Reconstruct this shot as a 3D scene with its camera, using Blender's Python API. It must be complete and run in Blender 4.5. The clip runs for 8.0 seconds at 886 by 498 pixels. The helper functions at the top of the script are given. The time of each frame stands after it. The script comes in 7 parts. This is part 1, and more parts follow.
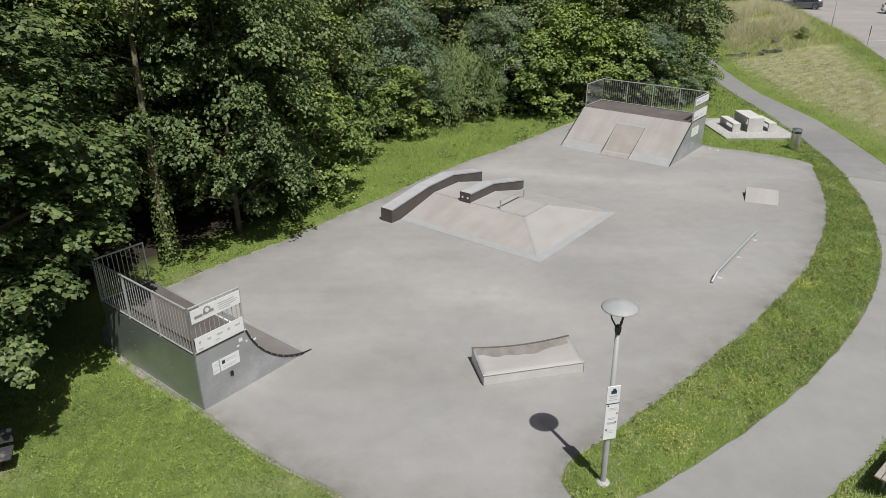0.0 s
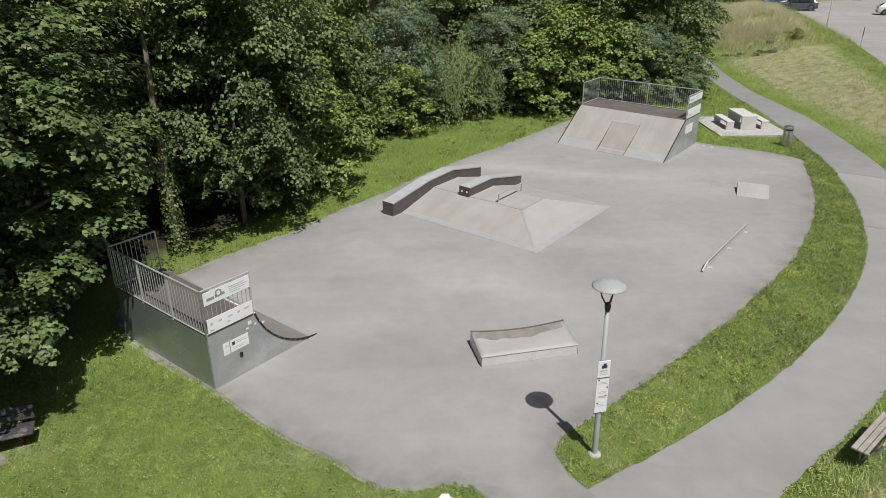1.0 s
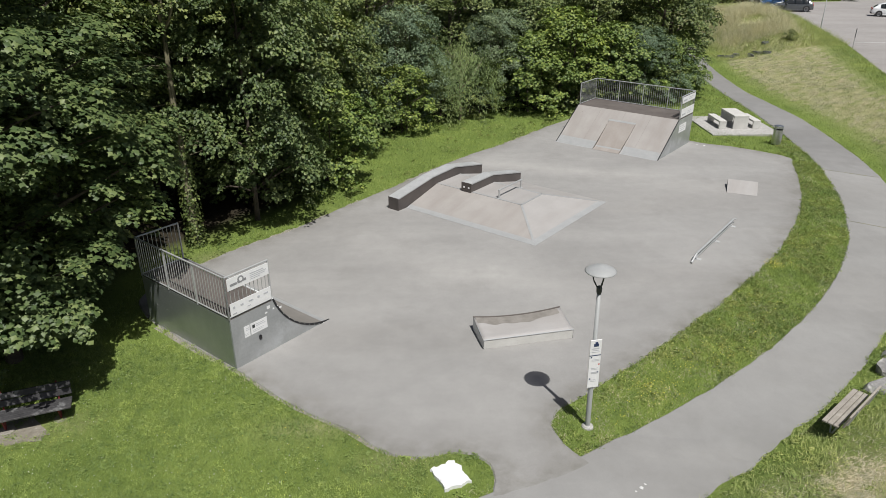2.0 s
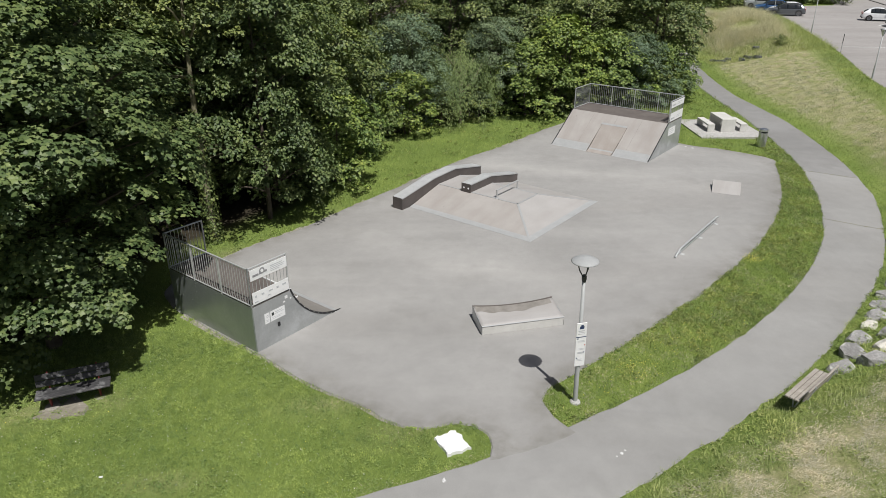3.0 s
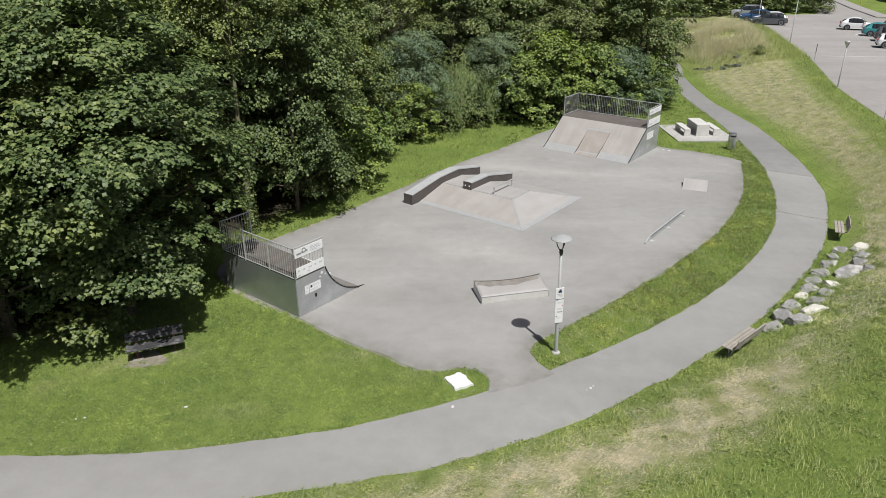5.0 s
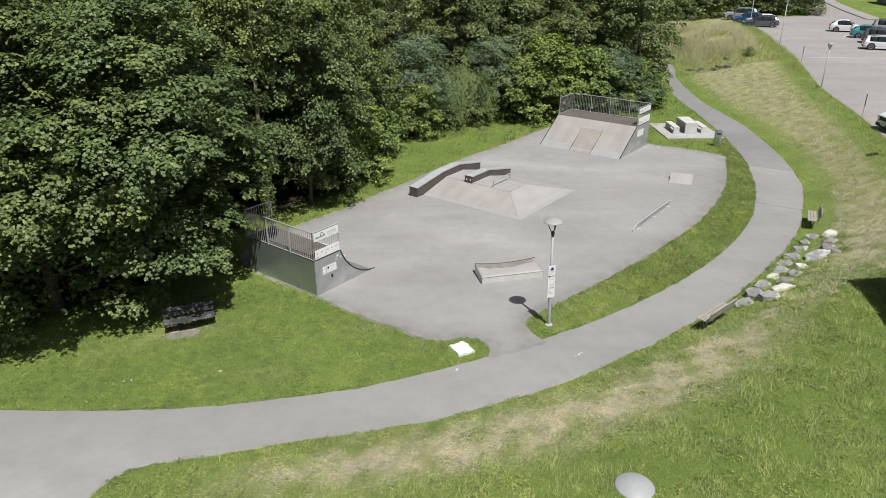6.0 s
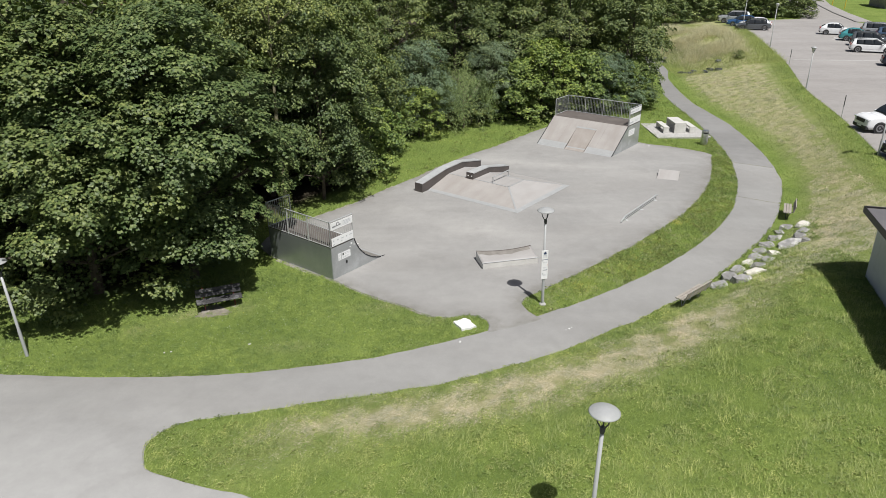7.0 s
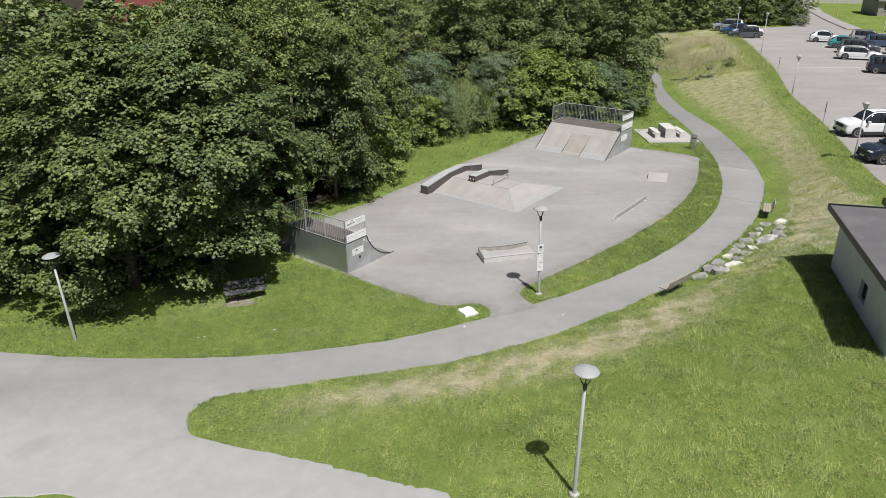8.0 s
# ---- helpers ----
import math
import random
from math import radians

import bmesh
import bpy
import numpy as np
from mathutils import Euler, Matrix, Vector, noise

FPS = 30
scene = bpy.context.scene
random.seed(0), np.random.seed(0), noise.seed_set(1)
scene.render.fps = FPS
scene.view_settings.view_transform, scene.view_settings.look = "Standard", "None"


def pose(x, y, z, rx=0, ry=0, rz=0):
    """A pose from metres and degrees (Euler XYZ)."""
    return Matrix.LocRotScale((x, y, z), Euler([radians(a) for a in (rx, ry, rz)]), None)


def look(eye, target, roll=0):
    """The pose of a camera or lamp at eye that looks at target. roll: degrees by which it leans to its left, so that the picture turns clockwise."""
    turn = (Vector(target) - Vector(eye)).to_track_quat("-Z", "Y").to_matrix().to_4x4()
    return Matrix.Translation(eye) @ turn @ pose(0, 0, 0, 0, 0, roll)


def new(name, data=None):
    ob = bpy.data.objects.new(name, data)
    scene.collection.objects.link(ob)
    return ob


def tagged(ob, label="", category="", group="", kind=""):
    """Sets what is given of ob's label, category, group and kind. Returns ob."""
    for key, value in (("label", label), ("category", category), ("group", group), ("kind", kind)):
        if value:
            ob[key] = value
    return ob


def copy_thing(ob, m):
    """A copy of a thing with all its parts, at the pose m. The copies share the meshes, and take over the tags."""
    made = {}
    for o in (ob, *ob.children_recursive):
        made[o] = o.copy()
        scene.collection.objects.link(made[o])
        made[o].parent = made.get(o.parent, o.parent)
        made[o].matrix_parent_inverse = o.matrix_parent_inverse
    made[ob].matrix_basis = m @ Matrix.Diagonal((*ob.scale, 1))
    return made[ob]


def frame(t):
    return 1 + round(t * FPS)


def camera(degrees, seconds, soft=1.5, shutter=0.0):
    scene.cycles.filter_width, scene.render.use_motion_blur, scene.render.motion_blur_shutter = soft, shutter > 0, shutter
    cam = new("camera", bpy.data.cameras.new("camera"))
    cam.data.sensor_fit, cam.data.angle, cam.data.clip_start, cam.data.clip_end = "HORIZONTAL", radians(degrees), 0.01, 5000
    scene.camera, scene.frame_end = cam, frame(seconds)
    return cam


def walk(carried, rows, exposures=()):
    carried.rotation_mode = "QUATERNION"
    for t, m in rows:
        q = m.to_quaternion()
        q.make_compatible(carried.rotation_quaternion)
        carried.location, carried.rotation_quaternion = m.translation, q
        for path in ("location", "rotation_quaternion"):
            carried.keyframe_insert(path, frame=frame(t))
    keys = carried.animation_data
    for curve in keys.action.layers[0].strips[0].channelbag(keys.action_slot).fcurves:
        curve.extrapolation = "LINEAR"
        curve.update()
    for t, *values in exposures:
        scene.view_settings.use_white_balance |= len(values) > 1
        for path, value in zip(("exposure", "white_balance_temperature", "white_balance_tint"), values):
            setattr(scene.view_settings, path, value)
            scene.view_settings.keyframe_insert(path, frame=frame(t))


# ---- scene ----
# ---- camera ----
cam = camera(65.3, 8.0, soft=0.85)
# seconds, eye, pitch, roll, yaw
ROWS = [
    (0.0, (0.0, 0.0, 9.865), -24.545, -0.200, 0.086),
    (0.5, (0.007, -0.400, 9.815), -24.369, -0.287, 0.089),
    (1.0, (-0.008, -0.852, 9.843), -24.366, -0.212, 0.051),
    (1.5, (-0.086, -1.427, 9.976), -24.490, -0.069, -0.020),
    (3.0, (-0.220, -3.827, 10.751), -24.390, -0.128, -0.039),
    (3.5, (-0.239, -4.838, 11.115), -24.265, -0.251, 0.013),
    (4.0, (-0.337, -5.875, 11.504), -24.269, -0.094, -0.079),
    (5.5, (-0.547, -9.476, 12.202), -24.030, -0.366, -0.097),
    (6.0, (-0.644, -10.801, 12.465), -24.015, -0.386, -0.091),
    (6.5, (-0.725, -12.170, 12.742), -23.914, -0.483, -0.060),
    (7.0, (-0.789, -13.561, 13.077), -23.900, -0.542, -0.010),
    (7.5, (-0.871, -14.943, 13.436), -23.802, -0.638, 0.047),
    (8.0, (-0.958, -16.305, 13.801), -23.436, -0.816, 0.111),
]
walk(cam, [(t, pose(*e, 90 + p, 0, y) @ pose(0, 0, 0, 0, 0, r)) for t, e, p, r, y in ROWS], [(0.0, -0.27), (4.0, -0.19), (8.0, -0.08)])

# ---- light ----
SUN = Vector((0.85, -1.79, 3.86)).normalized()
sun = new("sun", bpy.data.lights.new("sun", "SUN"))
sun.matrix_basis = look(SUN * 60, (0, 0, 0))
sun.data.energy, sun.data.angle, sun.data.color = 5.35, radians(0.55), (0.985, 0.965, 0.93)
world = bpy.data.worlds.new("sky")
world.use_nodes = True
scene.world = world
sky = world.node_tree.nodes.new("ShaderNodeTexSky")
sky.sky_type, sky.sun_disc = "NISHITA", False
sky.sun_elevation, sky.sun_rotation = math.asin(SUN.z), math.atan2(SUN.x, SUN.y)
sky.altitude, sky.air_density, sky.dust_density = 300, 0.8, 3.5
back = world.node_tree.nodes["Background"]
back.inputs["Strength"].default_value = 0.058
world.node_tree.links.new(sky.outputs[0], back.inputs["Color"])

# ---- materials ----
def nodes_of(name):
    m = bpy.data.materials.new(name)
    m.use_nodes = True
    t = m.node_tree
    return m, t, t.nodes["Principled BSDF"]


def add(t, kind, **values):
    n = t.nodes.new("ShaderNode" + kind)
    for k, v in values.items():
        n.inputs[k].default_value = v
    return n


def noise_node(t, scale, detail=4.0, rough=0.55, coord=None):
    n = add(t, "TexNoise", Scale=scale, Detail=detail, Roughness=rough)
    if coord is None:
        coord = add(t, "TexCoord").outputs["Object"]
    t.links.new(coord, n.inputs["Vector"])
    return n


def ramp_node(t, source, stops):
    n = t.nodes.new("ShaderNodeValToRGB")
    e = n.color_ramp.elements
    while len(e) < len(stops):
        e.new(0.5)
    for k, (p, c) in zip(e, stops):
        k.position, k.color = p, (*c, 1) if len(c) == 3 else c
    t.links.new(source, n.inputs[0])
    return n


def mix_node(t, a, b, factor, blend="MIX"):
    n = t.nodes.new("ShaderNodeMix")
    n.data_type, n.blend_type = "RGBA", blend
    for source, slot in ((factor, 0), (a, 6), (b, 7)):
        if hasattr(source, "links"):
            t.links.new(source, n.inputs[slot])
        else:
            n.inputs[slot].default_value = source if slot == 0 else (*source, 1)
    return n.outputs[2]


def bump_node(t, bsdf, height, strength, distance=0.02):
    n = add(t, "Bump", Strength=strength, Distance=distance)
    t.links.new(height, n.inputs["Height"])
    t.links.new(n.outputs[0], bsdf.inputs["Normal"])


def surface(name, c1, c2, scale=2.0, rough=0.7, metal=0.0, fine=60.0, grain=0.25, bump=0.15, stain=None, stain_scale=0.6, vary=0.0):
    """Two colours mixed by large noise, fine grain over it, stains of their own shape, relief."""
    m, t, b = nodes_of(name)
    coord = add(t, "TexCoord").outputs["Object"]
    big = noise_node(t, scale, 5, 0.6, coord)
    colour = ramp_node(t, big.outputs["Fac"], [(0.32, c1), (0.68, c2)]).outputs[0]
    if stain:
        s = noise_node(t, stain_scale, 6, 0.65, coord)
        mask = ramp_node(t, s.outputs["Fac"], [(0.52, (0, 0, 0)), (0.66, (1, 1, 1))]).outputs[0]
        colour = mix_node(t, colour, stain, mask)
    small = noise_node(t, fine, 3, 0.7, coord)
    g = ramp_node(t, small.outputs["Fac"], [(0.3, (1 - grain,) * 3), (0.7, (1 + grain * 0.5,) * 3)]).outputs[0]
    colour = mix_node(t, colour, g, 1.0, "MULTIPLY")
    if vary:
        info = add(t, "ObjectInfo")
        v = ramp_node(t, info.outputs["Random"], [(0.0, (1 - vary,) * 3), (1.0, (1 + vary,) * 3)]).outputs[0]
        colour = mix_node(t, colour, v, 1.0, "MULTIPLY")
    t.links.new(colour, b.inputs["Base Color"])
    r = ramp_node(t, small.outputs["Fac"], [(0.2, (max(rough - 0.1, 0.02),) * 3), (0.8, (min(rough + 0.1, 1),) * 3)])
    t.links.new(r.outputs[0], b.inputs["Roughness"])
    b.inputs["Metallic"].default_value = metal
    bump_node(t, b, small.outputs["Fac"], bump, 0.01)
    return m


def board(name, c1, c2, streak, grain=0.08, amount=0.8):
    """Ramp boards worn in long streaks down the slope, which runs along the part's x."""
    m, t, b = nodes_of(name)
    coord = add(t, "TexCoord").outputs["Object"]
    big = noise_node(t, 0.9, 5, 0.6, coord)
    c = ramp_node(t, big.outputs["Fac"], [(0.32, c1), (0.68, c2)]).outputs[0]
    stretch = add(t, "Mapping")
    stretch.inputs["Scale"].default_value = (0.22, 1.5, 0.22)
    t.links.new(coord, stretch.inputs["Vector"])
    s = noise_node(t, 1.0, 5, 0.6, stretch.outputs[0])
    c = mix_node(t, c, streak, ramp_node(t, s.outputs["Fac"], [(0.46, (0, 0, 0)), (0.70, (amount,) * 3)]).outputs[0])
    fine = noise_node(t, 45, 3, 0.7, coord)
    g = ramp_node(t, fine.outputs["Fac"], [(0.3, (1 - grain,) * 3), (0.7, (1 + grain * 0.5,) * 3)]).outputs[0]
    c = mix_node(t, c, g, 1.0, "MULTIPLY")
    spots = noise_node(t, 7, 2, 0.5, coord)
    c = mix_node(t, c, [q * 0.55 for q in streak], ramp_node(t, spots.outputs["Fac"], [(0.74, (0, 0, 0)), (0.80, (0.6, 0.6, 0.6))]).outputs[0])
    t.links.new(c, b.inputs["Base Color"])
    b.inputs["Roughness"].default_value = 0.62
    bump_node(t, b, fine.outputs["Fac"], 0.05, 0.01)
    return m


def leaf_material(name, dark, mid, light, through_colour, gloss=0.45, patch=0.0):
    m, t, b = nodes_of(name)
    geo, info = add(t, "NewGeometry"), add(t, "ObjectInfo")
    c = ramp_node(t, geo.outputs["Random Per Island"], [(0.0, dark), (0.55, mid), (1.0, light)]).outputs[0]
    if not patch:
        v = ramp_node(t, info.outputs["Random"], [(0.0, (0.80, 0.88, 0.96)), (0.5, (1, 1, 1)), (1.0, (1.10, 1.07, 0.92))]).outputs[0]
        c = mix_node(t, c, v, 1.0, "MULTIPLY")
    coord = add(t, "TexCoord").outputs["Object"]
    if patch:
        for scale, share in ((0.45, 0.8), (2.6, 1.0), (9.0, 0.8)):
            k = patch * share
            w = ramp_node(t, noise_node(t, scale, 3, 0.6, coord).outputs["Fac"], [(0.32, (1 - k, 1 - 0.85 * k, 1 - 0.6 * k)), (0.68, (1 + k, 1 + 0.75 * k, 1 + 0.7 * k))]).outputs[0]
            c = mix_node(t, c, w, 1.0, "MULTIPLY")
    else:
        w = ramp_node(t, noise_node(t, 0.55, 2, 0.5, coord).outputs["Fac"], [(0.35, (0.84, 0.87, 0.9)), (0.65, (1.14, 1.1, 1.02))]).outputs[0]
        c = mix_node(t, c, w, 1.0, "MULTIPLY")
    t.links.new(c, b.inputs["Base Color"])
    b.inputs["Roughness"].default_value = gloss
    b.inputs["Specular IOR Level"].default_value = 0.35
    tr = add(t, "BsdfTranslucent")
    tc = mix_node(t, c, through_colour, 1.0, "MULTIPLY")
    t.links.new(tc, tr.inputs["Color"])
    mx = add(t, "MixShader")
    mx.inputs[0].default_value = 0.11
    t.links.new(b.outputs[0], mx.inputs[1])
    t.links.new(tr.outputs[0], mx.inputs[2])
    t.links.new(mx.outputs[0], t.nodes["Material Output"].inputs["Surface"])
    return m


def plain(name, colour, rough=0.5, metal=0.0, grain=0.08):
    return surface(name, [c * 0.94 for c in colour], [min(c * 1.05, 1) for c in colour], 3.0, rough, metal, 90.0, grain, 0.04)


def asphalt_material(name, dark, light, pale, dusty=None):
    m, t, b = nodes_of(name)
    coord = add(t, "TexCoord").outputs["Object"]
    big = noise_node(t, 0.16, 4, 0.55, coord)
    c = ramp_node(t, big.outputs["Fac"], [(0.3, dark), (0.7, light)]).outputs[0]
    # long pale scuffs, stretched along the ramps' axis
    turn = add(t, "Mapping")
    turn.inputs["Rotation"].default_value = (0, 0, radians(-51.7))
    turn.inputs["Scale"].default_value = (0.10, 0.55, 1)
    t.links.new(coord, turn.inputs["Vector"])
    scuff = noise_node(t, 1.0, 5, 0.6, turn.outputs[0])
    mask = ramp_node(t, scuff.outputs["Fac"], [(0.48, (0, 0, 0)), (0.72, (0.36, 0.36, 0.36))]).outputs[0]
    c = mix_node(t, c, pale, mask)
    lane = add(t, "Attribute")
    lane.attribute_name = "worn"
    shine = add(t, "Math")
    shine.operation = "MULTIPLY"
    t.links.new(lane.outputs["Fac"], shine.inputs[0])
    t.links.new(ramp_node(t, noise_node(t, 0.6, 5, 0.6, turn.outputs[0]).outputs["Fac"], [(0.3, (0.25, 0.25, 0.25)), (0.65, (0.8, 0.8, 0.8))]).outputs[0], shine.inputs[1])
    c = mix_node(t, c, [q * 1.09 for q in pale], shine.outputs[0])
    # broad swept bands across the first
    sweep = add(t, "Mapping")
    sweep.inputs["Rotation"].default_value = (0, 0, radians(8))
    sweep.inputs["Scale"].default_value = (0.05, 0.32, 1)
    t.links.new(coord, sweep.inputs["Vector"])
    band = noise_node(t, 1.0, 3, 0.5, sweep.outputs[0])
    g1 = ramp_node(t, band.outputs["Fac"], [(0.34, (0.965, 0.96, 0.955)), (0.5, (1, 1, 1)), (0.66, (1.045, 1.045, 1.045))]).outputs[0]
    c = mix_node(t, c, g1, 1.0, "MULTIPLY")
    if dusty:
        # the drive at the southern end is paler with dust and grit
        split = add(t, "SeparateXYZ")
        t.links.new(coord, split.inputs[0])
        wob = add(t, "Math")
        wob.operation = "MULTIPLY_ADD"
        t.links.new(noise_node(t, 0.5, 5, 0.65, coord).outputs["Fac"], wob.inputs[0])
        wob.inputs[1].default_value = 3.5
        t.links.new(split.outputs["Y"], wob.inputs[2])
        span = add(t, "MapRange")
        for slot, value in (("From Min", 6.2), ("From Max", 2.6), ("To Min", 0.0), ("To Max", 1.0)):
            span.inputs[slot].default_value = value
        t.links.new(wob.outputs[0], span.inputs["Value"])
        c = mix_node(t, c, dusty, span.outputs["Result"])
    # moss and dirt swept against the rims
    rim = add(t, "Attribute")
    rim.attribute_name = "rim"
    grime = add(t, "Math")
    grime.operation = "MULTIPLY"
    t.links.new(rim.outputs["Fac"], grime.inputs[0])
    t.links.new(ramp_node(t, noise_node(t, 1.1, 6, 0.7, coord).outputs["Fac"], [(0.36, (0.1, 0.1, 0.1)), (0.66, (0.85, 0.85, 0.85))]).outputs[0], grime.inputs[1])
    c = mix_node(t, c, (dark[0] * 0.66, dark[1] * 0.64, dark[2] * 0.58), grime.outputs[0])
    # blurred old spills and tyre dust
    blot = noise_node(t, 0.45, 5, 0.6, coord)
    c = mix_node(t, c, (dark[0] * 0.86, dark[1] * 0.85, dark[2] * 0.83), ramp_node(t, blot.outputs["Fac"], [(0.55, (0, 0, 0)), (0.72, (0.35, 0.35, 0.35))]).outputs[0])
    mid = noise_node(t, 1.7, 6, 0.7, coord)
    g0 = ramp_node(t, mid.outputs["Fac"], [(0.3, (0.93, 0.93, 0.93)), (0.7, (1.05, 1.05, 1.05))]).outputs[0]
    c = mix_node(t, c, g0, 1.0, "MULTIPLY")
    fine = noise_node(t, 70, 3, 0.8, coord)
    g = ramp_node(t, fine.outputs["Fac"], [(0.25, (0.84, 0.84, 0.84)), (0.75, (1.1, 1.1, 1.1))]).outputs[0]
    c = mix_node(t, c, g, 1.0, "MULTIPLY")
    t.links.new(c, b.inputs["Base Color"])
    b.inputs["Roughness"].default_value = 0.88
    b.inputs["Specular IOR Level"].default_value = 0.25
    bump_node(t, b, fine.outputs["Fac"], 0.25, 0.006)
    return m


def ground_material(name):
    """Lawn soil and turf; the mesh's own 'dry' value says where the grass is straw and 'bare' where it is earth,
    darkened with the wood's shade.
    """
    m, t, b = nodes_of(name)
    coord = add(t, "TexCoord").outputs["Object"]
    big = noise_node(t, 0.35, 6, 0.6, coord)
    c = ramp_node(t, big.outputs["Fac"], [(0.3, (0.140, 0.196, 0.048)), (0.55, (0.187, 0.250, 0.063)), (0.75, (0.246, 0.302, 0.087))]).outputs[0]
    mid = noise_node(t, 3.2, 6, 0.7, coord)
    c = mix_node(t, c, (0.115, 0.165, 0.048), ramp_node(t, mid.outputs["Fac"], [(0.5, (0, 0, 0)), (0.72, (0.7, 0.7, 0.7))]).outputs[0])
    dry = add(t, "Attribute")
    dry.attribute_name = "dry"
    straw = ramp_node(t, noise_node(t, 1.3, 6, 0.75, coord).outputs["Fac"], [(0.36, (0.26, 0.275, 0.115)), (0.6, (0.46, 0.415, 0.265))]).outputs[0]
    c = mix_node(t, c, straw, dry.outputs["Fac"])
    # bare brown earth under the trees, with their deep shade put into its colour
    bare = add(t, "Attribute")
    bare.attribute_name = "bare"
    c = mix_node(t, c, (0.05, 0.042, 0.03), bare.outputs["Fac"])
    fine = noise_node(t, 26, 5, 0.8, coord)
    g = ramp_node(t, fine.outputs["Fac"], [(0.28, (0.68, 0.70, 0.62)), (0.72, (1.22, 1.21, 1.22))]).outputs[0]
    c = mix_node(t, c, g, 1.0, "MULTIPLY")
    t.links.new(c, b.inputs["Base Color"])
    b.inputs["Roughness"].default_value = 0.95
    b.inputs["Specular IOR Level"].default_value = 0.1
    # tussocks a hand wide under the finer turf
    hump = noise_node(t, 7.0, 4, 0.65, coord)
    swell = add(t, "Bump", Strength=0.8, Distance=0.10)
    t.links.new(hump.outputs["Fac"], swell.inputs["Height"])
    bump_node(t, b, fine.outputs["Fac"], 0.6, 0.05)
    t.links.new(swell.outputs[0], b.inputs["Normal"].links[0].from_node.inputs["Normal"])
    return m


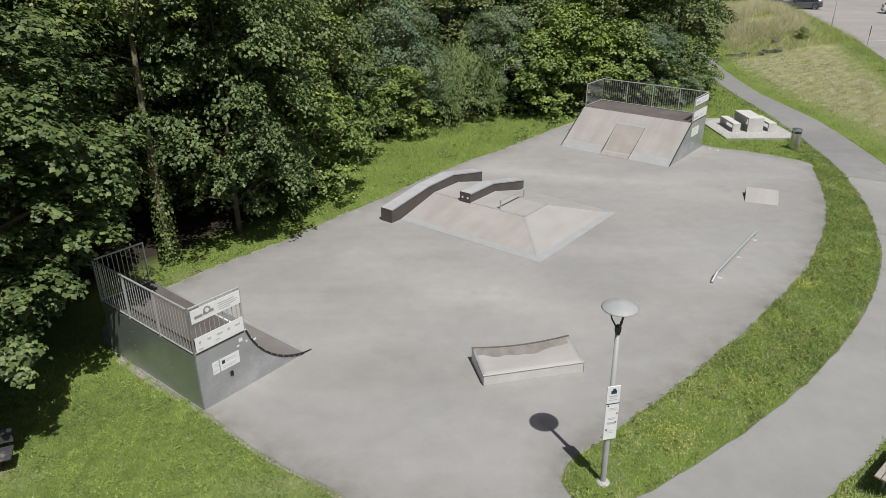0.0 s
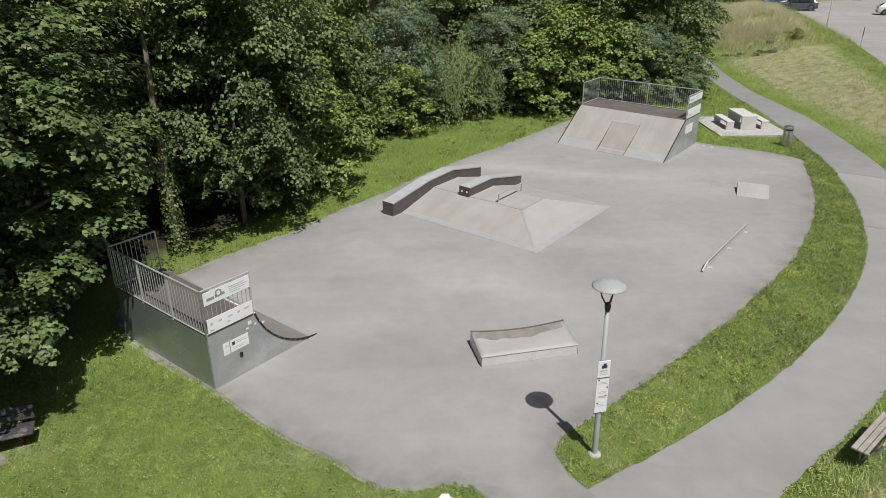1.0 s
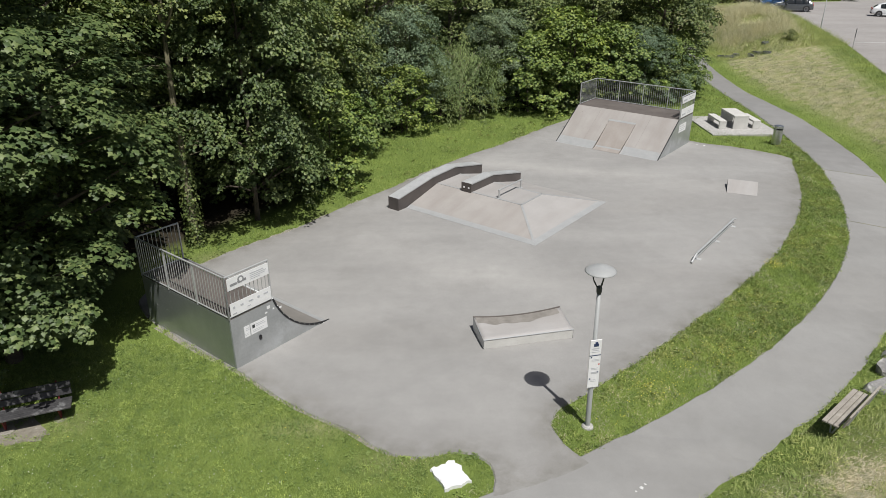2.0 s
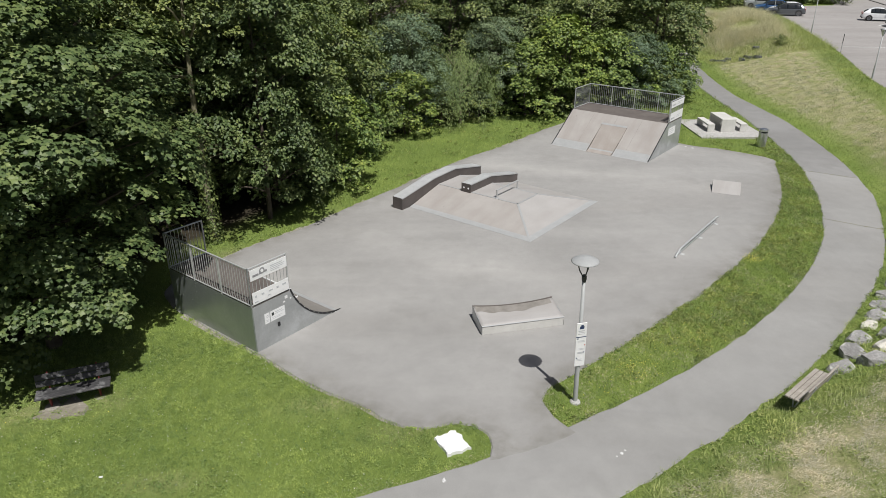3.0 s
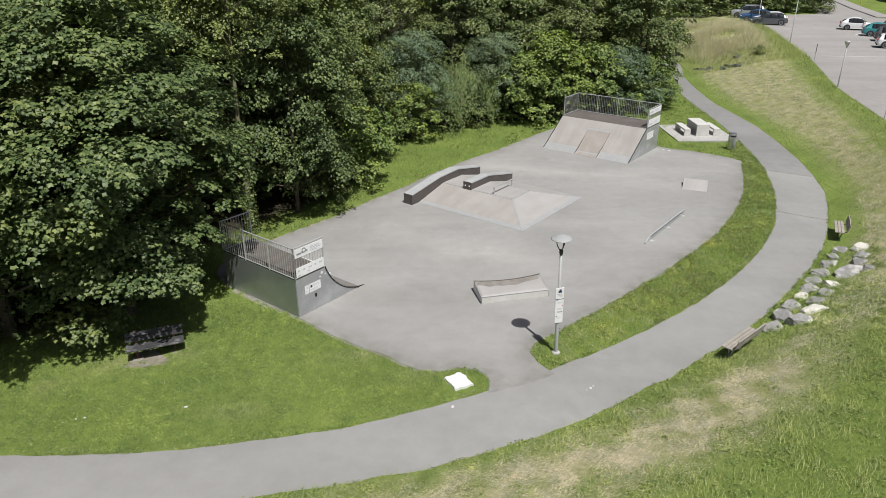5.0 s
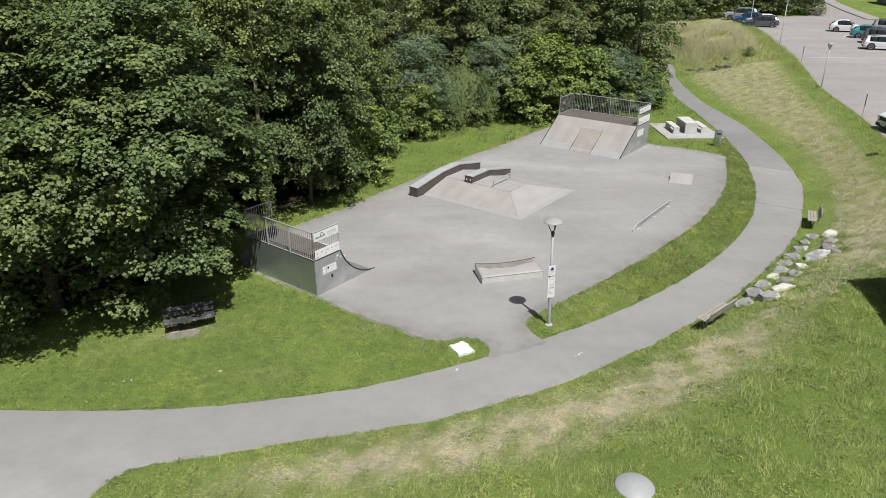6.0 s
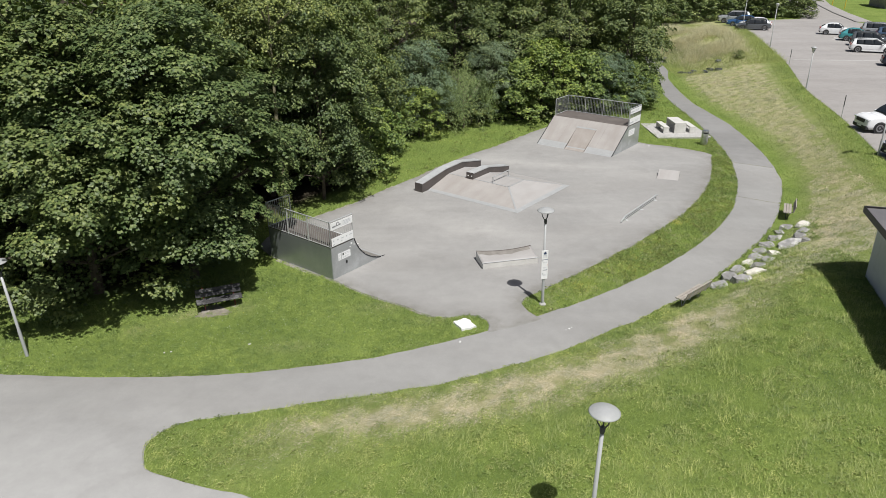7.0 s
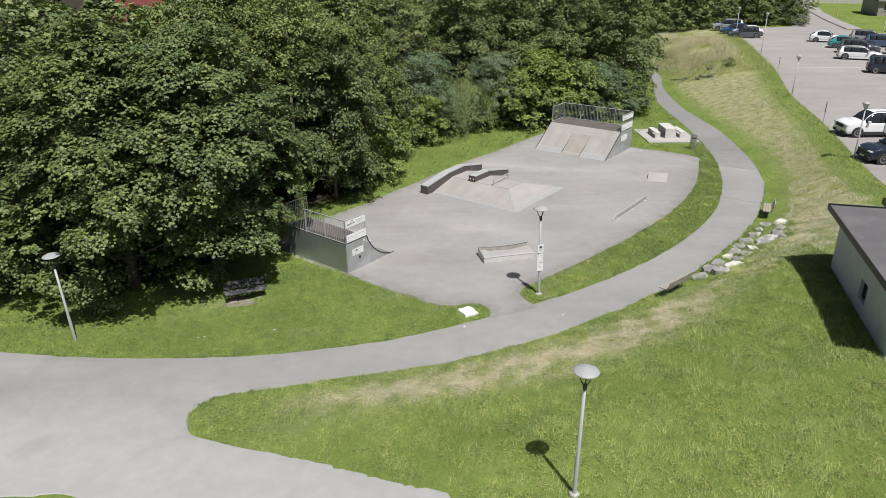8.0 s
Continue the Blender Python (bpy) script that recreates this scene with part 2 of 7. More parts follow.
M = dict(
    asphalt=asphalt_material("asphalt", (0.276, 0.271, 0.262), (0.330, 0.324, 0.313), (0.385, 0.376, 0.360)),
    path=asphalt_material("path_asphalt", (0.266, 0.263, 0.255), (0.318, 0.314, 0.305), (0.362, 0.357, 0.344), (0.379, 0.375, 0.365)),
    path_dark=asphalt_material("newer_path_asphalt", (0.228, 0.226, 0.222), (0.276, 0.273, 0.268), (0.315, 0.311, 0.303)),
    lot=asphalt_material("lot_asphalt", (0.30, 0.285, 0.275), (0.345, 0.328, 0.315), (0.39, 0.375, 0.36)),
    turf=ground_material("turf"),
    grass=leaf_material("grass_blades", (0.178, 0.262, 0.062), (0.245, 0.340, 0.084), (0.332, 0.424, 0.130), (1.0, 1.1, 0.55), 0.65, 0.33),
    straw=leaf_material("straw_blades", (0.43, 0.400, 0.255), (0.54, 0.505, 0.345), (0.65, 0.612, 0.44), (1, 1, 0.8), 0.7, 0.2),
    hay=leaf_material("hay_blades", (0.42, 0.415, 0.23), (0.60, 0.58, 0.36), (0.76, 0.73, 0.50), (1, 1, 0.8), 0.7, 0.12),
    weed=leaf_material("weed_leaves", (0.158, 0.238, 0.056), (0.215, 0.305, 0.074), (0.295, 0.378, 0.112), (1, 1.1, 0.5), 0.55, 0.22),
    clover=leaf_material("clover_leaves", (0.180, 0.258, 0.060), (0.240, 0.322, 0.078), (0.308, 0.382, 0.110), (1, 1.1, 0.6), 0.55, 0.22),
    petal=plain("white_petal", (0.75, 0.75, 0.70), 0.6),
    flower=plain("yellow_petal", (0.78, 0.68, 0.10), 0.6),
    maple=leaf_material("maple_leaves", (0.064, 0.099, 0.034), (0.120, 0.163, 0.053), (0.230, 0.270, 0.097), (1.1, 1.25, 0.45), 0.5),
    ash=leaf_material("ash_leaves", (0.080, 0.116, 0.042), (0.147, 0.190, 0.064), (0.268, 0.305, 0.110), (1.1, 1.25, 0.45), 0.5),
    lime=leaf_material("hazel_leaves", (0.086, 0.140, 0.039), (0.166, 0.233, 0.060), (0.285, 0.348, 0.094), (1.1, 1.25, 0.4), 0.5),
    grey=leaf_material("sallow_leaves", (0.128, 0.184, 0.097), (0.199, 0.261, 0.146), (0.280, 0.348, 0.195), (1.0, 1.1, 0.6), 0.5),
    pale_grass=leaf_material("tall_grass_blades", (0.255, 0.312, 0.092), (0.338, 0.398, 0.125), (0.445, 0.492, 0.185), (1.0, 1.1, 0.6), 0.65, 0.2),
    willow=leaf_material("willow_leaves", (0.180, 0.228, 0.082), (0.262, 0.318, 0.112), (0.350, 0.405, 0.150), (1.1, 1.2, 0.5), 0.5),
    bark=surface("bark", (0.07, 0.055, 0.042), (0.13, 0.105, 0.08), 6, 0.9, 0, 30, 0.4, 0.5),
    pale_bark=surface("pale_bark", (0.19, 0.175, 0.105), (0.30, 0.275, 0.175), 5, 0.9, 0, 30, 0.35, 0.4),
    galv=surface("galvanised_sheet", (0.40, 0.415, 0.42), (0.50, 0.515, 0.52), 1.6, 0.42, 0.55, 18, 0.10, 0.05, (0.55, 0.57, 0.58), 1.2),
    galv_smooth=surface("smooth_galvanised_sheet", (0.34, 0.37, 0.36), (0.42, 0.45, 0.44), 0.9, 0.38, 0.6, 14, 0.08, 0.05),
    top_sheet=surface("worn_top_sheet", (0.46, 0.47, 0.475), (0.56, 0.57, 0.57), 2.2, 0.5, 0.2, 20, 0.10, 0.05),
    tube=plain("galvanised_tube", (0.52, 0.53, 0.53), 0.5, 0.4),
    steel=plain("brushed_steel", (0.58, 0.59, 0.60), 0.28, 0.9),
    plate=surface("steel_plate", (0.375, 0.382, 0.382), (0.425, 0.432, 0.430), 3, 0.5, 0.15, 40, 0.12, 0.04),
    ply=board("worn_ramp_board", (0.345, 0.322, 0.303), (0.400, 0.378, 0.358), (0.295, 0.264, 0.240), 0.08, 0.55),
    ply_grey=board("grey_ramp_board", (0.365, 0.350, 0.338), (0.410, 0.396, 0.384), (0.310, 0.285, 0.265), 0.08, 0.5),
    ply_brown=board("brown_ramp_board", (0.315, 0.282, 0.255), (0.378, 0.348, 0.322), (0.275, 0.240, 0.212), 0.08, 0.6),
    ply_dark=board("dark_ramp_board", (0.20, 0.188, 0.172), (0.245, 0.23, 0.212), (0.30, 0.28, 0.255), 0.08, 0.6),
    worn_brown=surface("worn_brown_board", (0.20, 0.185, 0.165), (0.29, 0.27, 0.245), 3, 0.7, 0, 50, 0.15, 0.05),
    deck=surface("brown_deck_board", (0.105, 0.09, 0.082), (0.15, 0.132, 0.12), 1.5, 0.7, 0, 50, 0.15, 0.05),
    phenol=surface("dark_phenolic_board", (0.075, 0.064, 0.06), (0.11, 0.094, 0.088), 1.5, 0.5, 0, 40, 0.15, 0.04),
    black=plain("black_rubber", (0.02, 0.02, 0.022), 0.6),
    white=plain("white_board", (0.80, 0.80, 0.80), 0.55),
    ink=plain("grey_print", (0.52, 0.53, 0.55), 0.6),
    ink_dark=plain("dark_grey_print", (0.27, 0.27, 0.28), 0.6),
    navy=plain("navy_print", (0.03, 0.05, 0.12), 0.5),
    red=plain("red_print", (0.5, 0.08, 0.07), 0.5),
    lampgrey=plain("grey_lamp_enamel", (0.40, 0.41, 0.41), 0.5, 0.05),
    charcoal=plain("charcoal_paint", (0.045, 0.05, 0.05), 0.55),
    concrete=surface("pale_concrete", (0.52, 0.51, 0.48), (0.62, 0.61, 0.58), 2, 0.85, 0, 40, 0.12, 0.12),
    gravel=surface("pale_gravel", (0.40, 0.39, 0.37), (0.52, 0.51, 0.49), 6, 0.95, 0, 45, 0.45, 0.5),
    gravel_dirt=surface("dusty_gravel", (0.26, 0.24, 0.205), (0.36, 0.335, 0.29), 2.5, 0.95, 0, 40, 0.45, 0.4, (0.17, 0.19, 0.08), 1.1),
    joint=surface("weedy_joint", (0.17, 0.165, 0.09), (0.29, 0.275, 0.16), 6, 0.95, 0, 40, 0.4, 0.3),
    seam=plain("dark_seam", (0.225, 0.218, 0.206), 0.9),
    rock=surface("grey_rock", (0.235, 0.230, 0.222), (0.345, 0.340, 0.330), 2.6, 0.85, 0, 16, 0.35, 0.7, (0.58, 0.57, 0.54), 2.3, 0.2),
    rock_white=surface("white_quartz_rock", (0.60, 0.57, 0.50), (0.78, 0.76, 0.70), 2.2, 0.8, 0, 18, 0.3, 0.4, (0.40, 0.36, 0.30), 1.6),
    dark_rock=surface("dark_rock", (0.06, 0.065, 0.075), (0.12, 0.125, 0.135), 1.5, 0.85, 0, 18, 0.3, 0.4),
    oldwood=surface("weathered_grey_plank", (0.30, 0.27, 0.235), (0.42, 0.385, 0.34), 2, 0.85, 0, 40, 0.3, 0.2),
    blackwood=surface("black_stained_plank", (0.035, 0.034, 0.036), (0.07, 0.068, 0.07), 2, 0.7, 0, 40, 0.3, 0.15, (0.24, 0.24, 0.24), 2.6),
    rust=plain("dark_red_steel", (0.20, 0.03, 0.035), 0.55, 0.2),
    earth=surface("trodden_earth", (0.20, 0.18, 0.14), (0.30, 0.275, 0.23), 3, 0.95, 0, 30, 0.3, 0.3),
    render_wall=surface("grey_white_render", (0.58, 0.60, 0.62), (0.68, 0.70, 0.72), 1, 0.85, 0, 50, 0.08, 0.1, (0.50, 0.52, 0.53), 0.5),
    felt=surface("grey_roof_felt", (0.115, 0.11, 0.115), (0.16, 0.155, 0.16), 0.5, 0.9, 0, 40, 0.2, 0.15, (0.19, 0.185, 0.185), 0.35),
    fascia=plain("black_fascia", (0.018, 0.017, 0.016), 0.5),
    glass=plain("dark_window_glass", (0.02, 0.024, 0.028), 0.06),
    tyre=plain("tyre_rubber", (0.018, 0.018, 0.018), 0.8),
    rim=plain("alloy_rim", (0.30, 0.30, 0.31), 0.35, 0.8),
    plastic=plain("dark_bumper_plastic", (0.03, 0.03, 0.032), 0.6),
    lens=plain("headlight_lens", (0.65, 0.67, 0.70), 0.1, 0.2),
    tail=plain("tail_lens", (0.35, 0.01, 0.01), 0.2),
    paint_white=plain("white_car_paint", (0.80, 0.81, 0.82), 0.2),
    paint_slate=plain("slate_car_paint", (0.035, 0.045, 0.065), 0.2, 0.3),
    paint_grey=plain("grey_car_paint", (0.13, 0.14, 0.15), 0.22, 0.4),
    paint_silver=plain("silver_car_paint", (0.45, 0.47, 0.49), 0.25, 0.4),
    paint_blue=plain("blue_car_paint", (0.05, 0.12, 0.27), 0.22, 0.2),
    paint_teal=plain("teal_car_paint", (0.06, 0.28, 0.30), 0.22, 0.1),
    paint_steel=plain("steel_blue_car_paint", (0.09, 0.14, 0.22), 0.22, 0.35),
    yellow=plain("yellow_marker_paint", (0.65, 0.45, 0.04), 0.5),
    brick=surface("red_wall_boards", (0.25, 0.07, 0.06), (0.32, 0.10, 0.085), 1, 0.8, 0, 20, 0.2, 0.1),
    roof_tile=surface("grey_roof_tiles", (0.16, 0.155, 0.15), (0.22, 0.21, 0.2), 1, 0.85, 0, 8, 0.3, 0.3),
    marking=surface("worn_road_paint", (0.55, 0.55, 0.54), (0.68, 0.68, 0.67), 3, 0.8, 0, 30, 0.3, 0.05),
)


def frosted_material(name, colour, clear):
    """Pale acrylic that lets a little of the light straight through."""
    m, t, b = nodes_of(name)
    fleck = noise_node(t, 14, 3, 0.6)
    t.links.new(ramp_node(t, fleck.outputs["Fac"], [(0.3, [c * 0.93 for c in colour]), (0.7, colour)]).outputs[0], b.inputs["Base Color"])
    b.inputs["Roughness"].default_value = 0.5
    mx = add(t, "MixShader")
    mx.inputs[0].default_value = clear
    t.links.new(b.outputs[0], mx.inputs[1])
    t.links.new(add(t, "BsdfTransparent").outputs[0], mx.inputs[2])
    t.links.new(mx.outputs[0], t.nodes["Material Output"].inputs["Surface"])
    return m


M["hood"] = frosted_material("frosted_lamp_hood", (0.44, 0.45, 0.45), 0.22)

# ---- mesh helpers ----
def mesh_of(name, bm):
    me = bpy.data.meshes.new(name)
    bm.normal_update()
    bm.to_mesh(me)
    bm.free()
    return me


def part(name, bm, material, parent=None, label="", smooth=False, m=None):
    """Links a bmesh (or a finished mesh) as one object, under a thing or a part."""
    me = mesh_of(name, bm) if isinstance(bm, bmesh.types.BMesh) else bm
    if not me.materials:
        me.materials.append(M[material])
    if smooth:
        me.polygons.foreach_set("use_smooth", [True] * len(me.polygons))
    ob = new(name, me)
    if parent is not None:
        ob.parent = parent
    if m is not None:
        ob.matrix_basis = m
    if label:
        ob["label"] = label
    return ob


def thing(name, m, label, category, group="", kind=""):
    ob = new(name)
    ob.empty_display_size = 0.2
    ob.matrix_basis = m
    return tagged(ob, label, category, group, kind)


def box(bm, lo, hi, bevel=0.0, m=None):
    r = bmesh.ops.create_cube(bm, size=1.0)
    c = [(a + b) / 2 for a, b in zip(lo, hi)]
    s = [abs(b - a) for a, b in zip(lo, hi)]
    t = Matrix.Translation(c) @ Matrix.Diagonal((*s, 1))
    bmesh.ops.transform(bm, matrix=(m @ t) if m is not None else t, verts=r["verts"])
    if bevel:
        edges = {e for v in r["verts"] for e in v.link_edges}
        bmesh.ops.bevel(bm, geom=list(edges), offset=bevel, segments=1, affect="EDGES")
    return bm


def new_box(lo, hi, bevel=0.0, m=None):
    return box(bmesh.new(), lo, hi, bevel, m)


def rod(bm, a, b, r0, r1=None, seg=8):
    a, b = Vector(a), Vector(b)
    d = b - a
    r = bmesh.ops.create_cone(bm, cap_ends=True, segments=seg, radius1=r0, radius2=r0 if r1 is None else r1, depth=d.length)
    turn = d.to_track_quat("Z", "Y").to_matrix().to_4x4()
    bmesh.ops.transform(bm, matrix=Matrix.Translation((a + b) / 2) @ turn, verts=r["verts"])
    return bm


def new_rod(a, b, r0, r1=None, seg=8):
    return rod(bmesh.new(), a, b, r0, r1, seg)


def lathe(bm, profile, seg=20, centre=(0, 0, 0)):
    """Profile of (radius, height) turned round the upright axis."""
    rings = []
    for r, z in profile:
        if r < 1e-5:
            rings.append([bm.verts.new((centre[0], centre[1], centre[2] + z))])
        else:
            rings.append([bm.verts.new((centre[0] + r * math.cos(2 * math.pi * k / seg), centre[1] + r * math.sin(2 * math.pi * k / seg), centre[2] + z)) for k in range(seg)])
    for a, b in zip(rings, rings[1:]):
        for k in range(seg):
            n = (k + 1) % seg
            if len(a) == 1:
                bm.faces.new((a[0], b[k], b[n]))
            elif len(b) == 1:
                bm.faces.new((a[k], a[n], b[0]))
            else:
                bm.faces.new((a[k], a[n], b[n], b[k]))
    bmesh.ops.recalc_face_normals(bm, faces=bm.faces)
    return bm


def prism(bm, outline, y0, y1, bevel=0.0):
    """An outline of (x, z) pulled from y0 to y1."""
    a = [bm.verts.new((x, y0, z)) for x, z in outline]
    b = [bm.verts.new((x, y1, z)) for x, z in outline]
    n = len(outline)
    bm.faces.new(a)
    bm.faces.new(b[::-1])
    for k in range(n):
        bm.faces.new((a[k], b[k], b[(k + 1) % n], a[(k + 1) % n]))
    bmesh.ops.recalc_face_normals(bm, faces=bm.faces)
    if bevel:
        bmesh.ops.bevel(bm, geom=bm.edges[:], offset=bevel, segments=1, affect="EDGES")
    return bm


def sheet(bm, line, y0, y1, thick):
    """A board that follows a line of (x, z), with thickness below it."""
    under = []
    for k, (x, z) in enumerate(line):
        xa, za = line[max(k - 1, 0)]
        xb, zb = line[min(k + 1, len(line) - 1)]
        l = math.hypot(xb - xa, zb - za)
        under.append((x + (zb - za) / l * thick, z - (xb - xa) / l * thick))
    return prism(bm, list(line) + under[::-1], y0, y1)


def raw_mesh(name, verts, faces):
    """A mesh from arrays; faces all of one size."""
    me = bpy.data.meshes.new(name)
    k = faces.shape[1]
    me.vertices.add(len(verts))
    me.vertices.foreach_set("co", np.asarray(verts, np.float32).ravel())
    me.loops.add(faces.size)
    me.loops.foreach_set("vertex_index", faces.astype(np.int32).ravel())
    me.polygons.add(len(faces))
    me.polygons.foreach_set("loop_start", np.arange(0, faces.size, k, dtype=np.int32))
    me.update(calc_edges=True)
    return me


# ---- the lie of the land ----
AXIS = 51.68  # the ramps' common direction
U, V = Vector((math.cos(radians(AXIS)), math.sin(radians(AXIS)))), Vector((-math.sin(radians(AXIS)), math.cos(radians(AXIS))))
CORNER = Vector((3.14, 20.42))


def park(u, v, z=0.0, turn=0.0):
    """A pose in the park's own axes, from the near corner of the low pyramid."""
    p = CORNER + U * u + V * v
    return pose(p.x, p.y, z, 0, 0, AXIS + turn)


PARK = [(-5.36, 12.68), (-3.8, 11.36), (-2.44, 10.48), (-1.49, 9.74), (-0.61, 9.48), (-0.03, 9.66), (0.55, 9.57), (0.85, 9.27), (0.93, 8.77),
        (0.85, 8.35), (1.9, 8.75), (2.9, 9.3), (2.78, 9.48), (2.47, 9.88), (2.27, 10.55), (2.46, 11.01), (3.15, 11.61), (3.9, 12.25), (5.61, 13.73), (7.72, 15.72),
        (9.06, 17.13), (10.66, 18.85), (12.45, 21.1), (14.34, 24.11), (15.78, 27.22), (16.78, 30.0), (17.0, 31.3), (15.16, 32.95), (13.27, 34.1),
        (10.4, 37.6), (8.2, 39.4), (6.84, 38.34), (5.34, 36.55), (3.28, 33.87), (0.39, 30.66), (-2.02, 27.24), (-4.01, 24.54), (-5.66, 22.16), (-7.17, 20.49), (-8.31, 18.97), (-9.4, 17.2), (-8.8, 15.5)]
INNER = [(-45.0, 12.5), (-28.0, 8.6), (-17.99, 6.43), (-15.87, 6.42), (-13.63, 6.26), (-11.45, 6.17), (-9.32, 6.24), (-7.2, 6.42), (-5.09, 6.81), (-2.91, 7.17), (-0.69, 7.84), (0.8, 8.4), (2.78, 9.48), (3.7, 10.08), (4.58, 10.68), (6.55, 12.07), (8.96, 14.06), (11.17, 16.26), (13.21, 18.72), (15.08, 21.69), (16.53, 24.95), (18.01, 29.89), (18.99, 35.68), (19.27, 40.84), (19.75, 50.19), (20.86, 54.96), (22.5, 64.0), (22.0, 78.0)]
OUTER = [(24.2, 78.0), (24.4, 66.0), (22.5, 58.0), (21.3, 48.05), (21.36, 42.9), (21.47, 37.96), (21.03, 32.39), (20.2, 27.95), (19.22, 25.06), (16.92, 20.6), (14.63, 17.33), (12.48, 14.94), (10.67, 12.97), (8.54, 11.11), (6.37, 9.39), (3.66, 7.43), (1.34, 6.27), (-0.81, 5.54), (-2.87, 5.12), (-4.86, 4.69), (-6.75, 4.23), (-8.64, 3.85), (-9.3, 3.41), (-9.57, 2.69), (-9.31, 1.89), (-8.97, 1.51)]
ROAD_N = [(-7.95, 1.1), (-6.97, 0.76), (-5.92, 0.42), (-4.58, -0.06), (-3.26, -0.64), (-2.1, -1.15), (-0.84, -1.66), (4.13, -4.1), (12.33, -9.33), (22.58, -18.04)]
ROAD_S = [(20.53, -23.17), (9.25, -13.94), (1.05, -7.79), (-7.15, -3.07), (-11.34, -1.16), (-13.74, -1.06), (-20.48, -0.82), (-45.0, 0.0)]
LOT_EDGE = [(19.5, -6), (22.0, 10), (23.82, 20.52), (25.09, 25.53), (28.0, 35.65), (30.64, 46.59), (35.49, 61.02), (41.69, 83.94), (44.5, 97)]
LOT_Z = 1.3
HIGH = [(9.5, -20), (12.5, -2), (15.5, 9.5), (19.5, 15)] + LOT_EDGE[2:]


def smooth_line(points, step=0.6):
    """The line rounded through its points."""
    p = [Vector(q).to_3d() for q in points]
    out = []
    for k in range(len(p) - 1):
        a, b, c, d = p[max(k - 1, 0)], p[k], p[k + 1], p[min(k + 2, len(p) - 1)]
        n = max(int((c - b).length / step), 1)
        for j in range(n):
            t = j / n
            q = 0.5 * ((2 * b) + (c - a) * t + (2 * a - 5 * b + 4 * c - d) * t * t + (3 * b - a - 3 * c + d) * t ** 3)
            out.append((q.x, q.y))
    out.append(tuple(p[-1][:2]))
    return out


def reach(x, y, line):
    """Distance of points from a polyline."""
    best = np.full(np.shape(x), 1e9)
    for (ax, ay), (bx, by) in zip(line, line[1:]):
        dx, dy = bx - ax, by - ay
        t = np.clip(((x - ax) * dx + (y - ay) * dy) / (dx * dx + dy * dy), 0, 1)
        best = np.minimum(best, np.hypot(x - ax - t * dx, y - ay - t * dy))
    return best


def inside(x, y, ring):
    hit = np.zeros(np.shape(x), bool)
    for (ax, ay), (bx, by) in zip(ring, ring[1:] + ring[:1]):
        if ay != by:
            hit ^= ((ay > y) != (by > y)) & (x < (bx - ax) * (y - ay) / (by - ay) + ax)
    return hit


LOW_SIDE = OUTER[:-4] + [(-12, 3), (-45, 3)]
LOW_RING = LOW_SIDE + [(-400, 3), (-400, 400), (24.2, 400)]
ROAD_RING = ROAD_N + [(22.58, -300), (-300, -300), (-300, 1.5), (-8.97, 1.51)]
HIGH_RING = HIGH + [(44.5, 400), (600, 400), (600, -400), (9.5, -400)]


def land(x, y):
    """Height of the ground: the park and path lie level, the bank rises to the car park."""
    x, y = np.asarray(x, float), np.asarray(y, float)
    d0, d1 = reach(x, y, LOW_SIDE), reach(x, y, HIGH)
    s = d0 / (d0 + d1 + 1e-6)
    # the bank swells quickly beside the path at its southern end, more gently further on
    full = 1 - (1 - s) ** 2.4
    s = s * s * (3 - 2 * s)
    s = s + (full - s) * np.where(inside(x, y, ROAD_RING), 0.0, np.clip(reach(x, y, ROAD_N) / 2.2, 0, 1)) * np.clip((15 - y) / 6, 0, 1) * np.clip((x + 8.5) / 3, 0, 1)
    s = np.where(inside(x, y, LOW_RING), 0.0, np.where(inside(x, y, HIGH_RING), 1.0, s))
    # outside the level pad the lawn, verge and path fall away a little
    d = np.where(inside(x, y, PARK), 0.0, reach(x, y, PARK + PARK[:1]))
    f = np.clip(d / 5, 0, 1)
    f = f * f * (3 - 2 * f) * np.clip(((x + 10) * 0.785 - (y - 13) * 0.62 + 3) / 2.5, 0, 1) * np.clip((40 - y) / 12, 0, 1)
    z = LOT_Z * s - 0.35 * f * (1 - s)
    # the mound of tall grass at the head of the car park
    rise = np.exp(-(((x - 31.5) / 6.0) ** 2 + ((y - 75) / 13.0) ** 2) ** 2)
    z = z + 2.1 * rise * np.where(inside(x, y, HIGH_RING) | inside(x, y, LOW_RING), 0.0, np.clip(d1 / 5, 0, 1) * np.clip(d0 / 2.5, 0, 1))
    return z


def land_at(x, y):
    return float(land(np.array([x]), np.array([y]))[0])


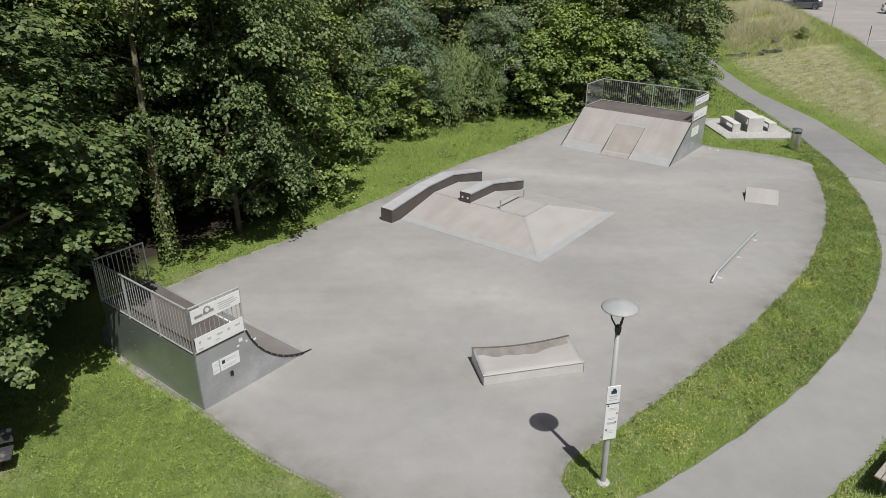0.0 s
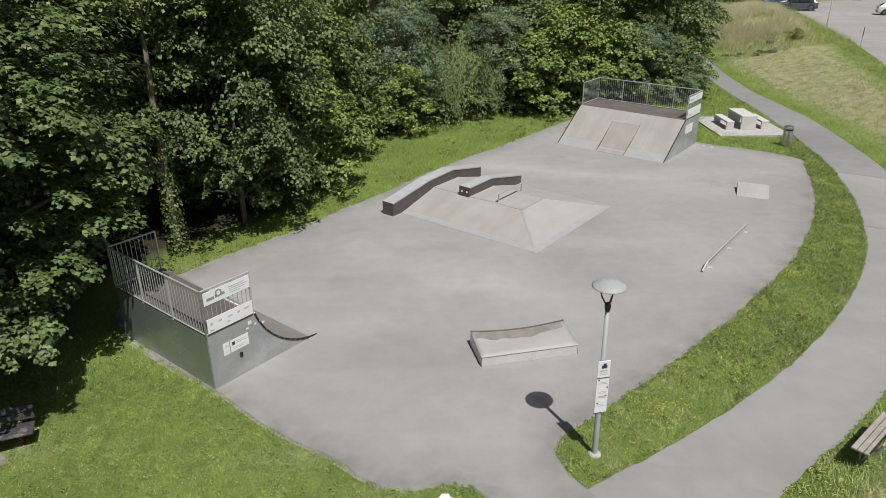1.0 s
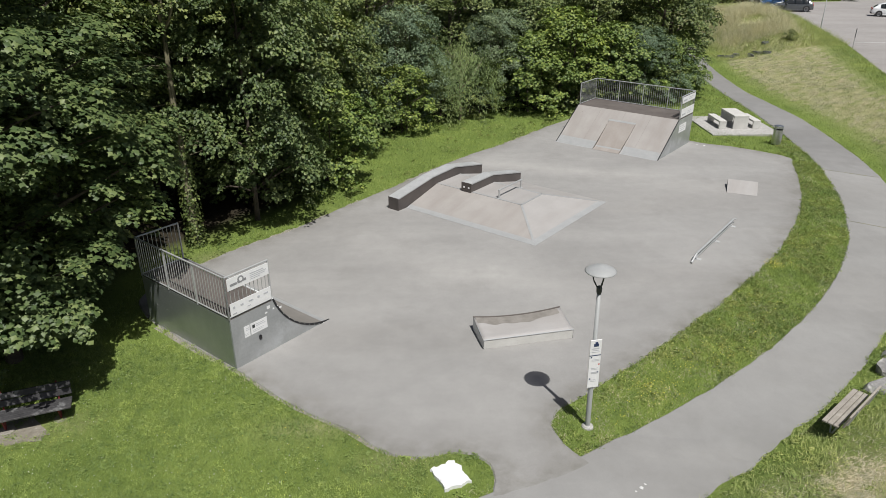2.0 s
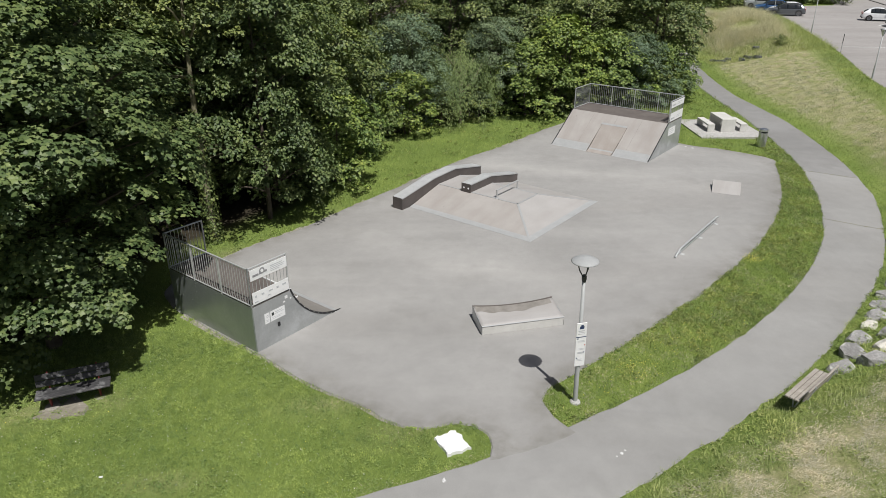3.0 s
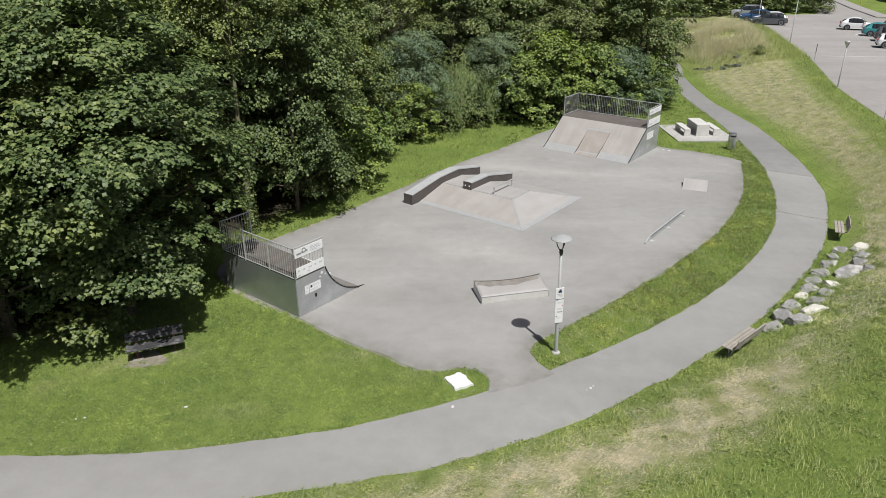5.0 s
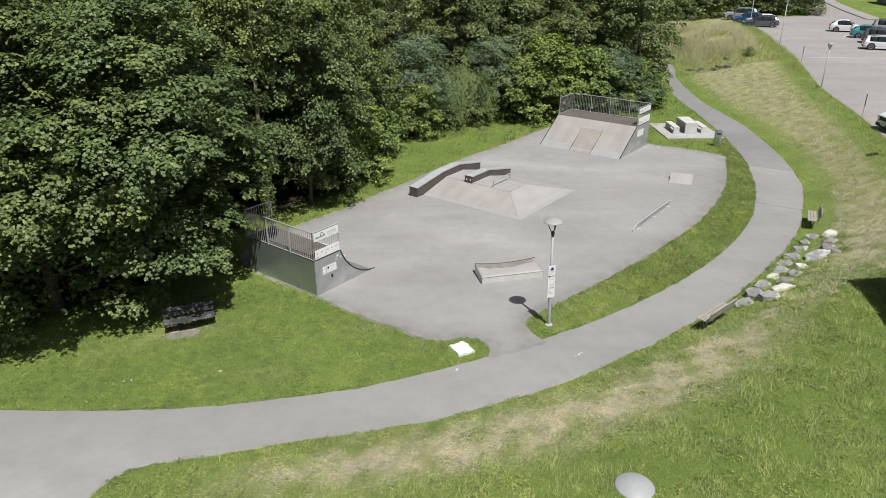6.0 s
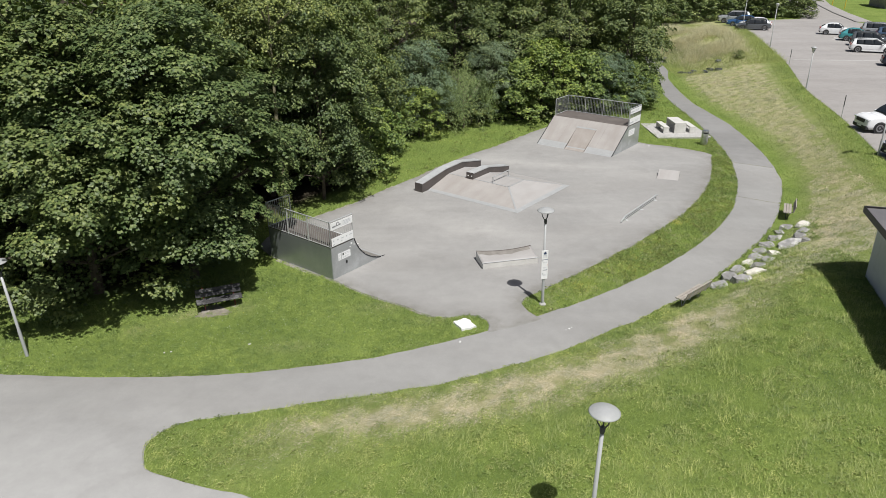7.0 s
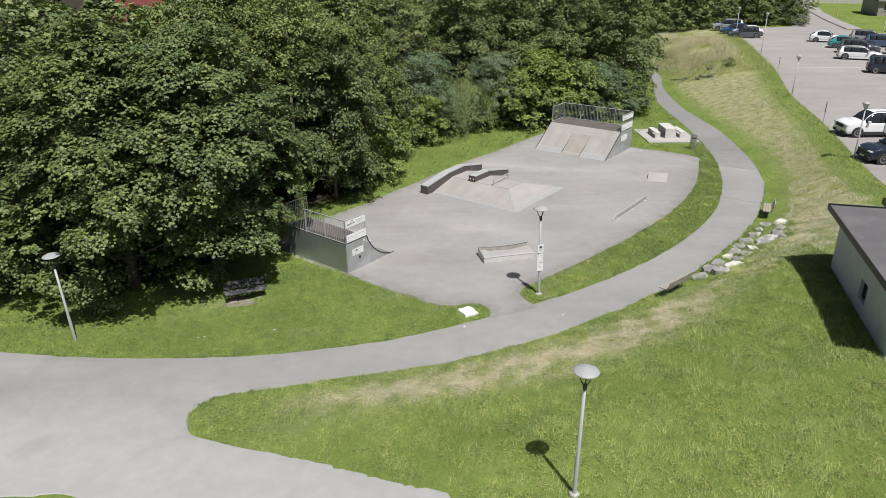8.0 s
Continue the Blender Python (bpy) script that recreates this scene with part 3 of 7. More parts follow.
def draped(name, ring, material, lift, grid=1.0, skirt=0.06, flat=None):
    """A paved area inside a ring, laid on the land, with an edge that goes down into it."""
    from mathutils.geometry import delaunay_2d_cdt
    xs = np.array([p[0] for p in ring])
    ys = np.array([p[1] for p in ring])
    gx, gy = np.meshgrid(np.arange(xs.min(), xs.max(), grid), np.arange(ys.min(), ys.max(), grid))
    gx, gy = gx.ravel(), gy.ravel()
    keep = inside(gx, gy, ring) & (reach(gx, gy, ring + ring[:1]) > grid * 0.35)
    pts = [Vector(p) for p in ring] + [Vector(p) for p in zip(gx[keep], gy[keep])]
    n = len(ring)
    v, _, f, *_ = delaunay_2d_cdt(pts, [(k, (k + 1) % n) for k in range(n)], [list(range(n))], 1, 1e-5)
    co = np.array([(p.x, p.y) for p in v])
    z = (land(co[:, 0], co[:, 1]) if flat is None else np.full(len(co), flat)) + lift
    bm = bmesh.new()
    vs = [bm.verts.new((a, b, c)) for (a, b), c in zip(co, z)]
    for q in f:
        bm.faces.new([vs[k] for k in q])
    edge = [e for e in bm.edges if e.is_boundary]
    out = {}
    for e in edge:
        f0 = e.link_faces[0].calc_center_median()
        a, b = e.verts
        d = b.co - a.co
        n = Vector((d.y, -d.x, 0)).normalized()
        if n.dot(f0 - a.co) > 0:
            n = -n
        for w in e.verts:
            out[tuple(w.co)] = out.get(tuple(w.co), Vector()) + n
    ext = bmesh.ops.extrude_edge_only(bm, edges=edge)
    for w in ext["geom"]:
        if isinstance(w, bmesh.types.BMVert):
            w.co += out.get(tuple(w.co), Vector()).normalized() * skirt - Vector((0, 0, skirt * 0.8))
    bmesh.ops.recalc_face_normals(bm, faces=bm.faces)
    ob = part(name, bm, material)
    at = np.array([v.co[:2] for v in ob.data.vertices])
    rim = np.clip(1 - reach(at[:, 0], at[:, 1], ring + ring[:1]) / 0.75, 0, 1) * (1.0 if name == "skate_park_asphalt" else 0.2)
    ob.data.attributes.new("rim", "FLOAT", "POINT").data.foreach_set("value", rim.astype(np.float32))
    if name == "skate_park_asphalt":
        worn = sum(k * np.exp(-(reach(at[:, 0], at[:, 1], line) / w) ** 2) for line, w, k in LANES)
        ob.data.attributes.new("worn", "FLOAT", "POINT").data.foreach_set("value", np.clip(worn, 0, 1).astype(np.float32))
    return ob


def rough_ring(points, amount, seed, step=0.25):
    """A closed outline with the frayed edge of old asphalt."""
    line = smooth_line(points + points[:1], step)[:-1]
    out = []
    for k, (x, y) in enumerate(line):
        n = noise.noise_vector(Vector((x * 1.3, y * 1.3, seed)))
        w = noise.noise_vector(Vector((x * 5, y * 5, seed + 7)))
        out.append((x + amount * n.x + amount * 0.5 * w.x, y + amount * n.y + amount * 0.5 * w.y))
    return out


# ---- the setting ----
# the lanes that wheels have polished pale: line, half width, strength
LANES = [([(2.0, 30.4), (7.0, 28.6), (12.1, 26.6)], 0.9, 1.0), ([(-3.0, 20.6), (0.2, 18.9), (3.4, 17.0)], 1.2, 0.7), ([(-3.2, 15.2), (2.4, 19.6)], 1.1, 0.45), ([(7.5, 24.0), (11.0, 29.5)], 1.3, 0.4), ([(1.0, 11.2), (3.8, 15.5), (8.5, 19.8)], 0.9, 0.3)]
PARK_RING = rough_ring(PARK, 0.06, 1)
PATH_RING = rough_ring(smooth_line(INNER, 2.0) + smooth_line(OUTER, 0.8) + ROAD_N + ROAD_S, 0.05, 3)
LOT_RING = [*smooth_line(LOT_EDGE, 2), (47.5, 101.5), (57, 103.0), (59.5, 107), (67, 131), (74, 147), (95, 172), (99, 170), (80.4, 147), (72.8, 128.9), (67.2, 111.9), (63.1, 97.4), (64.5, 92.5), (76, 88), (140, 60), (120, -6)]
tagged(draped("skate_park_asphalt", PARK_RING, "asphalt", 0.034, 0.5), "worn pale grey asphalt of the skate park", "asphalt", kind="structure")
tagged(draped("path", PATH_RING, "path", 0.0328, 0.5), "grey asphalt footpath curving round the skate park", "path", kind="structure")
NORTH = [p for p in smooth_line(INNER, 0.3) if p[1] > 29.4] + [p for p in smooth_line(OUTER, 0.3) if p[1] > 28.85] + [(20.25 - 0.15 * i, 28.8 + 0.0345 * i) for i in range(15)]
tagged(draped("path_north", rough_ring(NORTH, 0.05, 3), "path_dark", 0.0385, 1.0, 0.05), "darker newer asphalt of the path beyond a cracked joint", "path", kind="structure")
for k, (ax, ay, bx, by) in enumerate(((15.75, 23.0, 17.95, 22.3), (18.0, 29.3, 20.35, 28.78))):
    line = [(ax + (bx - ax) * i / 24 + 0.03 * noise.noise(Vector((i * 0.9, k, 1))), ay + (by - ay) * i / 24 + 0.05 * noise.noise(Vector((i * 0.9, k, 3)))) for i in range(25)]
    wide = [0.006 + 0.020 * abs(noise.noise(Vector((i * 0.6, k, 7)))) for i in range(25)]
    ring = [(x, y + w) for (x, y), w in zip(line, wide)] + [(x, y - w) for (x, y), w in list(zip(line, wide))[::-1]]
    tagged(draped("path_joint", ring, "joint", 0.0425, 1.0, 0.004), "cracked joint across the path with grass in it", "path joint", kind="structure")
tagged(draped("car_park", LOT_RING, "lot", 0.03, 4.0, flat=LOT_Z), "pale grey asphalt car park above the grass bank", "car park", kind="structure")



def edging(points, width, seed):
    """A frayed strip of gravel beside the asphalt."""
    line = smooth_line(points, 0.2)
    a, b = [], []
    for k, (x, y) in enumerate(line):
        p, q = Vector(line[max(k - 1, 0)]), Vector(line[min(k + 1, len(line) - 1)])
        d = (q - p).normalized()
        w = width * (0.5 + 0.9 * abs(noise.noise(Vector((x * 1.1, y * 1.1, seed))))) + 0.12 * noise.noise(Vector((x * 4, y * 4, seed)))
        a.append((x + d.y * 0.1, y - d.x * 0.1))
        b.append((x - d.y * w, y + d.x * w))
    return a + b[::-1]


tagged(draped("gravel_edge", edging([(-0.7, 9.5), (-1.49, 9.74), (-2.44, 10.48), (-3.8, 11.36), (-5.36, 12.68), (-6.6, 13.55), (-8.3, 14.9)][::-1], 0.40, 2), "gravel_dirt", 0.008, 0.5, 0.05), "strip of grey gravel between lawn and asphalt", "gravel", kind="structure")
tagged(draped("gravel_edge", edging([(-8.6, 18.6), (-7.2, 20.45), (-5.66, 22.16), (-4.01, 24.54), (-2.02, 27.24), (0.39, 30.66), (3.28, 33.87), (5.34, 36.55)], 0.16, 5), "gravel_dirt", 0.008, 0.5, 0.05), "thin dry strip of earth along the asphalt", "gravel", kind="structure")

def ground_sheet():
    near_x, near_y = np.arange(-26, 46, 0.5), np.arange(-12, 86, 0.5)
    def grow(a, b, n):
        k = np.linspace(0, 1, n) ** 2.2
        return a + (b - a) * k
    x = np.concatenate([grow(-26.5, -700, 24)[::-1], near_x, grow(46.5, 800, 26)])
    y = np.concatenate([grow(-12.5, -500, 20)[::-1], near_y, grow(86.5, 1500, 28)])
    gx, gy = np.meshgrid(x, y)
    z = land(gx.ravel(), gy.ravel())
    co = np.stack([gx.ravel(), gy.ravel(), z], 1)
    rough = np.array([noise.noise(Vector((a * 0.9, b * 0.9, 0.3))) for a, b in co[:, :2]])
    paved = np.zeros(len(co), bool)
    for ring in (PARK_RING, PATH_RING):
        paved |= inside(co[:, 0], co[:, 1], ring) & (reach(co[:, 0], co[:, 1], ring + ring[:1]) > 0.55)
    co[:, 2] += 0.010 * rough + np.where(paved, -0.08, 0.006)
    nx, ny = len(x), len(y)
    i = (np.arange(ny - 1)[:, None] * nx + np.arange(nx - 1)).ravel()
    me = raw_mesh("ground", co, np.stack([i, i + 1, i + nx + 1, i + nx], 1))
    me.polygons.foreach_set("use_smooth", [True] * len(me.polygons))
    dry = dryness(co[:, 0], co[:, 1])
    # 'bare' carries both the wood's earth and the shade painted on it
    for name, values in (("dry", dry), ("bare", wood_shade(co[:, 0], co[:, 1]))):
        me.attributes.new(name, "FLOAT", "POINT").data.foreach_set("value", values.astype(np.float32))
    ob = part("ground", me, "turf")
    return tagged(ob, "mown green lawn and grass bank with straw patches", "ground", kind="structure")


FOREST = [(-45, 17), (-24, 12.5), (-19, 11.2), (-15.5, 10.8), (-12.6, 12.4), (-10.6, 15.2), (-10.4, 18.2), (-8.4, 21.2), (-6.2, 24.4), (-5.0, 28), (-4.4, 32.6), (-1.5, 37.5), (2.1, 40.5), (6.5, 41.2), (10.5, 42.5), (14, 45), (17.2, 50), (18.2, 56), (20.5, 64), (21, 80),
          (26, 95), (40, 104), (40, 260), (-300, 260), (-300, 17)]


# trodden tan spots in the lawn: place, reach, strength
WORN_SPOTS = [(-12.4, 9.3, 0.5, 0.3, 0.8), (-10.9, 10.5, 0.9, 0.5, 0.6), (-8.9, 10.9, 0.6, 0.4, 0.45), (-3.2, 10.4, 0.9, 0.35, 0.5), (-1.2, 9.3, 0.9, 0.3, 0.5), (-6.5, 8.0, 1.2, 0.4, 0.3), (-7.6, 19.4, 1.0, 0.6, 0.5), (-4.6, 23.0, 0.6, 1.0, 0.35)]


def dryness(x, y):
    """Where the mown grass has gone to straw: a band along the bank, streaks on the slope, the mound."""
    d = reach(x, y, LOW_SIDE)
    band = np.exp(-((d - 1.65 - 0.95 * np.clip((x - 1) / 9, 0, 1)) / 1.15) ** 2) * np.clip((x + 8) / 6, 0, 1) * np.clip((30 - y) / 10, 0, 1) * np.clip((13.5 - x) / 5, 0.3, 1)
    band = band * (1.0 + 0.45 * np.sin(2.1 * x + 1.3 * y + 2 * np.sin(0.9 * y)) * np.sin(3.3 * y - 2.2 * x))
    rake = 0.5 + 0.5 * np.sin(5.2 * (0.8 * x - 0.6 * y) + 1.5 * np.sin(0.7 * x + 0.4 * y)) * np.sin(1.1 * x + 1.7 * y)
    slope = (0.5 + 0.45 * rake) * np.clip((y - 10) / 7, 0, 1) * np.clip((d - 0.7) / 1.8, 0, 1) * np.clip((reach(x, y, LOT_EDGE) - 0.8) / 2, 0, 1)
    mound = np.exp(-(((x - 29.4) / 4.0) ** 2 + ((y - 73) / 11.0) ** 2) ** 2)
    out = np.where(inside(x, y, LOW_RING) | inside(x, y, HIGH_RING), 0.0, np.maximum(band * 0.95, slope))
    spots = sum(k * np.exp(-(((x - a) / ra) ** 2 + ((y - b) / rb) ** 2)) for a, b, ra, rb, k in WORN_SPOTS)
    return np.clip(np.maximum(np.maximum(out, mound), spots * np.where(inside(x, y, LOW_RING), 1.0, 0.0)), 0, 1)


# mask of the bare wood floor, whose colour includes painted canopy shade
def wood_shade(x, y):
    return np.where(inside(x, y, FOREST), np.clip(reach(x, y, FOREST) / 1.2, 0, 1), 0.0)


ground_sheet()

# ---- ramps ----
def bars_of_print(parent, rows, at, right, up, material="ink", depth=0.004):
    """Unreadable writing as plain bars: rows of (x, y, width, height) on a board."""
    for x, y, w, h in rows:
        m = Matrix((( *right, 0), (*up, 0), (*right.cross(up), 0), (0, 0, 0, 1))).transposed()
        m.translation = at + right * x + up * y
        part("print_bar", new_box((0, 0, 0), (w, h, depth)), material, parent, m=m)


def railing(parent, a, b, h, posts, material="tube", gap=0.115, z0=0.04):
    """A railing from a to b: frame, posts and single balusters."""
    a, b = Vector(a), Vector(b)
    d = (b - a)
    l = d.length
    up = Vector((0, 0, 1))
    bm = bmesh.new()
    rod(bm, a + up * h, b + up * h, 0.024)
    rod(bm, a + up * z0, b + up * z0, 0.02)
    for k in range(posts):
        p = a + d * (k / (posts - 1))
        rod(bm, p - up * 0.02, p + up * (h + 0.02), 0.026)
    frame_ob = part("railing", bm, material, parent, "galvanised tube railing")
    shared = mesh_of("baluster", new_rod((0, 0, z0), (0, 0, h), 0.0085, seg=6))
    shared.materials.append(M[material])
    n = int(l / gap)
    for k in range(1, n):
        p = a + d * (k / n)
        part("baluster", shared, material, frame_ob, m=Matrix.Translation(p))
    return frame_ob


def sign_board(parent, a, b, z0, z1, label, thick=0.012, out=(0, -1, 0)):
    """A flat board between two points, at two heights."""
    a, b = Vector(a), Vector(b)
    right = (b - a).normalized()
    n = Vector(out)
    bm = bmesh.new()
    vs = [a + Vector((0, 0, z0)), b + Vector((0, 0, z0)), b + Vector((0, 0, z1)), a + Vector((0, 0, z1))]
    lo = [bm.verts.new(v) for v in vs]
    hi = [bm.verts.new(v + n * thick) for v in vs]
    bm.faces.new(lo[::-1])
    bm.faces.new(hi)
    for k in range(4):
        bm.faces.new((lo[k], lo[(k + 1) % 4], hi[(k + 1) % 4], hi[k]))
    bmesh.ops.recalc_face_normals(bm, faces=bm.faces)
    return part("sign_board", bm, "white", parent, label), right, n


def quarter_pipe():
    H, D, X, W = 1.48, 1.36, 3.38, 4.05
    q = thing("quarter_pipe", park(-11.33, 1.98), "quarter pipe ramp of galvanised steel with railed deck, beside the trees", "skate ramp")
    R = 2.118
    curve = []
    for k in range(25):
        x = D + (X - D) * k / 24
        curve.append((x, R - math.sqrt(max(R * R - (X - x) ** 2, 0))))
    curve[0] = (D, H)
    # side walls
    for y, lab in ((0.0, "dull grey steel side panel with stickers"), (W - 0.03, "")):
        part("side_panel", prism(bmesh.new(), [(0, 0), (0, H - 0.02)] + [(x, max(z - 0.02, 0)) for x, z in curve] , y, y + 0.03), "galv", q, lab)
    part("back_panel", new_box((-0.012, 0.03, 0.0), (0.012, W - 0.03, H - 0.02)), "galv_smooth", q, "galvanised back panel with rivets")
    shared = mesh_of("rivet", lathe(bmesh.new(), [(0.0, 0.006), (0.009, 0.004), (0.011, 0.0)], 6))
    shared.materials.append(M["plate"])
    for row, n in ((H - 0.1, 16), (H * 0.5, 9), (0.08, 12)):
        for k in range(n):
            part("rivet", shared, "tube", q, m=pose(-0.012, 0.12 + (W - 0.24) * k / (n - 1), row, 0, -90, 0))
    for k in range(7):
        part("rivet", shared, "tube", q, m=pose(-0.012, 1.35, 0.15 + 0.19 * k, 0, -90, 0))
        part("rivet", shared, "tube", q, m=pose(-0.012, 2.7, 0.15 + 0.19 * k, 0, -90, 0))
    part("deck", new_box((0.0, 0.0, H - 0.02), (D - 0.03, W, H + 0.012), 0.004), "deck", q, "dark brown deck boards")
    part("ramp_surface", sheet(bmesh.new(), [(x, z + 0.006) for x, z in curve], 0.03, W - 0.03, 0.02), "ply_dark", q, "curved grey brown riding surface")
    part("threshold_plate", sheet(bmesh.new(), [(X - 0.42, 0.056), (X - 0.2, 0.022), (X + 0.14, 0.008)], 0.0, W, 0.006), "plate", q, "thin steel threshold plate")
    part("coping", new_rod((D, 0, H + 0.005), (D, W, H + 0.005), 0.03, seg=10), "tube", q, "round steel coping", True)
    trim = part("edge_trim", sheet(bmesh.new(), [(x, z + 0.03) for x, z in curve[:23]], -0.012, 0.035, 0.05), "black", q, "black edge strip with bright bolts")
    bolt = mesh_of("bolt", lathe(bmesh.new(), [(0.0, 0.006), (0.012, 0.004), (0.012, 0.0)], 6))
    bolt.materials.append(M["white"])
    for k in range(1, 22, 2):
        x, z = curve[k]
        part("bolt", bolt, "white", trim, m=pose(x + 0.012, -0.012, z, 90, 0, 0))
    # railings round the deck
    railing(q, (0, 0.02, H), (0, W - 0.02, H), 1.15, 4)
    railing(q, (0, W - 0.02, H), (D - 0.05, W - 0.02, H), 1.15, 2)
    railing(q, (0, 0.02, H), (D - 0.05, 0.02, H), 1.15, 2)
    for z0, z1, lab in ((0.78, 1.1, "white sponsor board with printed emblem"), (0.06, 0.42, "white board with small printed marks")):
        s, right, n = sign_board(q, (0.04, -0.012, H), (D - 0.07, -0.012, H), z0, z1, lab)
        at = Vector((0.04, -0.026, H + z0))
        up = Vector((0, 0, 1))
        if z0 > 0.5:
            bars_of_print(s, [(0.68, 0.22, 0.42, 0.02), (0.68, 0.17, 0.5, 0.016), (0.68, 0.12, 0.46, 0.016), (0.68, 0.07, 0.3, 0.014)], at, right, up)
            bars_of_print(s, [(0.08, 0.1, 0.2, 0.06), (0.3, 0.11, 0.1, 0.07), (0.44, 0.12, 0.12, 0.06)], at, right, up, "ink_dark")
            bm = lathe(bmesh.new(), [(0.0, 0.006), (0.09, 0.006), (0.09, 0.0)], 16)
            part("emblem", bm, "ink_dark", s, m=Matrix.Translation(at + right * 0.4 + up * 0.2) @ pose(0, 0, 0, 90, 0, 0))
            bm = lathe(bmesh.new(), [(0.0, 0.009), (0.05, 0.009), (0.05, 0.0)], 16)
            part("emblem", bm, "white", s, m=Matrix.Translation(at + right * 0.4 + up * 0.2) @ pose(0, 0, 0, 90, 0, 0))
        else:
            bars_of_print(s, [(0.08, 0.2, 0.06, 0.06), (0.3, 0.2, 0.09, 0.05), (0.55, 0.21, 0.14, 0.035), (0.82, 0.2, 0.07, 0.06), (1.02, 0.22, 0.14, 0.04), (0.05, 0.05, 0.12, 0.03), (0.5, 0.1, 0.1, 0.02)], at, right, up)
    for x, z0, z1, w in ((0.36, 0.78, 1.1, 0.17), (0.56, 0.78, 1.1, 0.52)):
        s, right, n = sign_board(q, (x, 0, 0), (x + w, 0, 0), z0, z1, "white rule sticker on the steel side", 0.004)
        bars_of_print(s, [(w * 0.3, 0.24, w * 0.5, 0.016), (w * 0.3, 0.19, w * 0.6, 0.012), (w * 0.1, 0.1, w * 0.7, 0.01), (w * 0.1, 0.06, w * 0.6, 0.01)], Vector((x, -0.005, z0)), right, Vector((0, 0, 1)), "ink", 0.003)
        if w > 0.3:
            bars_of_print(s, [(0.05, 0.17, 0.08, 0.09)], Vector((x, -0.005, z0)), right, Vector((0, 0, 1)), "charcoal", 0.003)
    for x, z, w, h in ((1.12, 1.28, 0.1, 0.09), (1.3, 1.2, 0.05, 0.05), (1.45, 1.14, 0.14, 0.05), (1.62, 1.02, 0.16, 0.05), (1.05, 1.18, 0.07, 0.04)):
        if z < R - math.sqrt(max(R * R - (X - x) ** 2, 0)) - 0.05 or x < D:
            part("sticker", new_box((x, -0.004, z), (x + w, 0, z + h)), "white", q)
    part("graffito", new_box((0.78, -0.004, 0.52), (0.86, 0, 0.66), 0.02), "black", q, "small black paint blot")


def bank_ramp():
    H, X, D, W = 1.62, 2.25, 1.95, 5.68
    b = thing("bank_ramp", park(12.5, 0.62), "wide bank ramp with railed deck, worn brown boards and steel sides", "skate ramp")
    for y in (0.0, W - 0.03):
        part("side_panel", prism(bmesh.new(), [(0.02, 0), (X, H - 0.02), (X + D, H - 0.02), (X + D, 0)], y, y + 0.03), "galv", b, "galvanised steel side panel")
    part("back_panel", new_box((X + D - 0.02, 0.03, 0), (X + D, W - 0.03, H - 0.02)), "galv", b)
    part("deck", new_box((X, 0.0, H - 0.02), (X + D, W, H + 0.012), 0.004), "deck", b, "dark brown deck boards")
    s = H / X
    part("ramp_surface", sheet(bmesh.new(), [(0.3, 0.3 * s + 0.008), (X + 0.01, H + 0.01)], 0.02, W - 0.02, 0.02), "ply", b, "worn pinkish brown riding boards")
    part("threshold_plate", sheet(bmesh.new(), [(-0.1, 0.037), (0.02, 0.04), (0.42, 0.42 * s + 0.012)], 0.0, W, 0.008), "plate", b, "blue grey steel threshold plate")
    # raised plank in the middle of the bank, steeper at its head
    y0, y1 = 2.0, 3.45
    part("kicker", prism(bmesh.new(), [(-0.14, 0.037), (0.1, 0.08), (1.52, 1.52 * s + 0.13), (1.6, 1.6 * s + 0.12), (1.62, 1.62 * s), (0.2, 0.2 * s)], y0, y1, 0.006), "ply_brown", b, "raised brown wooden kicker in the middle of the bank")
    part("kicker_edge", sheet(bmesh.new(), [(1.5, 1.5 * s + 0.132), (1.6, 1.6 * s + 0.130)], y0 - 0.02, y1 + 0.02, 0.02), "plate", b, "steel strip along the kicker head")
    part("kicker_foot", sheet(bmesh.new(), [(-0.15, 0.042), (0.1, 0.085), (0.26, 0.205)], y0, y1, 0.008), "ply_brown", b)
    for y in (0.0, W):
        part("edge_trim", sheet(bmesh.new(), [(0.0, 0.045), (X, H + 0.02)], y - 0.015, y + 0.02, 0.04), "black", b)
    for y in (1.42, 2.84, 4.26):
        part("board_joint", sheet(bmesh.new(), [(0.42, 0.42 * s + 0.011), (X, H + 0.011)], y, y + 0.005, 0.006), "ply_dark", b)
    railing(b, (X + D - 0.03, 0.03, H), (X + D - 0.03, W - 0.03, H), 1.15, 5)
    railing(b, (X + 0.1, W - 0.03, H), (X + D - 0.03, W - 0.03, H), 1.15, 2)
    railing(b, (X + 0.1, 0.03, H), (X + D - 0.03, 0.03, H), 1.15, 2)
    for z0, z1 in ((0.78, 1.1), (0.06, 0.5)):
        sb, right, n = sign_board(b, (X + 0.14, 0.0, H), (X + D - 0.06, 0.0, H), z0, z1, "white sponsor board on the railing")
        bars_of_print(sb, [(0.1, 0.1, 0.5, 0.08), (0.8, 0.2, 0.6, 0.02), (0.8, 0.12, 0.5, 0.02)], Vector((X + 0.14, -0.014, H + z0)), right, Vector((0, 0, 1)), "ink")
    sb, right, n = sign_board(b, (X + 0.15, 0.0, 0), (X + 1.1, 0.0, 0), 0.9, 1.32, "white rule sticker on the steel side", 0.004)
    bars_of_print(sb, [(0.1, 0.3, 0.5, 0.03), (0.1, 0.2, 0.7, 0.02), (0.1, 0.1, 0.6, 0.02)], Vector((X + 0.15, -0.005, 0.9)), right, Vector((0, 0, 1)), "ink", 0.003)


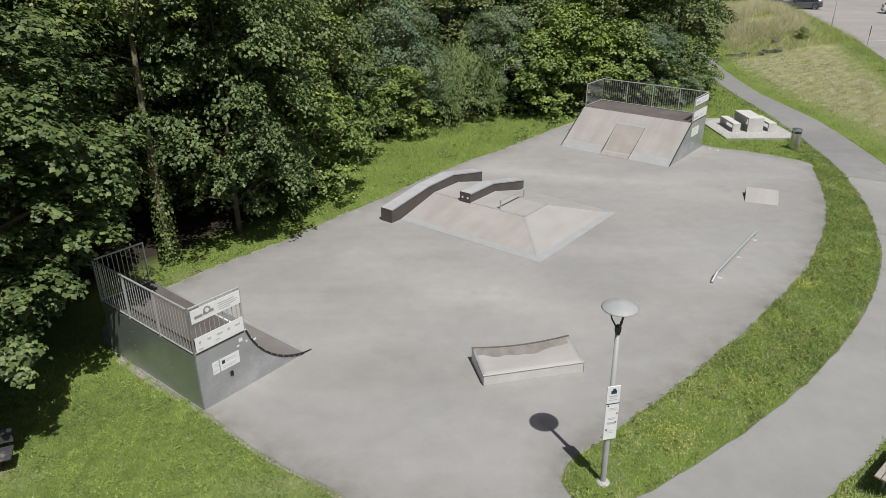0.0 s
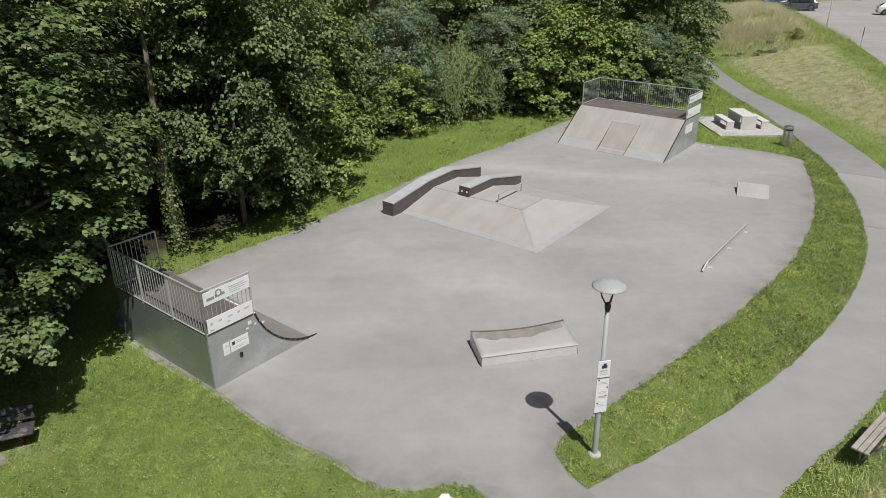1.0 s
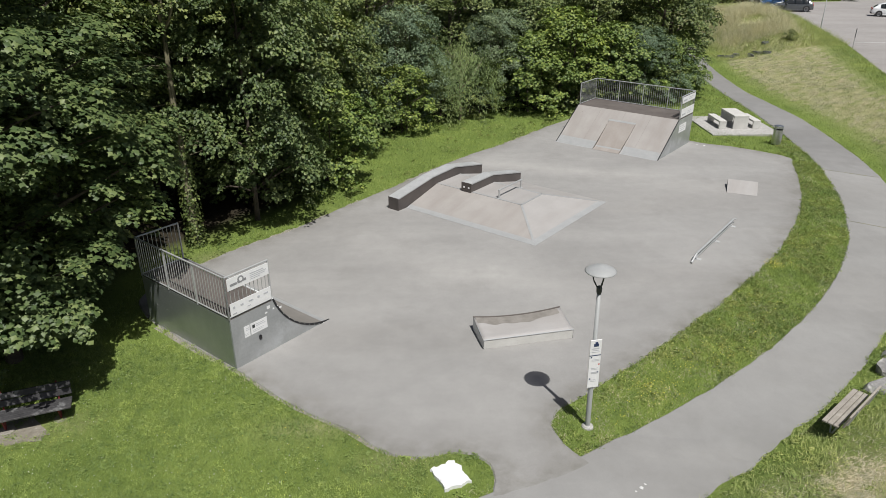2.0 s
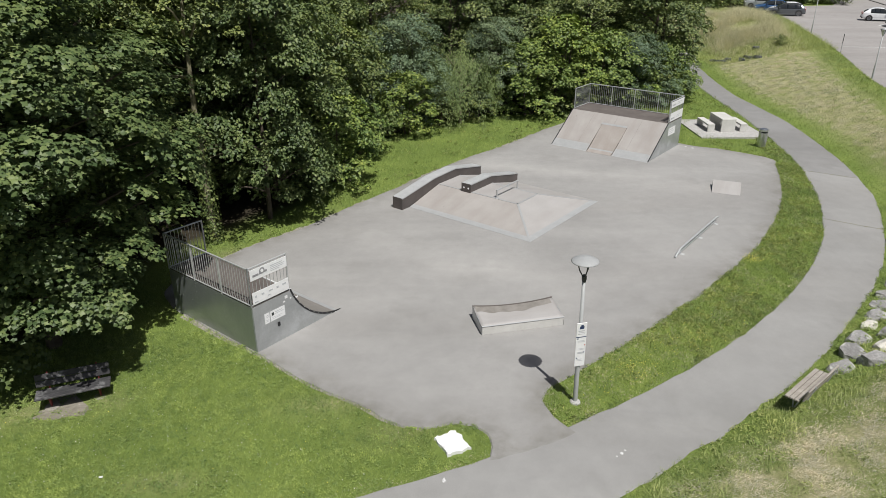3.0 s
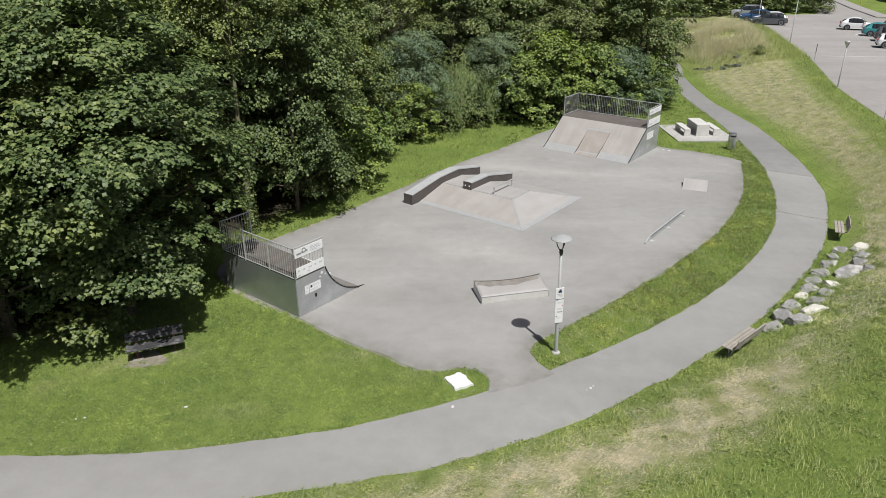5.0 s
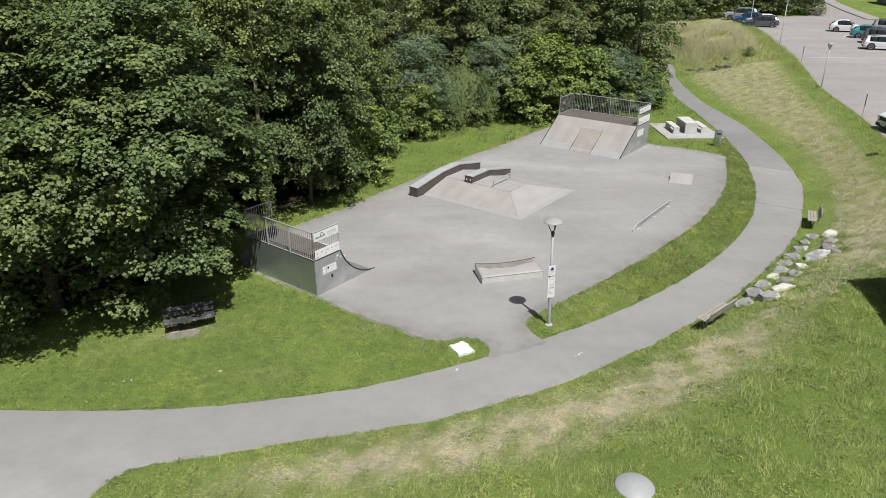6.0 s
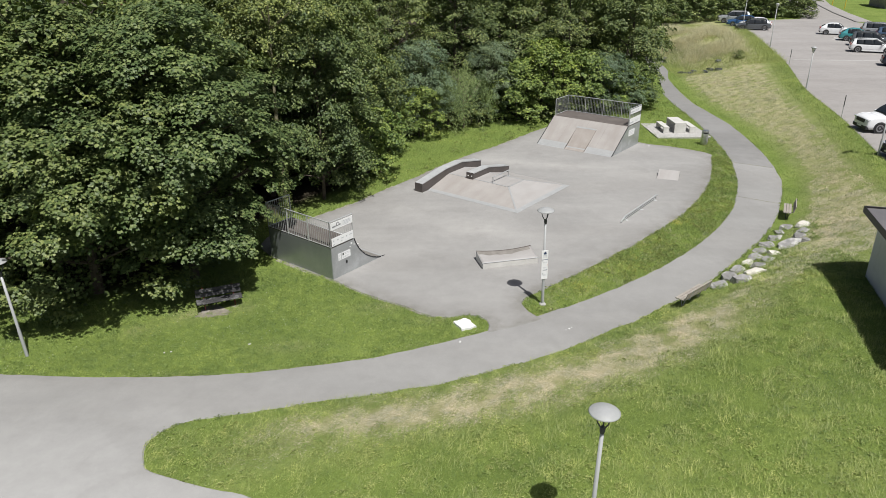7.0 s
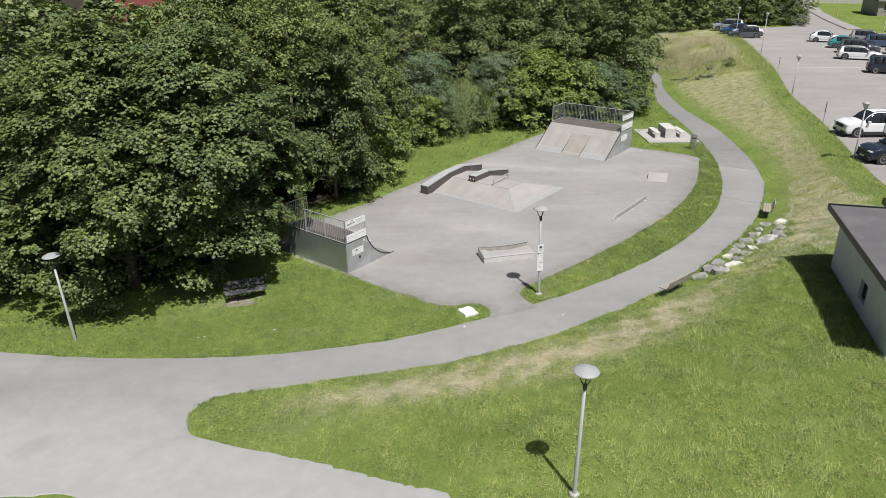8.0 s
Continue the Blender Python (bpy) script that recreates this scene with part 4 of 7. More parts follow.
def ledge_block(name, label, m, line, foot, width):
    """A grind ledge: dark sides under a pale steel-edged top, along a line of (u, height)."""
    t = thing(name, m, label, "grind ledge")
    for k in range(len(line) - 1):
        (a, za), (c, zc) = line[k], line[k + 1]
        (_, fa), (_, fc) = foot[k], foot[k + 1]
        part("side_board", prism(bmesh.new(), [(a, fa), (c, fc), (c, zc - 0.02), (a, za - 0.02)], 0.02, width - 0.02), "phenol", t)
        part("top_plate", sheet(bmesh.new(), [(a, za), (c, zc)], 0.0, width, 0.024), "top_sheet", t, "pale galvanised top plate")
        for y in (-0.004, width - 0.036):
            part("edge_rail", sheet(bmesh.new(), [(a, za + 0.004), (c, zc + 0.004)], y, y + 0.04, 0.04), "tube", t)
    a, z = line[0]
    part("end_plate", new_box((a - 0.012, 0.0, foot[0][1]), (a + 0.004, width, z + 0.002)), "phenol", t)
    return t


def funbox():
    H, U1, U2, U3, V1, V2 = 0.55, 2.05, 3.62, 5.67, 1.9, 6.1
    f = thing("funbox", park(0, 0), "low pyramid funbox with worn grey boards and steel plates", "skate ramp")

    def slab(name, corners, material, label=""):
        bm = bmesh.new()
        top = [bm.verts.new(c) for c in corners]
        low = [bm.verts.new((c[0], c[1], c[2] - 0.034)) for c in corners]
        bm.faces.new(top)
        bm.faces.new(low[::-1])
        n = len(top)
        for k in range(n):
            bm.faces.new((top[k], low[k], low[(k + 1) % n], top[(k + 1) % n]))
        bmesh.ops.recalc_face_normals(bm, faces=bm.faces)
        part(name, bm, material, f, label)

    g = 0.036
    slab("front_face", [(0, 0, g), (0, V2, g), (U1, V2, H), (U1, V1, H)], "ply", "worn brownish front bank")
    slab("side_face", [(0, 0, g), (U1, V1, H), (U2, V1, H), (U3, 0, g)], "ply_grey", "pale grey side bank")
    slab("back_face", [(U3, 0, g), (U2, V1, H), (U2, V2, H), (U3, V2, g)], "ply_grey")
    slab("top_deck", [(U1, V1, H), (U1, V2, H), (U2, V2, H), (U2, V1, H)], "ply_grey", "level grey deck")
    w, l = 0.42, 0.004
    s = H / U1

    def strip(name, pts):
        slab(name, [(x, y, z + l) for x, y, z in pts], "plate", "blue grey steel foot plate" if name == "foot_plate" else "")

    def lerp(a, b, t):
        return tuple(p + (q - p) * t for p, q in zip(a, b))
    A, B, C, D, E = (0, 0, g), (U1, V1, H), (0, V2, g), (U1, V2, H), (U3, 0, g)
    F = (U2, V1, H)
    strip("foot_plate", [A, C, lerp(C, D, 0.13), lerp(A, B, 0.13)])
    strip("foot_plate", [A, lerp(A, B, 0.13), lerp(E, F, 0.13), E])
    n = Vector((-1.0, 1.0, 0)).normalized() * 0.05
    for a, b in ((A, B), (E, F)):
        m = Vector(b) - Vector(a)
        side = Vector((m.y, -m.x, 0)).normalized() * 0.045
        p, q = Vector(a) + m * 0.1, Vector(b)
        strip("hip_plate", [tuple(p + side), tuple(q + side), tuple(q - side), tuple(p - side)])
    strip("ridge_plate", [(U1 - 0.04, V1, H), (U1 - 0.04, V2, H), (U1 + 0.05, V2, H), (U1 + 0.05, V1, H)])
    strip("ridge_plate", [(U1, V1 - 0.04, H), (U1, V1 + 0.05, H), (U2, V1 + 0.05, H), (U2, V1 - 0.04, H)])
    strip("ridge_plate", [(U2 - 0.05, V1, H), (U2 - 0.05, V2, H), (U2 + 0.04, V2, H), (U2 + 0.04, V1, H)])
    ledge_block("long_ledge", "long bent grind ledge with dark board sides over the funbox", park(0, 6.1), [(-0.45, 0.55), (1.75, 0.90), (3.3, 0.96), (5.35, 0.58)], [(-0.4, 0.034), (1.75, 0.034), (3.3, 0.034), (5.35, 0.034)], 0.54)
    short = ledge_block("short_ledge", "short dark grind ledge standing on the funbox deck", park(0, 4.25), [(1.95, 0.92), (3.5, 0.93), (5.75, 0.46)], [(1.95, 0.55), (3.5, 0.50), (5.75, 0.034)], 0.5)
    for y in (0.13, 0.37):
        part("bolt_cap", lathe(bmesh.new(), [(0, 0.012), (0.04, 0.008), (0.045, 0)], 10), "white", short, "white round bolt cap", m=pose(1.936, y, 0.72, 0, -90, 0))
    r = thing("funbox_rail", park(2.12, 3.0, H), "low grey steel grind rail on the funbox deck", "grind rail")
    bm = bmesh.new()
    box(bm, (-0.05, -0.03, 0.32), (1.66, 0.03, 0.37), 0.006)
    part("rail_bar", bm, "tube", r)
    for x in (0.0, 1.6):
        part("post", new_box((x - 0.022, -0.022, 0.0), (x + 0.022, 0.022, 0.32)), "tube", r)
        part("foot_plate", new_box((x - 0.07, -0.07, 0.0), (x + 0.07, 0.07, 0.012)), "tube", r)


def flat_rail():
    r = thing("grind_rail", park(2.0, -4.92), "low straight steel grind rail bolted to the asphalt", "grind rail")
    bm = bmesh.new()
    rod(bm, (0.42, 0, 0.27), (4.35, 0, 0.27), 0.04, seg=12)
    rod(bm, (0.42, 0, 0.27), (0.0, 0, 0.07), 0.04, seg=12)
    rod(bm, (4.35, 0, 0.27), (4.62, 0, 0.20), 0.04, seg=12)
    part("rail_bar", bm, "tube", r, smooth=False)
    part("rail_bar", new_rod((0.35, 0.0, 0.12), (4.25, 0.0, 0.12), 0.02), "tube", r)
    for x in (0.5, 2.4, 4.2):
        part("post", new_rod((x, 0, 0.03), (x, 0, 0.26), 0.022), "tube", r)
        part("foot_plate", new_box((x - 0.08, -0.15, 0.034), (x + 0.08, 0.15, 0.046)), "top_sheet", r)


def curved_pad():
    """A low slanting bank, its surface hollowed lengthwise, steel-framed."""
    w, d = 2.57, 1.05
    ends = [(-6.58, -2.33), (-4.58, -3.94)]
    a, b = CORNER + U * ends[0][0] + V * ends[0][1], CORNER + U * ends[1][0] + V * ends[1][1]
    ang = math.degrees(math.atan2(b.y - a.y, b.x - a.x))
    p = thing("low_bank", pose(a.x, a.y, 0.034, 0, 0, ang) @ pose(0, -0.16, 0), "low slanted bank with hollowed worn top and steel edges", "skate ramp")
    N, K = 16, 6
    bm = bmesh.new()
    grid = []
    for i in range(N + 1):
        x = w * i / N
        sag = 1 - 4 * (i / N - 0.5) ** 2
        row = []
        for j in range(K + 1):
            t = j / K
            y = d * t
            z = 0.275 + (0.14 - 0.10 * sag) * t ** 1.3
            row.append(bm.verts.new((x, y, z)))
        grid.append(row)
    for i in range(N):
        for j in range(K):
            bm.faces.new((grid[i][j], grid[i + 1][j], grid[i + 1][j + 1], grid[i][j + 1]))
    bmesh.ops.recalc_face_normals(bm, faces=bm.faces)
    r = bmesh.ops.extrude_face_region(bm, geom=bm.faces[:])
    for v in r["geom"]:
        if isinstance(v, bmesh.types.BMVert):
            v.co.z -= 0.03
    bmesh.ops.recalc_face_normals(bm, faces=bm.faces)
    part("riding_surface", bm, "ply_grey", p, "worn pale riding board with brown upper edge", True)
    part("front_panel", new_box((0, 0.0, 0), (w, 0.03, 0.27), 0.004), "concrete", p, "pale grey front panel")
    part("front_edge", new_rod((0, 0.01, 0.275), (w, 0.01, 0.275), 0.02), "tube", p)
    for x in (0.0, w - 0.02):
        part("side_panel", prism(bmesh.new(), [(0, 0), (d, 0), (d, 0.40), (0, 0.265)], 0, 0.02), "galv", p, m=pose(x + 0.02, 0, 0, 0, 0, 90))
    edge = [(w * i / N, 0.275 + (0.14 - 0.10 * (1 - 4 * (i / N - 0.5) ** 2))) for i in range(N + 1)]
    bm = bmesh.new()
    pairs = []
    for i in range(49):
        q = i / 48
        x, sag = w * (0.02 + 0.94 * q), 1 - 4 * (0.02 + 0.94 * q - 0.5) ** 2
        t0 = 0.72 + 0.08 * noise.noise(Vector((q * 7, 0.4, 0))) - 0.1 * math.sin(3.1 * q)
        pairs.append([bm.verts.new((x, d * t, 0.279 + (0.14 - 0.10 * sag) * t ** 1.3)) for t in (t0, 0.97)])
    for e0, e1 in zip(pairs, pairs[1:]):
        bm.faces.new((e0[0], e1[0], e1[1], e0[1]))
    part("worn_strip", bm, "worn_brown", p, "grey brown worn strip along the upper edge", True)
    part("back_panel", prism(bmesh.new(), [(0, 0)] + edge + [(w, 0)], d - 0.01, d + 0.01), "galv", p)
    part("back_edge", sheet(bmesh.new(), [(x, z + 0.012) for x, z in edge], d - 0.03, d + 0.02, 0.02), "deck", p)


def wedge_ramp():
    m = pose(12.07, 25.99, 0, 0, 0, 68)
    w = thing("wedge_ramp", m, "small pale wedge ramp lying on the asphalt", "skate ramp")
    part("ramp_surface", sheet(bmesh.new(), [(0.0, 0.04), (0.15, 0.08), (1.08, 0.32)], -1.22, 0.0, 0.02), "ply_grey", w, "pale worn riding board")
    part("back_panel", new_box((1.05, -1.22, 0.0), (1.07, 0.0, 0.3)), "galv", w)
    for y in (-1.21, -0.01):
        part("side_panel", prism(bmesh.new(), [(0.05, 0.0), (1.06, 0.0), (1.06, 0.295), (0.15, 0.055)], y, y + 0.02), "charcoal", w)


quarter_pipe()
bank_ramp()
funbox()
flat_rail()
curved_pad()
wedge_ramp()

# ---- lamps, seats, stones ----
def park_lamp(x, y, label, height=3.75, turn=0.0, board=False, lean=0.0, footing=True):
    z = land_at(x, y)
    t = thing("street_lamp", pose(x, y, z) @ pose(0, 0, 0, 0, lean, 0) @ pose(0, 0, 0, 0, 0, turn), label, "street lamp", "park lamps")
    if footing:
        part("footing", lathe(bmesh.new(), [(0.0, 0.08), (0.10, 0.075), (0.135, 0.045), (0.145, -0.1)], 14), "gravel", t, "round weathered concrete footing")
    part("post", lathe(bmesh.new(), [(0.058, 0.0), (0.058, height * 0.28), (0.05, height * 0.3), (0.042, height - 0.5), (0.0, height - 0.5)], 12), "lampgrey", t, smooth=True)
    part("collar", lathe(bmesh.new(), [(0.045, height - 0.56), (0.058, height - 0.5), (0.06, height - 0.42), (0.03, height - 0.38), (0, height - 0.38)], 12), "charcoal", t)
    for k in range(3):
        a = 2 * math.pi * k / 3 + 0.5
        c, s = math.cos(a), math.sin(a)
        bm = bmesh.new()
        rod(bm, (0.03 * c, 0.03 * s, height - 0.44), (0.12 * c, 0.12 * s, height - 0.28), 0.016, seg=6)
        rod(bm, (0.12 * c, 0.12 * s, height - 0.28), (0.19 * c, 0.19 * s, height - 0.02), 0.014, seg=6)
        part("arm", bm, "charcoal", t)
    part("lens", lathe(bmesh.new(), [(0, height - 0.09), (0.1, height - 0.085), (0.13, height - 0.02), (0, height - 0.02)], 16), "lens", t)
    part("hood", lathe(bmesh.new(), [(0, height + 0.085), (0.03, height + 0.083), (0.12, height + 0.066), (0.22, height + 0.03), (0.30, height - 0.015), (0.325, height - 0.035), (0.318, height - 0.045), (0.26, height - 0.02), (0, height + 0.0)], 28), "hood", t, "shallow grey frosted hood", True)
    if board:
        b = part("notice_board", new_box((-0.13, -0.085, 1.16), (0.13, -0.065, 2.37), 0.004), "white", t, "tall white notice board with printed marks")
        right, up = Vector((1, 0, 0)), Vector((0, 0, 1))
        at = Vector((-0.13, -0.087, 1.16))
        bars_of_print(b, [(0.0, 0.82, 0.26, 0.018), (0.08, 1.05, 0.11, 0.07), (0.11, 1.10, 0.06, 0.06)], at, right, up, "navy", 0.003)
        bars_of_print(b, [(0.05, 0.99, 0.16, 0.022), (0.06, 0.95, 0.14, 0.012), (0.04, 0.91, 0.18, 0.01), (0.06, 0.72, 0.16, 0.01), (0.06, 0.69, 0.17, 0.01), (0.06, 0.5, 0.16, 0.01), (0.06, 0.47, 0.14, 0.01), (0.06, 0.36, 0.15, 0.05), (0.06, 0.2, 0.12, 0.01), (0.06, 0.16, 0.14, 0.01)], at, right, up, "ink", 0.003)
        bars_of_print(b, [(0.03, 0.77, 0.03, 0.03), (0.2, 0.38, 0.03, 0.03), (0.03, 0.22, 0.03, 0.03)], at, right, up, "navy", 0.003)
        bars_of_print(b, [(0.215, 0.58, 0.03, 0.03)], at, right, up, "red", 0.003)
        for zz in (1.25, 2.2):
            part("clamp", lathe(bmesh.new(), [(0.066, zz - 0.02), (0.07, zz), (0.066, zz + 0.02)], 10), "tube", t)
    return t


def lot_lamp(x, y, height, label="slim grey street lamp with a lantern at the car park edge"):
    z = land_at(x, y)
    t = thing("street_lamp", pose(x, y, z), label, "street lamp", "car park lamps")
    part("post", lathe(bmesh.new(), [(0.07, 0.0), (0.065, 0.9), (0.045, 1.0), (0.04, height - 0.5), (0, height - 0.5)], 10), "lampgrey", t, smooth=True)
    part("lantern", lathe(bmesh.new(), [(0.05, height - 0.52), (0.09, height - 0.45), (0.19, height - 0.14), (0.0, height - 0.13)], 14), "lens", t, "clear tapered lantern")
    for k in range(4):
        a = math.pi / 2 * k
        part("rib", new_rod((0.06 * math.cos(a), 0.06 * math.sin(a), height - 0.5), (0.2 * math.cos(a), 0.2 * math.sin(a), height - 0.13), 0.012, seg=5), "charcoal", t)
    part("hood", lathe(bmesh.new(), [(0, height), (0.12, height - 0.03), (0.25, height - 0.12), (0.24, height - 0.14), (0, height - 0.125)], 18), "lampgrey", t, "round grey hood", True)


def marker_pole(x, y, h=1.6):
    t = thing("marker_pole", pose(x, y, land_at(x, y)), "thin dark snow marker pole at the car park edge", "marker pole", "marker poles")
    part("pole", new_rod((0, 0, 0), (0, 0, h * 0.55), 0.025, seg=6), "lampgrey", t)
    part("sleeve", new_rod((0, 0, h * 0.5), (0, 0, h), 0.03, seg=8), "charcoal", t)


def plank_bench(x, y, turn, wood, metal, label, length=1.8, z=None, slabs=False, plank=0.14):
    t = thing("bench", pose(x, y, land_at(x, y) if z is None else z, 0, 0, turn), label, "bench", "benches")
    for k in range(3):
        y0 = -0.06 - (plank + 0.015) * k
        part("seat_plank", new_box((-length / 2, y0 - plank, 0.42), (length / 2, y0, 0.465), 0.006), wood, t)
    tilt = pose(0, 0.0, 0.47, -14, 0, 0)
    for k in range(2):
        part("back_plank", new_box((-length / 2, 0.0, 0.03 + 0.175 * k), (length / 2, 0.045, 0.185 + 0.175 * k), 0.006, tilt), wood, t)
    for x0 in (-length * 0.33, length * 0.33):
        bm = bmesh.new()
        rod(bm, (x0, -0.06 - 3 * plank, 0.41), (x0, 0.02, 0.41), 0.02, seg=6)
        rod(bm, (x0, -2.8 * plank, 0.41), (x0, -0.26, 0.03), 0.02, seg=6)
        rod(bm, (x0, -0.10, 0.41), (x0, -0.22, 0.03), 0.02, seg=6)
        rod(bm, (x0, 0.03, 0.40), (x0, 0.15, 0.84), 0.018, seg=6)
        part("leg_frame", bm, metal, t)
        if slabs:
            part("footing", lathe(bmesh.new(), [(0, 0.05), (0.16, 0.045), (0.19, 0.02), (0.2, -0.05)], 12, (x0, -0.24, 0)), "gravel_dirt", t, "round weathered concrete footing")
    return t


def picnic_set():
    ang = 1.5
    x, y = 16.75, 37.6
    tagged(part("gravel_bed", new_box((-1.95, -2.1, -0.1), (1.95, 2.2, 0.03), 0.01), "gravel", m=pose(x, y, 0, 0, 0, ang)), "pale gravel bed under the picnic table", "gravel bed", kind="structure")

    def bridge(name, cx, w, l, h, thick, label, cat):
        t = thing(name, pose(x, y, 0.03, 0, 0, ang) @ pose(cx, 0.0, 0), label, cat)
        part("top", new_box((-w / 2, -l / 2, h - thick), (w / 2, l / 2, h), 0.012), "concrete", t)
        for s in (-1, 1):
            part("leg", new_box((-w / 2 + 0.004, s * (l / 2 - 0.004) - (thick if s > 0 else 0), 0), (w / 2 - 0.004, s * (l / 2 - 0.004) + (thick if s < 0 else 0), h - thick), 0.008), "concrete", t)
    bridge("picnic_table", 0.05, 0.85, 1.9, 0.76, 0.1, "pale cast concrete picnic table", "table")
    bridge("concrete_bench", -0.95, 0.42, 1.8, 0.46, 0.1, "pale cast concrete bench beside the table", "bench")
    bridge("concrete_bench", 1.0, 0.42, 1.8, 0.46, 0.1, "pale cast concrete bench beside the table", "bench")
    b = thing("litter_bin", pose(17.6, 33.75, 0, 0, 0, 20), "round brushed steel litter bin on the grass", "litter bin")
    part("drum", lathe(bmesh.new(), [(0, 0.0), (0.24, 0.0), (0.24, 0.76), (0, 0.76)], 24), "steel", b, smooth=False)
    # the gap is filled by a solid core, its shade given as black
    part("opening", lathe(bmesh.new(), [(0, 0.76), (0.22, 0.76), (0.22, 0.86), (0, 0.86)], 24), "black", b, "black core for the shaded gap under the lid")
    part("lid", lathe(bmesh.new(), [(0.24, 0.85), (0.245, 0.94), (0.18, 0.98), (0, 0.99)], 24), "steel", b)
    for k in range(3):
        a = 2.1 * k + 0.6
        part("lid_stay", new_box((-0.05, -0.245, 0.75), (0.05, -0.23, 0.87), 0, pose(0, 0, 0, 0, 0, math.degrees(a))), "tube", b)


def boulder_mesh(seed, size):
    """A quarried block: a rounded cube hewn by a few planes, with chipped faces."""
    bm = bmesh.new()
    bmesh.ops.create_cube(bm, size=1.8)
    bmesh.ops.subdivide_edges(bm, edges=bm.edges[:], cuts=6, use_grid_fill=True)
    rnd = random.Random(seed)
    cuts = [(Vector((rnd.uniform(-0.25, 0.25), rnd.uniform(-0.25, 0.25), 1)).normalized(), rnd.uniform(0.6, 0.75))]
    for _ in range(9):
        a = rnd.uniform(0, 6.28)
        n = Vector((math.cos(a), math.sin(a), rnd.uniform(-0.1, 0.8))).normalized()
        cuts.append((n, rnd.uniform(0.68, 0.95)))
    for v in bm.verts:
        for n, d in cuts:
            k = v.co.dot(n)
            if k > d:
                v.co -= n * (k - d)
        q = v.co * 2.6 + Vector((seed * 3.1, 0, 0))
        v.co += v.co.normalized() * (0.07 * noise.noise(q) + 0.035 * noise.noise(q * 2.7))
        v.co = Vector((v.co.x * size[0], v.co.y * size[1], v.co.z * size[2]))
    return mesh_of("boulder", bm)


# place, length, depth, height, turn, kind of stone
STONES = [((10.72, 12.02), 0.62, 0.5, 0.36, 35, 0), ((11.49, 12.94), 0.62, 0.5, 0.34, 50, 0), ((12.14, 13.7), 0.58, 0.46, 0.30, 40, 0), ((11.68, 12.06), 0.66, 0.5, 0.40, 15, 0), ((12.6, 12.95), 0.86, 0.5, 0.30, 12, 1),
          ((12.95, 14.6), 0.40, 0.36, 0.30, 60, 1), ((13.05, 13.76), 0.58, 0.4, 0.28, 30, 0), ((13.55, 15.25), 0.72, 0.46, 0.30, 46, 0), ((13.8, 14.57), 0.60, 0.42, 0.28, 30, 0), ((14.04, 15.91), 0.52, 0.44, 0.28, 48, 0),
          ((14.75, 16.66), 0.62, 0.5, 0.30, 52, 0), ((14.43, 15.25), 0.42, 0.34, 0.26, 10, 1), ((15.42, 16.1), 1.0, 0.62, 0.24, 44, 0), ((15.35, 17.4), 0.56, 0.44, 0.28, 55, 0), ((15.93, 18.12), 0.5, 0.4, 0.26, 60, 0),
          ((16.66, 18.78), 0.66, 0.42, 0.22, 48, 0), ((17.3, 18.5), 0.66, 0.5, 0.34, 20, 1), ((16.85, 17.62), 0.6, 0.4, 0.24, 35, 0), ((16.35, 16.95), 0.58, 0.44, 0.26, 25, 0), ((16.25, 16.15), 0.36, 0.3, 0.18, 60, 0)]


def boulders():
    for k, ((x, y), l, d, h, turn, white) in enumerate(STONES):
        me = boulder_mesh(31 + k, (l * 0.72, d * 0.74, h * 0.70))
        me.materials.append(M["rock_white" if white else "rock"])
        ob = new("boulder", me)
        ob.matrix_basis = pose(x, y, land_at(x, y) + h * 0.06, 5 * math.sin(3 * k), 6 * math.cos(5 * k), turn)
        tagged(ob, "pale quartz boulder in the dry stone edging" if white else "grey broken boulder in the dry stone edging", "boulder", "edging boulders")
    for k, (x, y) in enumerate(((25.0, 68.5), (25.5, 69.8), (24.9, 70.6), (24.8, 61.6), (25.5, 61.0), (26.1, 61.3), (27.0, 60.2), (27.6, 60.7), (28.2, 60.0), (29.0, 62.4))):
        me = boulder_mesh(90 + k, (0.5 + 0.12 * math.sin(2 * k), 0.36, 0.34))
        me.materials.append(M["dark_rock"])
        ob = new("boulder", me)
        ob.matrix_basis = pose(x, y, land_at(x, y) - 0.04, 0, 0, 40 * k)
        tagged(ob, "dark mossy boulder at the foot of the mound", "boulder", "mound boulders")


def white_slab():
    bm = bmesh.new()
    box(bm, (-0.28, -0.34, 0.0), (0.28, 0.34, 0.1), 0.0)
    bmesh.ops.subdivide_edges(bm, edges=[e for e in bm.edges if e.calc_length() > 0.3], cuts=9, use_grid_fill=True)
    for v in bm.verts:
        n = noise.noise_vector(Vector((v.co.x * 9, v.co.y * 9, 0)))
        v.co += Vector((n.x, n.y, 0)) * 0.09
    tagged(part("painted_slab", bm, "white", m=pose(0.0, 8.9, -0.03, 0, 0, 28)), "white painted concrete slab set in the grass", "slab")


